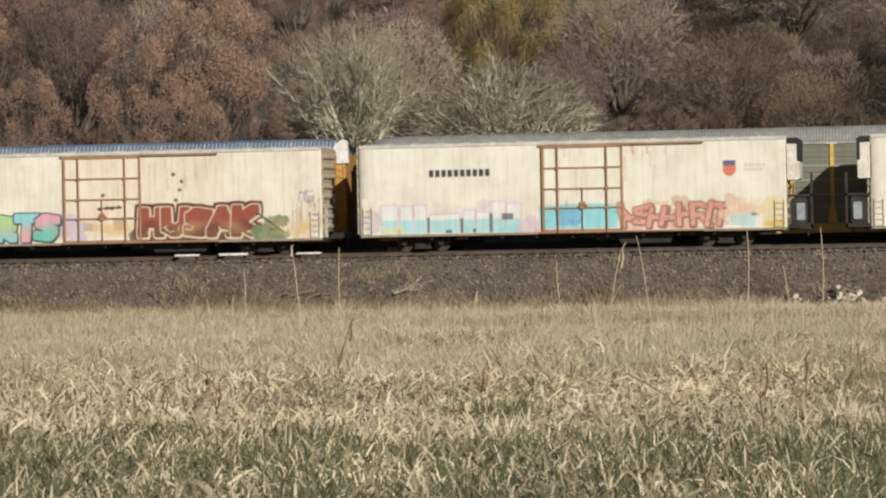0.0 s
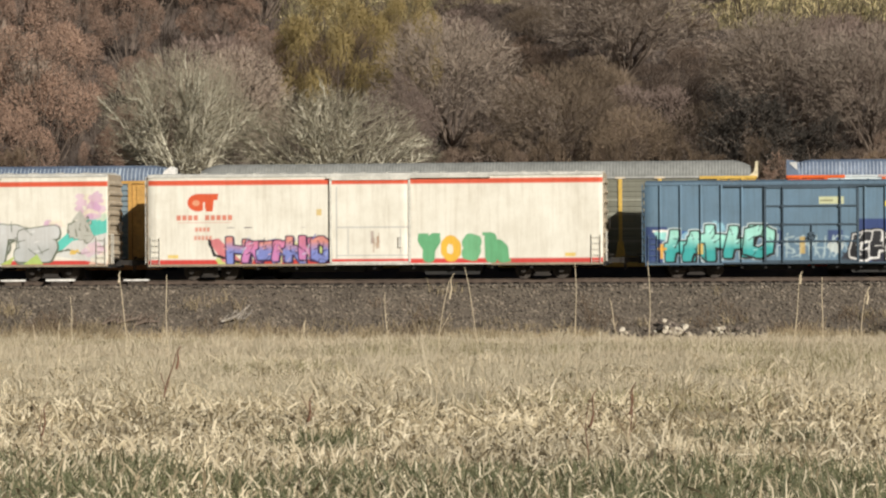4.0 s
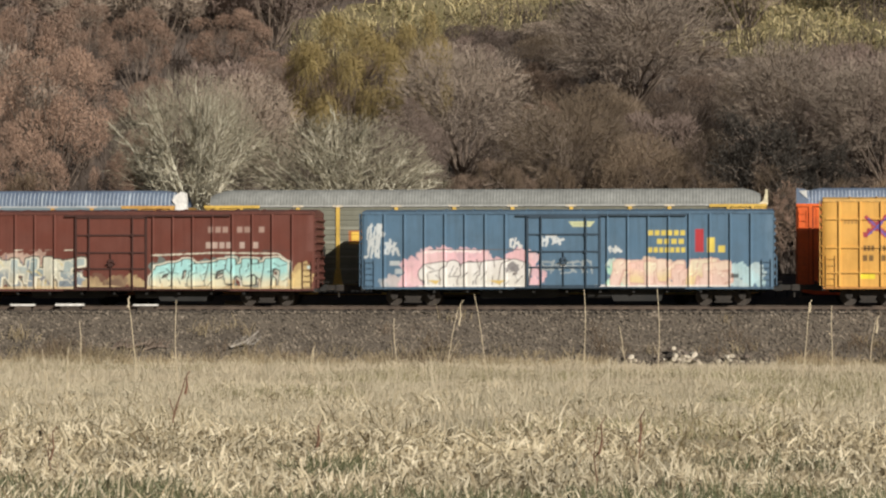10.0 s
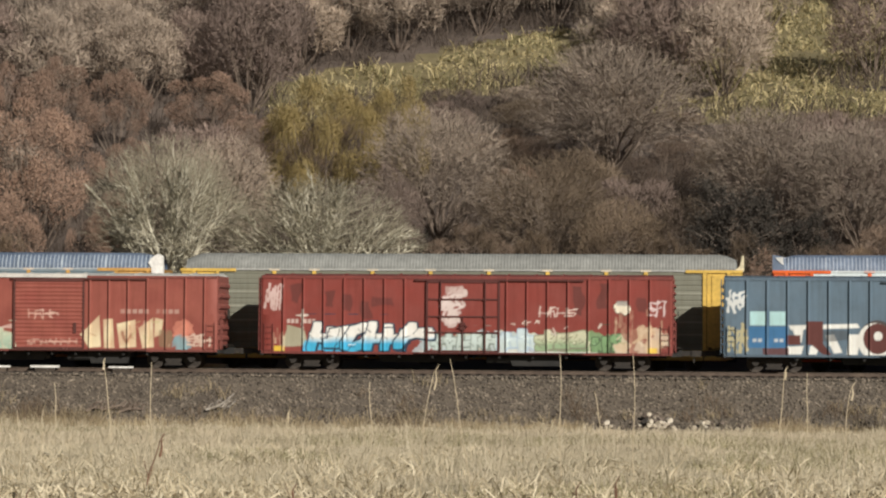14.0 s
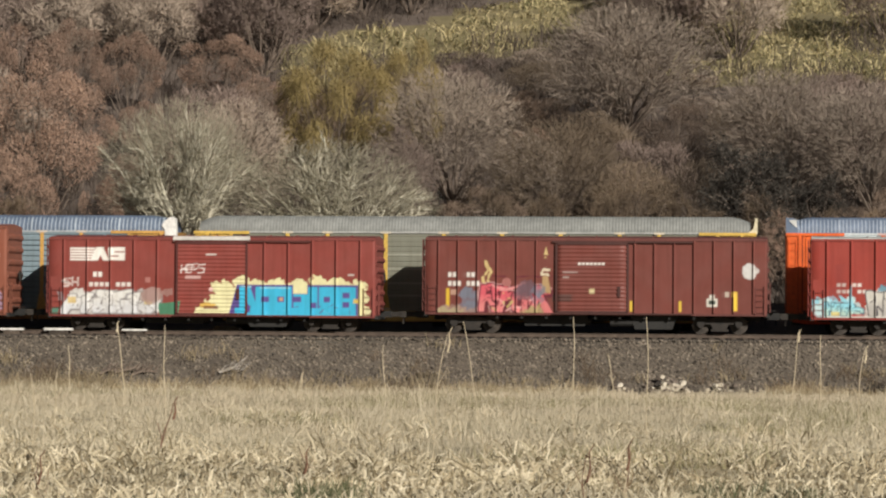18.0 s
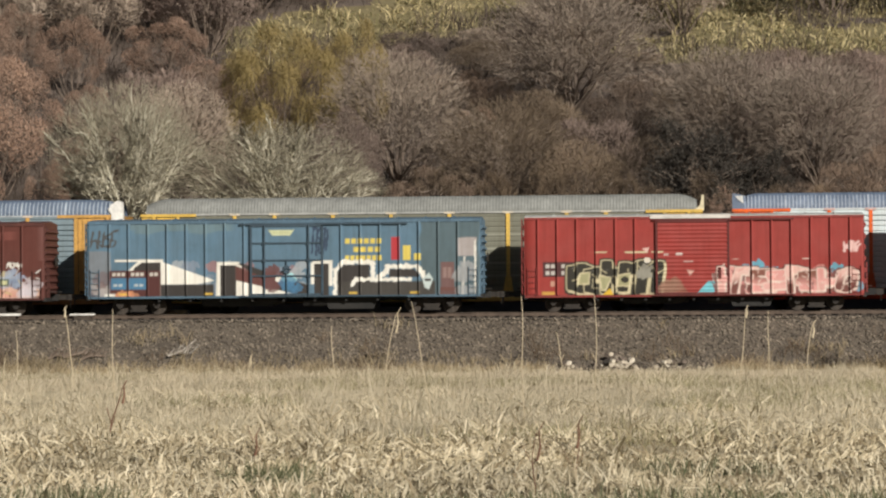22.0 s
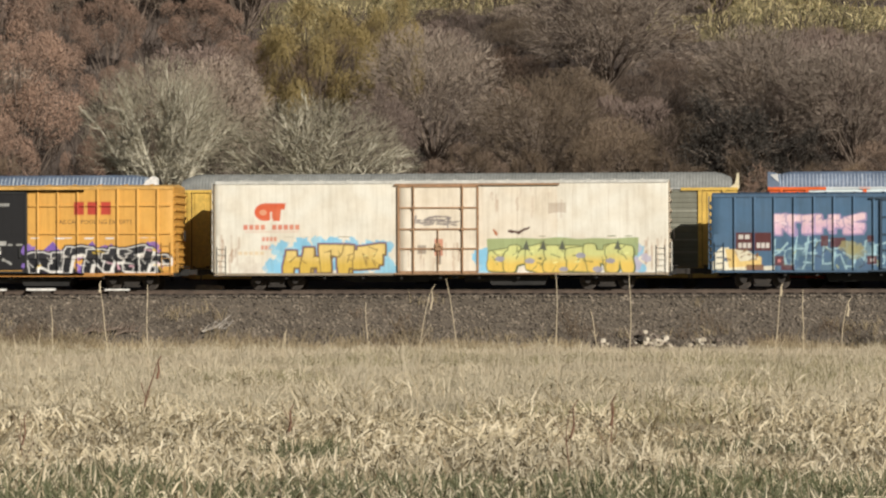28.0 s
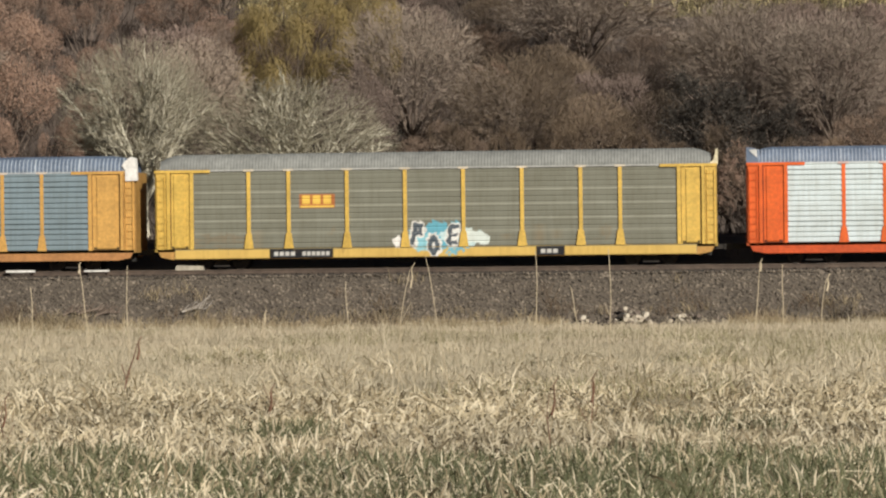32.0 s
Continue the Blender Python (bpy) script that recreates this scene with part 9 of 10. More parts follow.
def d18(s):
    golden(s, 12.3)
    placard(s, 9.3, 3.85)
    wh, bk, br = (0.74, 0.72, 0.66), (0.045, 0.040, 0.038), (0.085, 0.032, 0.030)
    s.rect(15.9, 18.7, 0.85, 4.4, (0.085, 0.115, 0.120), 0.75, 0.1).rect(2.0, 7.0, 3.9, 4.4, (0.16, 0.22, 0.22), 0.5, 0.2)
    s.scrawl(0.2, 1.4, 3.2, 4.0, 4, (0.07, 0.07, 0.07), 0.05).rect(0.0, 1.1, 0.85, 3.0, (0.20, 0.20, 0.21), 0.7, 0.08).cloud(0.1, 1.1, 0.9, 2.0, [(0.34, 0.31, 0.30), (0.14, 0.09, 0.09)], 8, 0.7)
    s.cloud(3.6, 10.6, 1.2, 2.5, [(0.34, 0.37, 0.40), (0.20, 0.24, 0.30), (0.28, 0.16, 0.16)], 44, 0.85, 0.34)
    # long low letters, black with broad white borders
    s.rect(1.3, 3.0, 2.52, 2.62, wh).wedge([(1.2, 0.82), (2.05, 2.2), (2.5, 2.62), (3.62, 2.62), (3.62, 0.82)], wh).wedge([(2.2, 2.2), (2.6, 2.48), (3.5, 2.48), (3.5, 1.4), (2.2, 1.4)], bk).wedge([(3.6, 2.5), (3.6, 1.42), (5.2, 1.42), (6.1, 1.6)], wh).rect(3.5, 6.05, 0.82, 1.42, bk)
    s.rect(1.05, 3.5, 0.84, 2.1, br).rect(1.1, 1.85, 1.2, 1.75, (0.07, 0.18, 0.30)).rect(2.0, 2.8, 1.2, 1.75, (0.07, 0.18, 0.30)).bars(1.15, 3.4, 1.92, 0.16, wh, "aaa aaa aa", 0.7).bars(1.2, 2.7, 1.4, 0.12, wh, "aa  aa", 0.5).cloud(1.1, 2.4, 0.84, 1.05, [(0.56, 0.26, 0.14)], 3, 0.7)
    s.wedge([(6.15, 0.82), (6.2, 2.48), (7.25, 2.48), (7.4, 2.3), (7.3, 0.82)], wh).rect(6.36, 7.12, 0.84, 2.32, bk).wedge([(7.2, 2.40), (7.4, 2.40), (10.6, 1.35), (10.6, 0.84), (9.5, 0.84)], bk).wedge([(7.2, 1.62), (7.2, 0.84), (10.3, 0.84)], wh).wedge([(7.1, 2.3), (7.1, 1.6), (8.6, 1.25), (8.5, 1.7)], (0.12, 0.05, 0.045))
    s.cloud(8.4, 9.4, 1.2, 2.2, [(0.13, 0.06, 0.06)], 7, 0.85).blob(9.15, 1.65, 0.14, 0.14, wh).blob(9.75, 1.65, 0.36, 0.26, (0.36, 0.62, 0.66)).cloud(9.2, 10.3, 1.2, 1.7, [(0.06, 0.16, 0.28)], 4, 0.8)
    s.wedge([(10.15, 1.45), (10.35, 2.05), (10.85, 2.52), (11.72, 2.52), (11.72, 0.82), (10.7, 0.82), (10.7, 1.4)], wh).rect(10.86, 11.55, 0.84, 2.36, bk)
    s.line([(11.85, 0.85), (11.85, 2.0), (12.2, 2.42), (13.65, 2.42), (13.65, 1.7)], 0.11, wh).wedge([(11.95, 0.84), (11.95, 1.95), (12.25, 2.3), (13.5, 2.3), (13.5, 0.84)], bk).rect(12.0, 16.6, 0.84, 1.5, (0.06, 0.055, 0.05)).line([(12.65, 1.35), (12.8, 1.6), (15.4, 1.6)], 0.09, wh)
    s.line([(13.9, 1.7), (14.3, 1.9), (14.35, 2.2), (15.7, 2.2), (16.0, 1.9), (16.1, 1.5)], 0.11, wh).wedge([(14.4, 1.7), (14.45, 2.08), (15.6, 2.08), (15.85, 1.85), (15.85, 1.7)], bk)
    s.wedge([(16.0, 1.6), (16.3, 1.9), (16.5, 1.6), (16.3, 1.1), (16.1, 1.2)], (0.52, 0.60, 0.60)).rect(16.1, 16.4, 1.5, 1.62, bk).rect(16.85, 17.5, 1.05, 2.4, (0.17, 0.09, 0.085), 0.9).bars(16.95, 17.4, 1.9, 0.5, (0.34, 0.24, 0.22), "aa", 0.6).rect(16.8, 17.7, 0.85, 1.2, (0.14, 0.06, 0.05), 0.8, 0.05)
    s.rect(17.7, 18.6, 2.7, 3.55, (0.40, 0.35, 0.34), 0.8, 0.1).line([(17.9, 0.9), (18.0, 2.6)], 0.06, (0.52, 0.50, 0.46)).line([(18.5, 0.9), (18.5, 3.4)], 0.04, wh).cloud(17.6, 18.6, 1.0, 2.6, [(0.30, 0.31, 0.32)], 7, 0.6).scrawl(10.8, 11.5, 2.7, 4.1, 4, (0.04, 0.06, 0.10), 0.05)
    for x in (1.5, 5.6, 12.5, 15.4):
        s.rect(x, x + 0.4, 0.92, 1.02, (0.66, 0.44, 0.08), 0.8)
    s.rect(0.8, 1.3, 0.84, 1.0, wh, 0.8)


def d19(s):
    sil, dk = (0.60, 0.59, 0.57), (0.085, 0.040, 0.035)
    s.letters(1.1, 3.5, 2.4, 3.85, 3, (0.66, 0.65, 0.63), (0.52, 0.51, 0.50), dk, 0.30, 0.03, lean=0.0, nib=0.2).letters(3.95, 6.05, 2.4, 3.9, 3, (0.66, 0.65, 0.63), (0.52, 0.51, 0.50), dk, 0.28, 0.03, lean=0.0, nib=0.2)
    s.blob(3.65, 3.5, 0.14, 0.22, sil).flecks(1.3, 5.9, 2.6, 3.7, 14, [(0.36, 0.34, 0.33), (0.72, 0.71, 0.70)], (0.02, 0.06))
    for x, z in ((1.85, 2.2), (2.72, 2.3), (4.45, 2.1)):
        s.line([(x, 3.95), (x, z)], 0.03, (0.68, 0.66, 0.63), 0.85)
    s.rect(6.15, 6.3, 3.4, 4.0, (0.58, 0.32, 0.10), 0.7).rect(6.6, 6.9, 3.5, 4.0, (0.46, 0.22, 0.08), 0.5).blob(4.0, 2.2, 0.22, 0.24, (0.34, 0.12, 0.05), 0.8)
    s.rect(12.5, 13.0, 3.6, 4.0, (0.42, 0.30, 0.27), 0.6, 0.06).rect(12.65, 12.9, 3.72, 3.9, dk, 0.8).rect(13.35, 13.85, 3.55, 4.0, (0.58, 0.50, 0.46), 0.75, 0.05).rect(13.5, 13.7, 3.68, 3.88, dk, 0.9).rect(13.35, 13.85, 2.65, 3.15, (0.62, 0.55, 0.50), 0.85, 0.04).rect(13.5, 13.7, 2.95, 3.05, dk, 0.8).rect(13.5, 13.72, 2.75, 2.85, dk, 0.8)
    s.bars(14.5, 17.5, 3.8, 0.4, (0.19, 0.065, 0.055), "a a aa", 0.7).bars(14.3, 16.6, 2.9, 0.4, (0.24, 0.11, 0.10), "aa a", 0.6).rect(15.1, 15.3, 2.7, 3.0, (0.56, 0.48, 0.44), 0.7)
    s.cloud(0.6, 4.2, 0.82, 1.5, [(0.56, 0.46, 0.38), (0.50, 0.50, 0.46), (0.60, 0.44, 0.34)], 30, 0.85, 0.3).rect(1.0, 2.6, 1.15, 1.65, (0.52, 0.52, 0.48), 0.8, 0.08).wedge([(2.8, 1.6), (3.3, 2.0), (3.4, 1.4)], (0.60, 0.44, 0.40)).flecks(0.7, 7.2, 0.85, 1.6, 40, [(0.16, 0.09, 0.09), (0.62, 0.54, 0.46), (0.60, 0.46, 0.20)], (0.015, 0.04))
    s.cloud(4.0, 7.4, 0.85, 1.7, [(0.20, 0.19, 0.24), (0.15, 0.12, 0.15)], 26, 0.85).letters(4.2, 7.3, 0.95, 1.75, 6, (0.24, 0.24, 0.32), (0.52, 0.36, 0.36), (0.10, 0.07, 0.08), 0.10, 0.03).rect(4.2, 7.4, 0.82, 1.0, (0.60, 0.38, 0.36), 0.7, 0.08)
    gn = (0.30, 0.58, 0.28)
    s.cloud(10.8, 14.1, 0.88, 1.8, [gn, (0.40, 0.64, 0.36)], 44, 0.95).letters(10.9, 14.1, 0.88, 1.85, 5, (0.42, 0.64, 0.38), (0.26, 0.54, 0.26), (0.14, 0.36, 0.16), 0.17, 0.025)
    s.cloud(14.6, 18.6, 0.85, 1.5, [(0.56, 0.30, 0.24), (0.62, 0.42, 0.34)], 26, 0.85, 0.32).cloud(14.7, 18.0, 1.3, 2.2, [(0.30, 0.36, 0.48), (0.20, 0.26, 0.38), (0.46, 0.42, 0.28)], 26, 0.85, 0.32).rect(15.0, 15.5, 1.4, 1.65, (0.06, 0.05, 0.07), 0.9).rect(16.7, 17.2, 1.4, 1.75, (0.10, 0.12, 0.08), 0.9).rect(16.8, 17.1, 1.48, 1.66, (0.50, 0.50, 0.30)).flecks(14.7, 18.5, 0.9, 2.1, 26, [(0.10, 0.08, 0.10), (0.6, 0.58, 0.56), (0.50, 0.42, 0.2)], (0.015, 0.04)).cloud(17.5, 18.7, 0.9, 1.8, [(0.50, 0.46, 0.50)], 6, 0.7)
    s.bars(8.3, 9.2, 1.95, 0.34, WHITE, "aaa", 0.75).rect(9.25, 9.55, 1.7, 2.2, (0.40, 0.06, 0.05), 0.8).scrawl(8.4, 9.2, 2.0, 2.3, 2, WHITE, 0.03).rect(8.2, 9.9, 3.6, 3.9, (0.20, 0.05, 0.045), 0.7, 0.08).scrawl(17.1, 17.8, 2.25, 2.5, 4, (0.66, 0.64, 0.60), 0.03).rect(0.3, 18.6, 0.79, 0.87, (0.56, 0.42, 0.38), 0.7, 0.03).rect(10.6, 14.3, 0.79, 0.9, (0.42, 0.58, 0.38), 0.8, 0.04)


def d20(s):
    golden(s, 12.25)
    placard(s, 9.15, 3.80)
    gy, dk = (0.46, 0.46, 0.44), (0.10, 0.085, 0.075)
    s.rect(1.1, 7.6, 0.82, 1.3, (0.15, 0.12, 0.10), 0.6, 0.2).cloud(1.6, 7.4, 0.85, 2.0, [dk, (0.22, 0.18, 0.15), (0.17, 0.12, 0.09)], 46, 0.85, 0.34)
    s.letters(1.8, 7.4, 0.82, 1.75, 9, (0.36, 0.33, 0.29), (0.28, 0.24, 0.20), dk, 0.10, 0.05).letters(1.0, 6.6, 1.35, 2.25, 11, (0.58, 0.58, 0.57), (0.48, 0.47, 0.46), dk, 0.06, 0.025)
    s.rect(1.15, 1.5, 2.4, 2.6, (0.60, 0.62, 0.62), 0.8).rect(0.1, 0.5, 1.3, 2.5, (0.16, 0.34, 0.42), 0.7)
    s.rect(8.25, 9.0, 2.45, 3.3, (0.10, 0.20, 0.30), 0.8).rect(8.3, 8.95, 2.5, 2.95, (0.40, 0.48, 0.42), 0.85, 0.06).rect(9.3, 9.95, 2.5, 3.1, (0.14, 0.26, 0.36), 0.8).scrawl(9.3, 9.95, 2.5, 3.1, 2, (0.62, 0.64, 0.64), 0.09).blob(8.6, 1.8, 0.14, 0.2, (0.52, 0.60, 0.58)).blob(9.1, 1.95, 0.18, 0.3, (0.28, 0.22, 0.18), 0.9).cloud(9.5, 10.5, 1.2, 2.1, [(0.22, 0.32, 0.36)], 5, 0.7)
    s.cloud(10.7, 12.7, 0.85, 2.2, [(0.045, 0.05, 0.055), (0.07, 0.08, 0.10)], 20, 0.92).blob(11.4, 1.55, 0.4, 0.4, (0.08, 0.12, 0.20), 0.8).cloud(15.6, 18.6, 0.85, 2.2, [(0.045, 0.055, 0.06), (0.08, 0.09, 0.10)], 30, 0.92).letters(16.4, 18.5, 0.9, 2.1, 3, (0.10, 0.12, 0.12), (0.05, 0.06, 0.06), (0.25, 0.28, 0.28), 0.16, 0.03).rect(16.8, 17.2, 1.35, 1.5, (0.36, 0.44, 0.38), 0.8)
    wh, cb = (0.70, 0.71, 0.70), (0.36, 0.58, 0.66)
    for pts in ([(12.2, 2.0), (12.8, 1.9), (13.4, 2.25), (14.4, 2.3), (14.2, 1.9), (13.2, 1.5), (12.9, 1.0), (12.5, 1.2)], [(12.8, 1.5), (13.2, 1.6), (13.6, 0.85), (13.0, 0.85)], [(13.3, 1.3), (14.4, 2.2), (14.3, 0.9), (13.5, 0.9)], [(14.3, 2.3), (14.7, 2.2), (14.7, 1.0), (14.3, 1.2)]):
        s.wedge(pts, wh)
    for pts in ([(14.6, 1.9), (15.3, 1.6), (15.8, 1.0), (15.3, 0.85), (14.6, 1.1)], [(15.0, 1.6), (16.2, 2.25), (15.9, 1.8), (15.3, 1.3)], [(12.0, 2.15), (12.4, 2.1), (12.8, 1.4), (12.5, 1.3)]):
        s.wedge(pts, cb)
    s.flecks(12.3, 16.0, 0.9, 2.2, 20, [(0.16, 0.24, 0.28), wh, cb], (0.02, 0.05)).rect(13.3, 15.3, 0.80, 0.95, IVORY, 0.6, 0.06)
    s.wedge([(16.9, 2.6), (17.3, 3.0), (17.6, 2.9), (17.4, 2.5)], (0.50, 0.44, 0.50)).wedge([(17.4, 2.5), (17.8, 2.5), (18.1, 2.2), (17.8, 2.2)], (0.56, 0.60, 0.62)).blob(17.9, 3.72, 0.45, 0.16, (0.20, 0.42, 0.46), 0.8).scrawl(3.0, 3.6, 2.5, 2.9, 2, (0.10, 0.13, 0.16), 0.03)


def d21(s):
    pk, pe, br = (0.66, 0.46, 0.54), (0.44, 0.30, 0.44), (0.10, 0.032, 0.034)
    s.letters(2.85, 7.1, 2.55, 3.55, 6, (0.70, 0.52, 0.56), (0.62, 0.42, 0.54), (0.30, 0.24, 0.40), 0.15, 0.02, lean=0.03)
    s.bars(12.2, 13.9, 3.62, 0.3, (0.70, 0.62, 0.22), "aaaaaa", 0.85).letters(11.4, 15.0, 2.5, 3.45, 5, (0.68, 0.46, 0.50), (0.62, 0.42, 0.50), (0.34, 0.24, 0.38), 0.15, 0.02, lean=0.03)
    s.rect(14.35, 14.75, 1.3, 3.7, (0.12, 0.035, 0.04), 0.95).rect(14.3, 14.7, 3.3, 3.7, (0.34, 0.05, 0.07), 0.9).rect(14.95, 15.28, 2.5, 3.3, YELLOW).rect(15.42, 15.75, 2.5, 2.85, YELLOW).rect(14.9, 15.8, 2.86, 2.92, (0.055, 0.135, 0.26))
    placard(s, 9.2, 3.9)
    s.rect(1.1, 2.75, 1.8, 2.65, br).rect(1.88, 1.96, 1.8, 2.65, (0.06, 0.10, 0.2)).bars(1.2, 1.8, 2.45, 0.2, WHITE, "aa", 0.75).bars(1.2, 2.7, 2.05, 0.24, WHITE, "aaa aaa", 0.75)
    s.cloud(0.0, 0.8, 0.85, 1.9, [(0.50, 0.60, 0.60), IVORY], 7, 0.9).wedge([(0.6, 1.9), (1.2, 1.85), (2.3, 1.5), (2.3, 1.0), (0.8, 0.95)], (0.68, 0.50, 0.20)).wedge([(1.0, 1.85), (1.7, 1.8), (2.2, 1.4), (1.3, 1.3)], (0.66, 0.62, 0.48)).rect(0.0, 2.9, 0.84, 1.05, IVORY, 0.8, 0.1).rect(1.6, 2.4, 0.84, 1.15, (0.16, 0.07, 0.04), 0.9).flecks(0.4, 2.3, 1.0, 1.9, 10, [(0.20, 0.10, 0.04)], (0.02, 0.04))
    s.cloud(2.9, 8.0, 0.9, 2.1, [(0.09, 0.16, 0.22), (0.16, 0.26, 0.32), (0.08, 0.14, 0.24)], 36, 0.8, 0.36).scrawl(2.9, 8.0, 0.9, 2.4, 11, (0.32, 0.48, 0.54), 0.035).flecks(3.0, 8.0, 0.9, 2.2, 40, [(0.34, 0.50, 0.56), (0.05, 0.07, 0.10), (0.36, 0.40, 0.20)], (0.015, 0.04))
    for x, z, w, h in ((5.05, 2.0, 0.35, 0.5), (5.5, 1.95, 0.7, 0.45), (2.9, 1.1, 0.45, 0.45), (7.2, 1.15, 0.45, 0.4), (3.2, 0.84, 0.6, 0.3), (7.2, 2.2, 0.3, 0.3)):
        s.rect(x, x + w, z, z + h, br, 0.9)
    s.rect(3.05, 3.2, 1.25, 1.4, (0.5, 0.2, 0.2)).rect(7.35, 7.5, 1.28, 1.42, (0.6, 0.56, 0.56)).cloud(6.0, 7.0, 1.5, 2.2, [(0.30, 0.28, 0.14)], 5, 0.6)
    s.cloud(8.1, 10.6, 1.2, 2.2, [(0.30, 0.22, 0.24), (0.42, 0.44, 0.46), (0.12, 0.10, 0.14)], 20, 0.85, 0.32).flecks(8.0, 11.0, 1.0, 2.2, 26, [(0.58, 0.58, 0.58), (0.12, 0.05, 0.06), (0.24, 0.14, 0.3)], (0.02, 0.06)).cloud(8.0, 11.2, 0.84, 1.1, [(0.22, 0.30, 0.34), (0.28, 0.2, 0.28)], 10, 0.7)
    ye, wh = (0.66, 0.54, 0.28), (0.68, 0.62, 0.58)
    s.cloud(10.9, 12.2, 1.1, 2.1, [(0.50, 0.40, 0.24), (0.24, 0.17, 0.10)], 10, 0.9).wedge([(11.6, 0.84), (11.8, 1.8), (12.4, 2.2), (13.0, 2.4), (13.3, 2.1), (13.4, 0.84)], ye).wedge([(12.4, 2.0), (12.9, 2.3), (13.1, 1.7), (12.7, 1.5)], (0.26, 0.22, 0.16)).flecks(11.4, 13.4, 1.0, 2.0, 14, [(0.16, 0.12, 0.07), (0.70, 0.62, 0.40)], (0.02, 0.06)).rect(11.4, 13.8, 0.84, 1.0, (0.70, 0.60, 0.24), 0.9, 0.06).cloud(13.0, 13.9, 0.9, 1.5, [br], 4, 0.7)
    s.wedge([(13.8, 0.84), (13.7, 1.9), (14.1, 2.35), (14.4, 2.3), (14.4, 0.84)], wh).wedge([(14.75, 0.84), (14.75, 2.3), (15.4, 2.4), (15.9, 2.2), (15.9, 0.84)], wh).letters(14.8, 15.9, 0.95, 2.2, 2, (0.62, 0.42, 0.44), (0.68, 0.60, 0.58), (0.22, 0.15, 0.22), 0.16, 0.03).rect(14.0, 14.15, 1.2, 2.0, (0.26, 0.22, 0.28), 0.8)
    s.rect(15.9, 16.65, 0.9, 2.35, br).bars(16.0, 16.5, 2.0, 0.1, WHITE, "aa", 0.5).cloud(16.5, 17.3, 0.84, 1.2, [br], 4, 0.85).wedge([(16.75, 2.2), (17.9, 2.3), (18.4, 1.8), (17.6, 0.9), (17.2, 1.2)], (0.62, 0.50, 0.46)).wedge([(16.8, 2.1), (17.4, 2.1), (17.3, 1.6), (16.9, 1.6)], (0.62, 0.64, 0.66)).line([(18.3, 1.9), (17.7, 0.9)], 0.03, (0.15, 0.10, 0.14)).rect(16.85, 17.1, 1.95, 2.1, BLUE).scrawl(17.5, 18.5, 2.6, 3.3, 3, (0.30, 0.44, 0.54), 0.05).blob(18.1, 3.0, 0.3, 0.25, (0.46, 0.54, 0.60), 0.7)


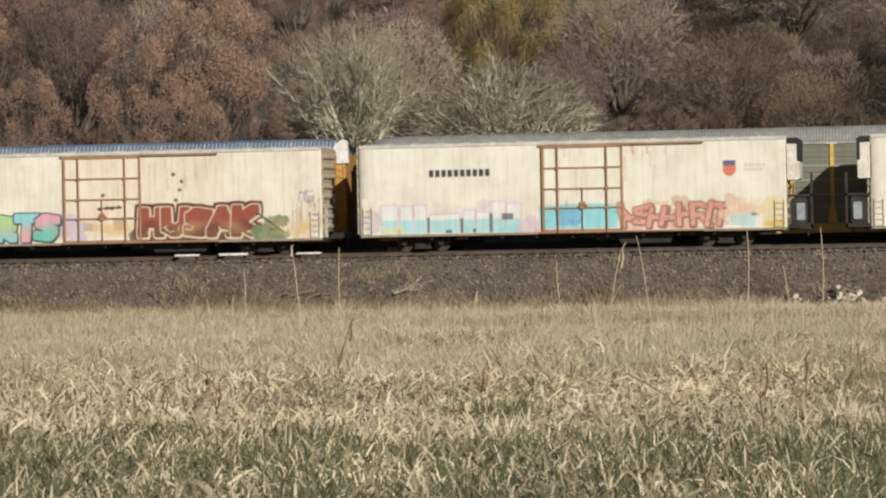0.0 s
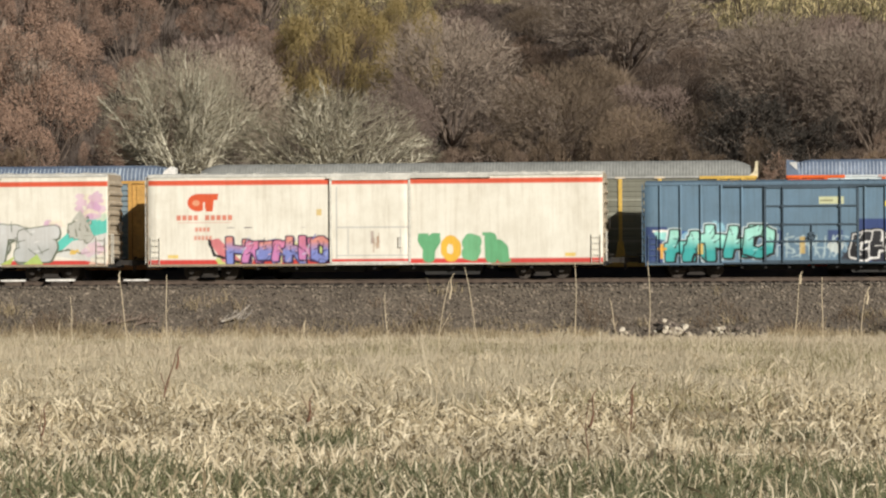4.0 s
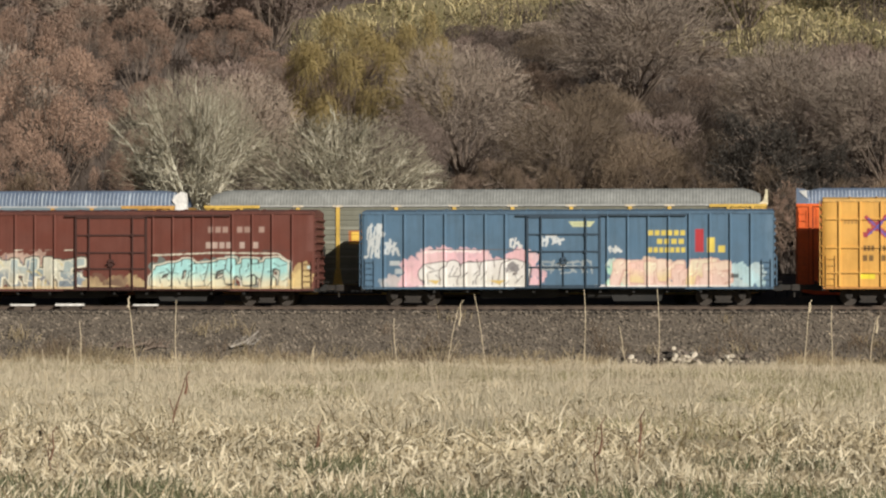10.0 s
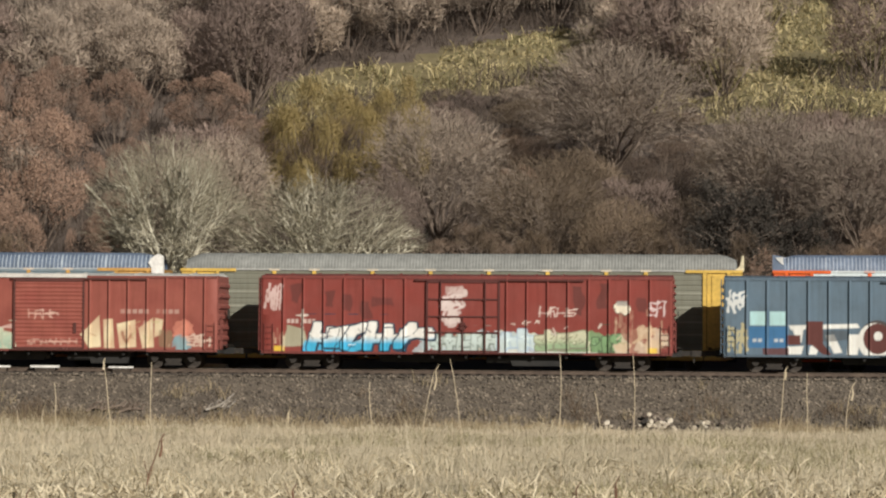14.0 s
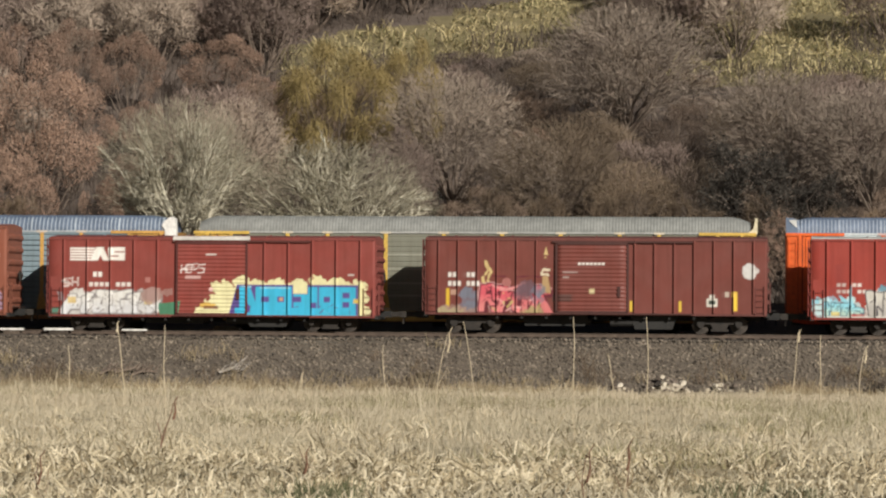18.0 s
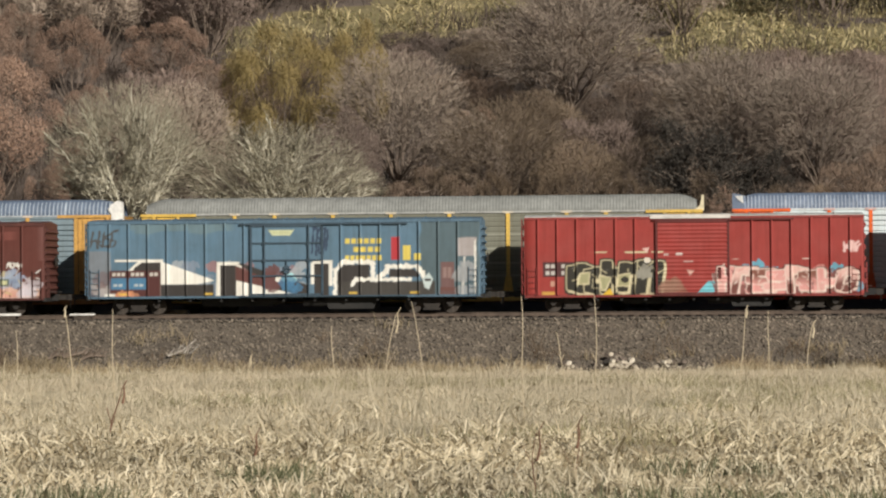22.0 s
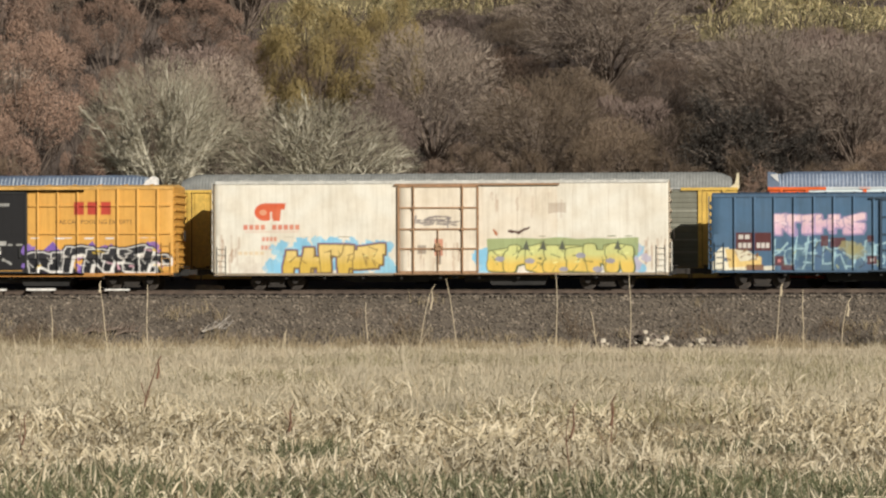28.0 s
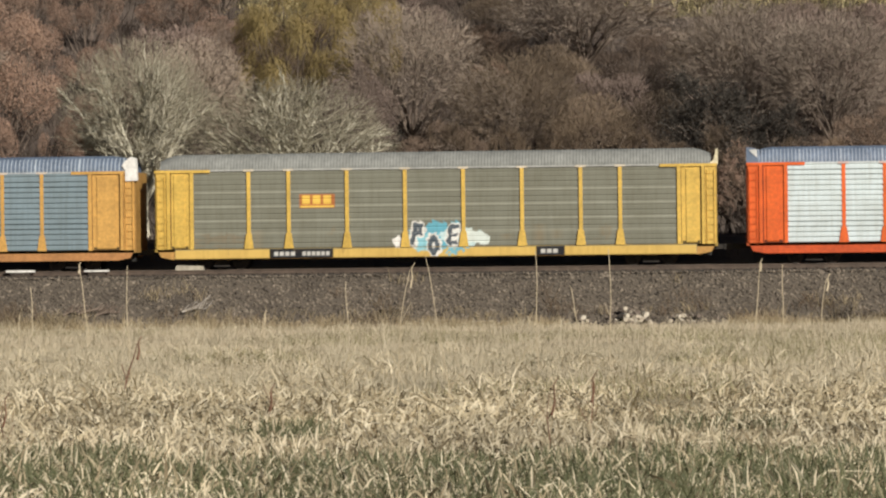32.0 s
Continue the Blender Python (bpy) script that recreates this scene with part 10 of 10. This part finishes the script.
def d22(s):
    cryo(s)
    s.rect(8.7, 12.45, 0.9, 4.9, (0.72, 0.58, 0.42), 0.35).rect(12.5, 16.3, 0.9, 4.8, (0.72, 0.60, 0.46), 0.3).fade((0.66, 0.50, 0.30), 0.15, 0.9, 5.2).rust(12.8, 16.6, 3.4, 4.9, n=12, a=0.35).rust(0.2, 1.2, 0.8, 2.6, n=12, a=0.6).rust(20.4, 21.4, 0.8, 2.6, n=12, a=0.6)
    for x in (13.5, 14.4, 15.6, 17.0, 17.9, 18.7, 19.6):
        s.rect(x, x + 0.03, 2.4, 4.7, (0.45, 0.36, 0.26), 0.45)
    s.rect(15.9, 16.7, 3.6, 4.1, (0.36, 0.27, 0.2), 0.5, 0.1).rect(17.6, 20.0, 2.5, 3.2, WHITE_SIDE, 0.6).line([(14.0, 2.75), (14.5, 2.7), (14.95, 2.92)], 0.06, (0.09, 0.05, 0.04)).line([(13.3, 2.8), (13.45, 2.6)], 0.05, (0.4, 0.14, 0.06))
    s.scrawl(9.6, 11.6, 2.9, 3.5, 4, (0.25, 0.22, 0.21), 0.04).rect(10.5, 10.9, 1.6, 2.4, (0.55, 0.14, 0.06), 0.7).rect(9.7, 10.1, 1.7, 2.1, (0.20, 0.16, 0.14), 0.7).rect(10.6, 10.8, 1.2, 1.9, (0.12, 0.08, 0.06), 0.8).rust(9, 12.3, 1.0, 2.2, n=16, a=0.5)
    bl, ye, ol = (0.24, 0.52, 0.72), (0.66, 0.48, 0.13), (0.19, 0.13, 0.05)
    s.cloud(2.8, 8.6, 0.82, 2.45, [bl, (0.30, 0.58, 0.74)], 80, 0.95, 0.42).cloud(2.3, 3.2, 0.85, 1.4, [bl], 4, 0.8)
    s.letters(3.4, 8.0, 0.78, 2.15, 5, (0.70, 0.53, 0.20), (0.62, 0.43, 0.09), ol, 0.24, 0.035, (0.20, 0.15, 0.25), 0.06, drop=0.08, nib=0.9)
    s.cloud(12.3, 13.4, 0.85, 2.0, [bl], 8, 0.95).cloud(19.2, 20.6, 0.85, 2.1, [bl, (0.46, 0.44, 0.56)], 10, 0.95).rect(13.0, 20.1, 1.6, 2.42, (0.30, 0.37, 0.16), 0.92, 0.05)
    s.letters(12.9, 20.0, 0.78, 2.15, 7, (0.58, 0.60, 0.25), (0.70, 0.50, 0.12), (0.12, 0.14, 0.06), 0.30, 0.03, lean=0.1, nib=0.5, split=0.5)
    for x in (14.8, 15.6, 16.5, 19.1):
        s.wedge([(x - 0.14, 1.9), (x + 0.05, 2.35), (x + 0.2, 1.85)], (0.10, 0.11, 0.08))
    for x, z in ((13.6, 1.45), (15.0, 1.35), (17.4, 1.6), (18.8, 1.35), (16.6, 0.95), (18.2, 0.95)):
        s.blob(x, z, 0.22, 0.12, (0.30, 0.30, 0.38), 0.9)
    s.bars(1.1, 2.4, 1.75, 0.16, (0.66, 0.46, 0.20), "aaaaa", 0.5).cloud(1.0, 2.6, 0.85, 1.6, [(0.60, 0.54, 0.46)], 6, 0.4)


PLUG = dict(doors=[(7.85, 11.25, "plug")], track=(7.3, 15.3))
REEF = dict(wear=0.2, doors=[(8.8, 12.55, "plug")], track=(8.6, 16.4), hw=1.56, gable=0.06, truck_in=2.9, door_label="insulated plug door with rusty locking bars", roof_label="white roof sheets", overhang=0.7)
FIFTY = dict(doors=[(6.2, 9.55, "ribbed")], track=(6.0, 12.6), ribs=6, door_label="ribbed sliding steel door", truck_in=2.2, overhang=0.95)


def red_posts(L, d):
    return [p for p in spread(0.62, L - 0.62, 17) if not d[0] - 0.25 < p < d[1] + 0.25]


def blue_posts(L, d=(7.85, 11.25)):
    return [p for p in spread(1.05, L - 1.05, 19) if not d[0] - 0.3 < p < d[1] + 0.3]


def reefer(x, z, label, deco, seed, **kw):
    L = x[1] - x[0]
    return dict(REEF, name="refrigerator_car", x=x, z=z, base=WHITE_SIDE, label=label, category="refrigerator car", deco=deco, seed=seed, roof=(0.55, 0.54, 0.50), posts=[], sill_c=(0.30, 0.24, 0.17), bar_c=kw.pop("bar_c", (0.34, 0.20, 0.11)), end_c=(0.42, 0.35, 0.26), **kw)


def insulated(x, z, label, deco, seed, base, **kw):
    L = x[1] - x[0]
    o = dict(PLUG, name="insulated_boxcar", x=x, z=z, base=base, label=label, category="boxcar", deco=deco, seed=seed, posts=blue_posts(L), post_w=0.06, door_label="plug door with frame bars and locking rods", ribs=9, overhang=0.75)
    o.update(kw)
    return o


def fifty(x, z, label, deco, seed, base=RED_SIDE, **kw):
    L = x[1] - x[0]
    o = dict(FIFTY, name="boxcar", x=x, z=z, base=base, label=label, category="boxcar", deco=deco, seed=seed, posts=red_posts(L, (6.2, 9.55)))
    o.update(kw)
    return o


def high_cube(x, z, label, deco, seed):
    base = (0.66, 0.36, 0.085)
    L = x[1] - x[0]
    posts = [p for p in spread(0.75, L - 0.75, 19) if not 6.7 < p < 12.0]
    return dict(name="high_cube_boxcar", x=x, z=z, base=base, label=label, category="boxcar", deco=deco, seed=seed, posts=posts, post_w=0.06, belts=(1.55, 2.72, 4.05), belt_spans=[(0.1, 6.8), (11.9, L - 0.1)],
                doors=[(6.95, 9.37, "grid"), (9.39, 11.8, "grid")], track=(4.2, 14.6), bar_c=(0.02, 0.02, 0.02), door_label="black sliding door with white marks", fish=0.12, sill_c=(0.46, 0.21, 0.05), roof=(0.62, 0.36, 0.10), end_c=(0.55, 0.28, 0.05), ribs=10, truck_in=2.1, overhang=0.85, ladder=1.5)


CARS = [
    reefer((199.52, 219.8), (0.74, 5.10), "white refrigerator car with a black cooling unit at its end", None, 1, cooler=-1),
    reefer((175.33, 195.59), (0.78, 5.12), "white refrigerator car with faded cyan, pink and red sprayed lettering", d1, 2, cooler=1),
    reefer((151.98, 173.45), (0.70, 5.12), "grimy cream refrigerator car with rusty door and sprayed words", d2, 3),
    insulated((134.23, 149.88), (0.66, 4.50), "blue insulated boxcar with dark blue patches and cyan sprayed lettering", d3, 4, (0.125, 0.205, 0.285), doors=[(5.6, 9.9, "plug")], track=(3.7, 12.2), posts=[p for p in spread(0.7, 15.0, 16) if not 5.4 < p < 10.1]),
    reefer((110.55, 132.25), (0.72, 5.05), "white refrigerator car with red stripes and green sprayed word", d4, 5, bar_c=(0.60, 0.58, 0.52), doors=[(8.8, 12.55, "grid")]),
    reefer((87.05, 108.60), (0.74, 5.14), "white refrigerator car with red stripes and large grey-teal piece", d5, 6, bar_c=(0.60, 0.58, 0.52), doors=[(8.8, 12.55, "grid")]),
    fifty((69.53, 85.30), (0.75, 4.40), "faded red boxcar with a ribbed door and cream sprayed shapes", d6, 7, (0.26, 0.060, 0.055), plate=(5.8, 9.75), roof_m=M["roof_car"]),
    high_cube((48.83, 67.73), (0.84, 5.00), "orange-yellow high boxcar with black double doors", ttx, 8),
    insulated((27.15, 46.53), (0.84, 4.47), "blue-grey insulated boxcar with white and pink sprayed lettering", d8, 9, BLUE_SIDE),
    insulated((5.50, 24.84), (0.76, 4.50), "dark brown-red insulated boxcar with pale sprayed lettering along its foot", d9, 10, (0.135, 0.042, 0.030)),
    insulated((-16.24, 3.07), (0.78, 4.45), "blue-grey insulated boxcar with maroon patches and pale green sprayed lettering", d10, 11, (0.105, 0.155, 0.205)),
    insulated((-38.12, -18.65), (0.80, 4.46), "weathered red insulated boxcar with white and blue sprayed lettering", d11, 12, (0.22, 0.045, 0.036), doors=[(7.9, 11.3, "plug")]),
    fifty((-56.25, -40.24), (0.84, 4.45), "faded red boxcar with pale green and cream sprayed shapes", d12, 13, (0.25, 0.070, 0.055), plate=(5.2, 9.7), roof_m=M["roof_car"]),
    fifty((-74.05, -58.16), (0.78, 4.55), "bright red boxcar with a band of light blue sprayed shapes", d13, 14, (0.30, 0.044, 0.032), plate=(6.0, 9.7), roof_m=M["roof_car"], posts=spread(0.72, 5.25, 5) + spread(10.4, 15.05, 5)),
    fifty((-92.18, -76.12), (0.92, 4.52), "brown boxcar with a red sprayed word and a small gold crown", d14, 15, (0.165, 0.045, 0.035)),
    fifty((-110.28, -94.57), (0.72, 4.48), "red boxcar with white emblem and bright blue sprayed word", d15, 16, (0.235, 0.050, 0.040), plate=(6.0, 9.7), posts=spread(0.72, 5.25, 5) + spread(10.4, 15.0, 5)),
    fifty((-128.08, -112.37), (0.75, 5.00), "tall rust-brown boxcar with many-coloured sprayed lettering", d16, 17, (0.245, 0.080, 0.048), doors=[(6.0, 9.6, "plug")], track=(5.8, 13.8), name="high_cube_boxcar", fish=0.22, posts=[p for p in spread(0.85, 14.85, 18) if not 5.8 < p < 9.8]),
    fifty((-145.98, -130.14), (0.74, 4.50), "bright red boxcar with black and pink sprayed lettering", d17, 18, (0.29, 0.042, 0.036), plate=(5.9, 9.65), roof_m=M["roof_car"]),
    insulated((-166.82, -148.08), (0.82, 4.46), "blue insulated boxcar with bold white and black sprayed letters", d18, 19, (0.10, 0.175, 0.245)),
    insulated((-187.83, -168.94), (0.78, 4.42), "dark brown insulated boxcar with white letters above green shapes", d19, 20, (0.105, 0.032, 0.025)),
    insulated((-208.89, -190.00), (0.76, 4.47), "blue insulated boxcar with dark and pale blue sprayed shapes", d20, 21, (0.080, 0.165, 0.270)),
    insulated((-229.85, -211.15), (0.84, 4.46), "blue insulated boxcar with pink letters and a jumble of sprayed shapes", d21, 22, (0.068, 0.135, 0.225)),
    reefer((-253.41, -231.89), (0.75, 5.18), "cream refrigerator car with rusty door and yellow sprayed words on blue", d22, 23),
    high_cube((-274.33, -255.42), (0.78, 4.97), "orange-yellow high boxcar with black doors and purple-edged sprayed lettering", lambda s: ttx(s, True), 24),
]


def lettering(car, words, x, z, size, colour):
    """Painted words lying on the near side of a car."""
    cu = bpy.data.curves.new("lettering", "FONT")
    cu.body, cu.size, cu.align_x, cu.align_y = words, size, "CENTER", "CENTER"
    cu.extrude = 0.001
    cu.resolution_u = 2
    cu.materials.append(plain("lettering_paint", colour, 0.6))
    link("lettering", cu, car, "brown painted words on the side", pose(x, -1.534, z, 90, 0, 0))


TRAIN = [(box_car(spec), (spec["x"][0] + spec["x"][1]) / 2) for spec in CARS]
for car, _ in TRAIN:
    if car.name.startswith("high_cube_boxcar") and "orange" in car["label"]:
        lettering(car, "RAILCAR POOLING EXPERTS", 15.06 - 9.45, 3.26, 0.29, (0.16, 0.085, 0.03))


# ---- tall dead weeds standing in the field ----
def weed(x, y, dx, h, red=False, head=True, seed=0, thick=1.0):
    g = random.Random(seed)
    z = ground_z(x, y)
    ob = thing("dead_weed" if not red else "red_weed", pose(x, y, z), "single tall dry pale weed stalk standing in the field" if not red else "short reddish-brown dead weed in the field", "weed")
    m = M["stalk_red"] if red else M["stalk"]
    r = 0.0095 * y / 50 * thick
    pts = [(dx * u ** 1.6 + 0.02 * math.sin(7 * u + seed), 0.03 * math.sin(5 * u), -0.05 + (h + 0.05) * u) for u in np.linspace(0, 1, 9)]
    part("stalk", Build().tube(pts, r * 1.15, r * 0.6, 5), m, ob)
    for k in range(g.randint(2, 4)):
        u = g.uniform(0.15, 0.75)
        p = Vector(pts[int(u * 8)])
        s = g.choice((-1, 1))
        q = p + Vector((s * g.uniform(0.05, 0.16), g.uniform(-0.05, 0.05), g.uniform(0.1, 0.3)))
        part("dry_leaf", Build().tube([p, p * 0.5 + q * 0.5 + Vector((s * 0.02, 0, 0.04)), q], r * 0.6, r * 0.25, 4), m, ob)
    if head:
        p = Vector(pts[-1])
        part("seed_head", Build().tube([p + Vector((0, 0, -0.25)), p + Vector((0.03, 0.01, -0.12)), p + Vector((0.02, 0, 0.02)), p + Vector((0.07, 0, 0.10))], r * 1.9, r * 0.6, 6), m, ob)
    return ob


for i, (x, y, dx, h, head) in enumerate([(-4.44, 42.9, 0.21, 1.84, True), (-3.72, 43.0, -0.31, 2.02, False), (-2.98, 51.7, -0.03, 2.11, False), (-1.79, 52.0, -0.01, 2.12, False),
                                         (0.98, 86.9, 0.19, 2.07, True), (1.75, 87.1, 0.03, 2.02, False), (-10.97, 92.6, -0.07, 1.68, False), (-12.79, 67.3, -0.02, 2.08, False),
                                         (-19.38, 95.4, -0.28, 2.26, True), (-25.91, 117.1, -0.07, 1.54, False), (-11.35, 48.7, -0.03, 1.16, False), (-12.39, 54.6, 0.1, 1.1, False),
                                         (1.93, 61.3, 0.16, 1.64, True), (-13.42, 92.0, 0.01, 0.75, True), (-4.2, 94.5, -0.26, 1.44, False)]):
    weed(x, y, dx, h + 0.5 * (y / 142.2) ** 2, False, head, i)
weed(-8.92, 46.6, 0.2, 0.81, True, True, 40, 1.4)
weed(-1.35, 33.0, 0.02, 0.62, True, True, 41, 1.2)
for i, (x, y, dx, h) in enumerate([(-1.53, 27.9, 0.03, 0.72), (-7.10, 30.7, -0.02, 0.50), (-7.87, 31.4, 0.04, 0.40), (-5.45, 37.7, 0.02, 0.36)]):
    weed(x, y, dx, h, True, True, 50 + i, 1.15)

# ---- broken timber and rubble at the foot of the embankment ----
pile_rng = random.Random(12)
RUBBLE = [mottled("bleached_rubble", (0.40, 0.35, 0.28), (0.62, 0.56, 0.46), 3.0, 14.0, 0.9, rel=0.02), mottled("buff_rubble", (0.40, 0.34, 0.26), (0.58, 0.51, 0.41), 3.0, 14.0, 0.9, rel=0.02), mottled("dark_rubble", (0.10, 0.075, 0.06), (0.2, 0.16, 0.13), 3.0, 14.0, 0.9, rel=0.02)]
def chunk(x, y, w, h, d, turn, tip, lift=0.0):
    z = ground_z(x, y)
    g = pile_rng
    b = Build()
    n = 6
    prof = [(w / 2 * math.cos(6.283 * k / n) * g.uniform(0.75, 1.15), h / 2 + h / 2 * math.sin(6.283 * k / n) * g.uniform(0.75, 1.1)) for k in range(n)]
    b.prism_y(prof, -d / 2, d / 2)
    ob = new("rubble", b.mesh("rubble", RUBBLE[g.choice((0, 1, 1, 2, 2))]))
    ob.matrix_basis = pose(x, y, z - 0.04 + lift, 0, tip, turn)
    return tagged(ob, "pale broken lump of timber and concrete at the foot of the embankment", "rubble", "rubble heap")


for i in range(84):
    x = -6.6 + 6.8 * pile_rng.random() if pile_rng.random() < 0.5 else pile_rng.gauss(-3.9, 0.5)
    if -2.9 < x < -2.2 or -5.7 < x < -5.0 or -0.9 < x < -0.5:
        continue
    big = -4.7 < x < -3.0
    size = pile_rng.uniform(0.09, 0.24) * (1.15 if big else 1.0)
    chunk(x, 142.1 + pile_rng.uniform(-0.9, 0.9), size * pile_rng.uniform(0.9, 2.0), size, size, pile_rng.uniform(-60, 60), pile_rng.uniform(-35, 35), 0.06 + (0.45 * pile_rng.random() * (1 - abs(x + 4.0)) if big else 0.16 * pile_rng.random()))
pipe = tagged(new("pipe_end", Build().tube([(-4.40, 141.7, -2.22), (-4.35, 142.8, -2.20)], 0.13, n=12).mesh("pipe_end", M["iron"])), "dark open pipe end among the rubble", "pipe")
for i, (x, z_off, ln) in enumerate([(-29.6, 0.15, 1.7), (-28.8, 0.05, 1.2), (-24.7, 0.2, 1.3), (-30.3, 0.1, 0.9)]):
    y = 143.4
    z = ground_z(x, y) + z_off
    wood = M["wood_grey" if i == 2 else "bark_brown"]
    branch = thing("fallen_branch", pose(x, y, z), "dead fallen branch lying on the embankment slope", "branch")
    limb = part("limb", Build().tube([(0, 0, 0), (ln * 0.5, 0.05, 0.22), (ln, 0.1, 0.15 + 0.6 * (i == 2))], 0.07, 0.03, 6), wood, branch)
    for k in range(10):
        u = 0.08 + 0.085 * k
        part("twig", Build().tube([(ln * u, 0.03, 0.12), (ln * u + 0.16 + 0.05 * (k % 3), 0.12 * (-1) ** k, 0.30 + 0.06 * (k % 4)), (ln * u + 0.42, 0.2 * (-1) ** k, 0.36 + 0.10 * (k % 3))], 0.03, 0.010, 4), wood, limb)

# pale boards beside the near rail and a pale block between the tracks
for x0, x1, h in ((-36.2, -35.0, 0.09), (-34.0, -32.6, 0.11), (-30.2, -29.0, 0.08)):
    y = 147.94
    ob = new("board", Build().box(x0 - (x0 + x1) / 2, (x1 - x0) / 2, -0.09, 0.09, 0, h, 0.01).mesh("board", plain("pale_board", (0.72, 0.70, 0.66), 0.7)))
    ob.matrix_basis = pose((x0 + x1) / 2, y, ground_z(x0, y) + 0.22, 0, 0, 0.4)
    tagged(ob, "pale board lying beside the near rail", "board", "boards beside the rail")
    st = new("timber_block", Build().box(-(x1 - x0) / 3, (x1 - x0) / 3, -0.08, 0.08, 0, 0.22).mesh("timber_block", M["tie"]))
    st.matrix_basis = pose((x0 + x1) / 2, y, ground_z(x0, y))
    tagged(st, "dark timber block carrying a board", "timber")
# pale block added in place of a sunlit patch of ballast
ob = new("concrete_block", Build().prism_y([(-0.75, 0), (0.75, 0), (0.6, 0.42), (-0.6, 0.46)], -0.4, 0.4).mesh("concrete_block", plain("concrete", (0.42, 0.38, 0.30), 0.9)))
ob.matrix_basis = pose(-25.8, 152.1, ground_z(0, 152.1))
tagged(ob, "pale tan block standing in for a sunlit patch between the tracks", "concrete block")

# ---- how far the train has come, in metres ----
TRAVEL = [(0, -202.27), (2, -170.80), (4, -139.47), (6, -108.26), (8, -77.18), (10, -46.23), (12, -15.38), (14, 15.36), (16, 46.02), (18, 76.61), (20, 107.12), (22, 137.59), (24, 167.99), (26, 198.33), (28, 228.62), (30, 258.88), (32, 289.13)]


WHEEL_R = 0.42


def rolling():
    """Times and wheel angles, less than a quarter turn apart."""
    rows = []
    for (t0, s0), (t1, s1) in zip(TRAVEL[:-1], TRAVEL[1:]):
        n = int((s1 - s0) / WHEEL_R / radians(84)) + 1
        rows += [(t0 + (t1 - t0) * i / n, math.degrees((s0 + (s1 - s0) * i / n) / WHEEL_R)) for i in range(n)]
    return rows + [(TRAVEL[-1][0], math.degrees(TRAVEL[-1][1] / WHEEL_R))]


def motions():
    turns = rolling()
    for car, cx in TRAIN:
        walk(car, [(t, pose(cx + s, RAIL_Y, 0)) for t, s in TRAVEL])
        for truck in car.children:
            for wheels in truck.children:
                if wheels.name.startswith("wheelset"):
                    x, y, z = wheels.location
                    walk(wheels, [(t, pose(x, y, z, 0, a, 0)) for t, a in turns])


motions()
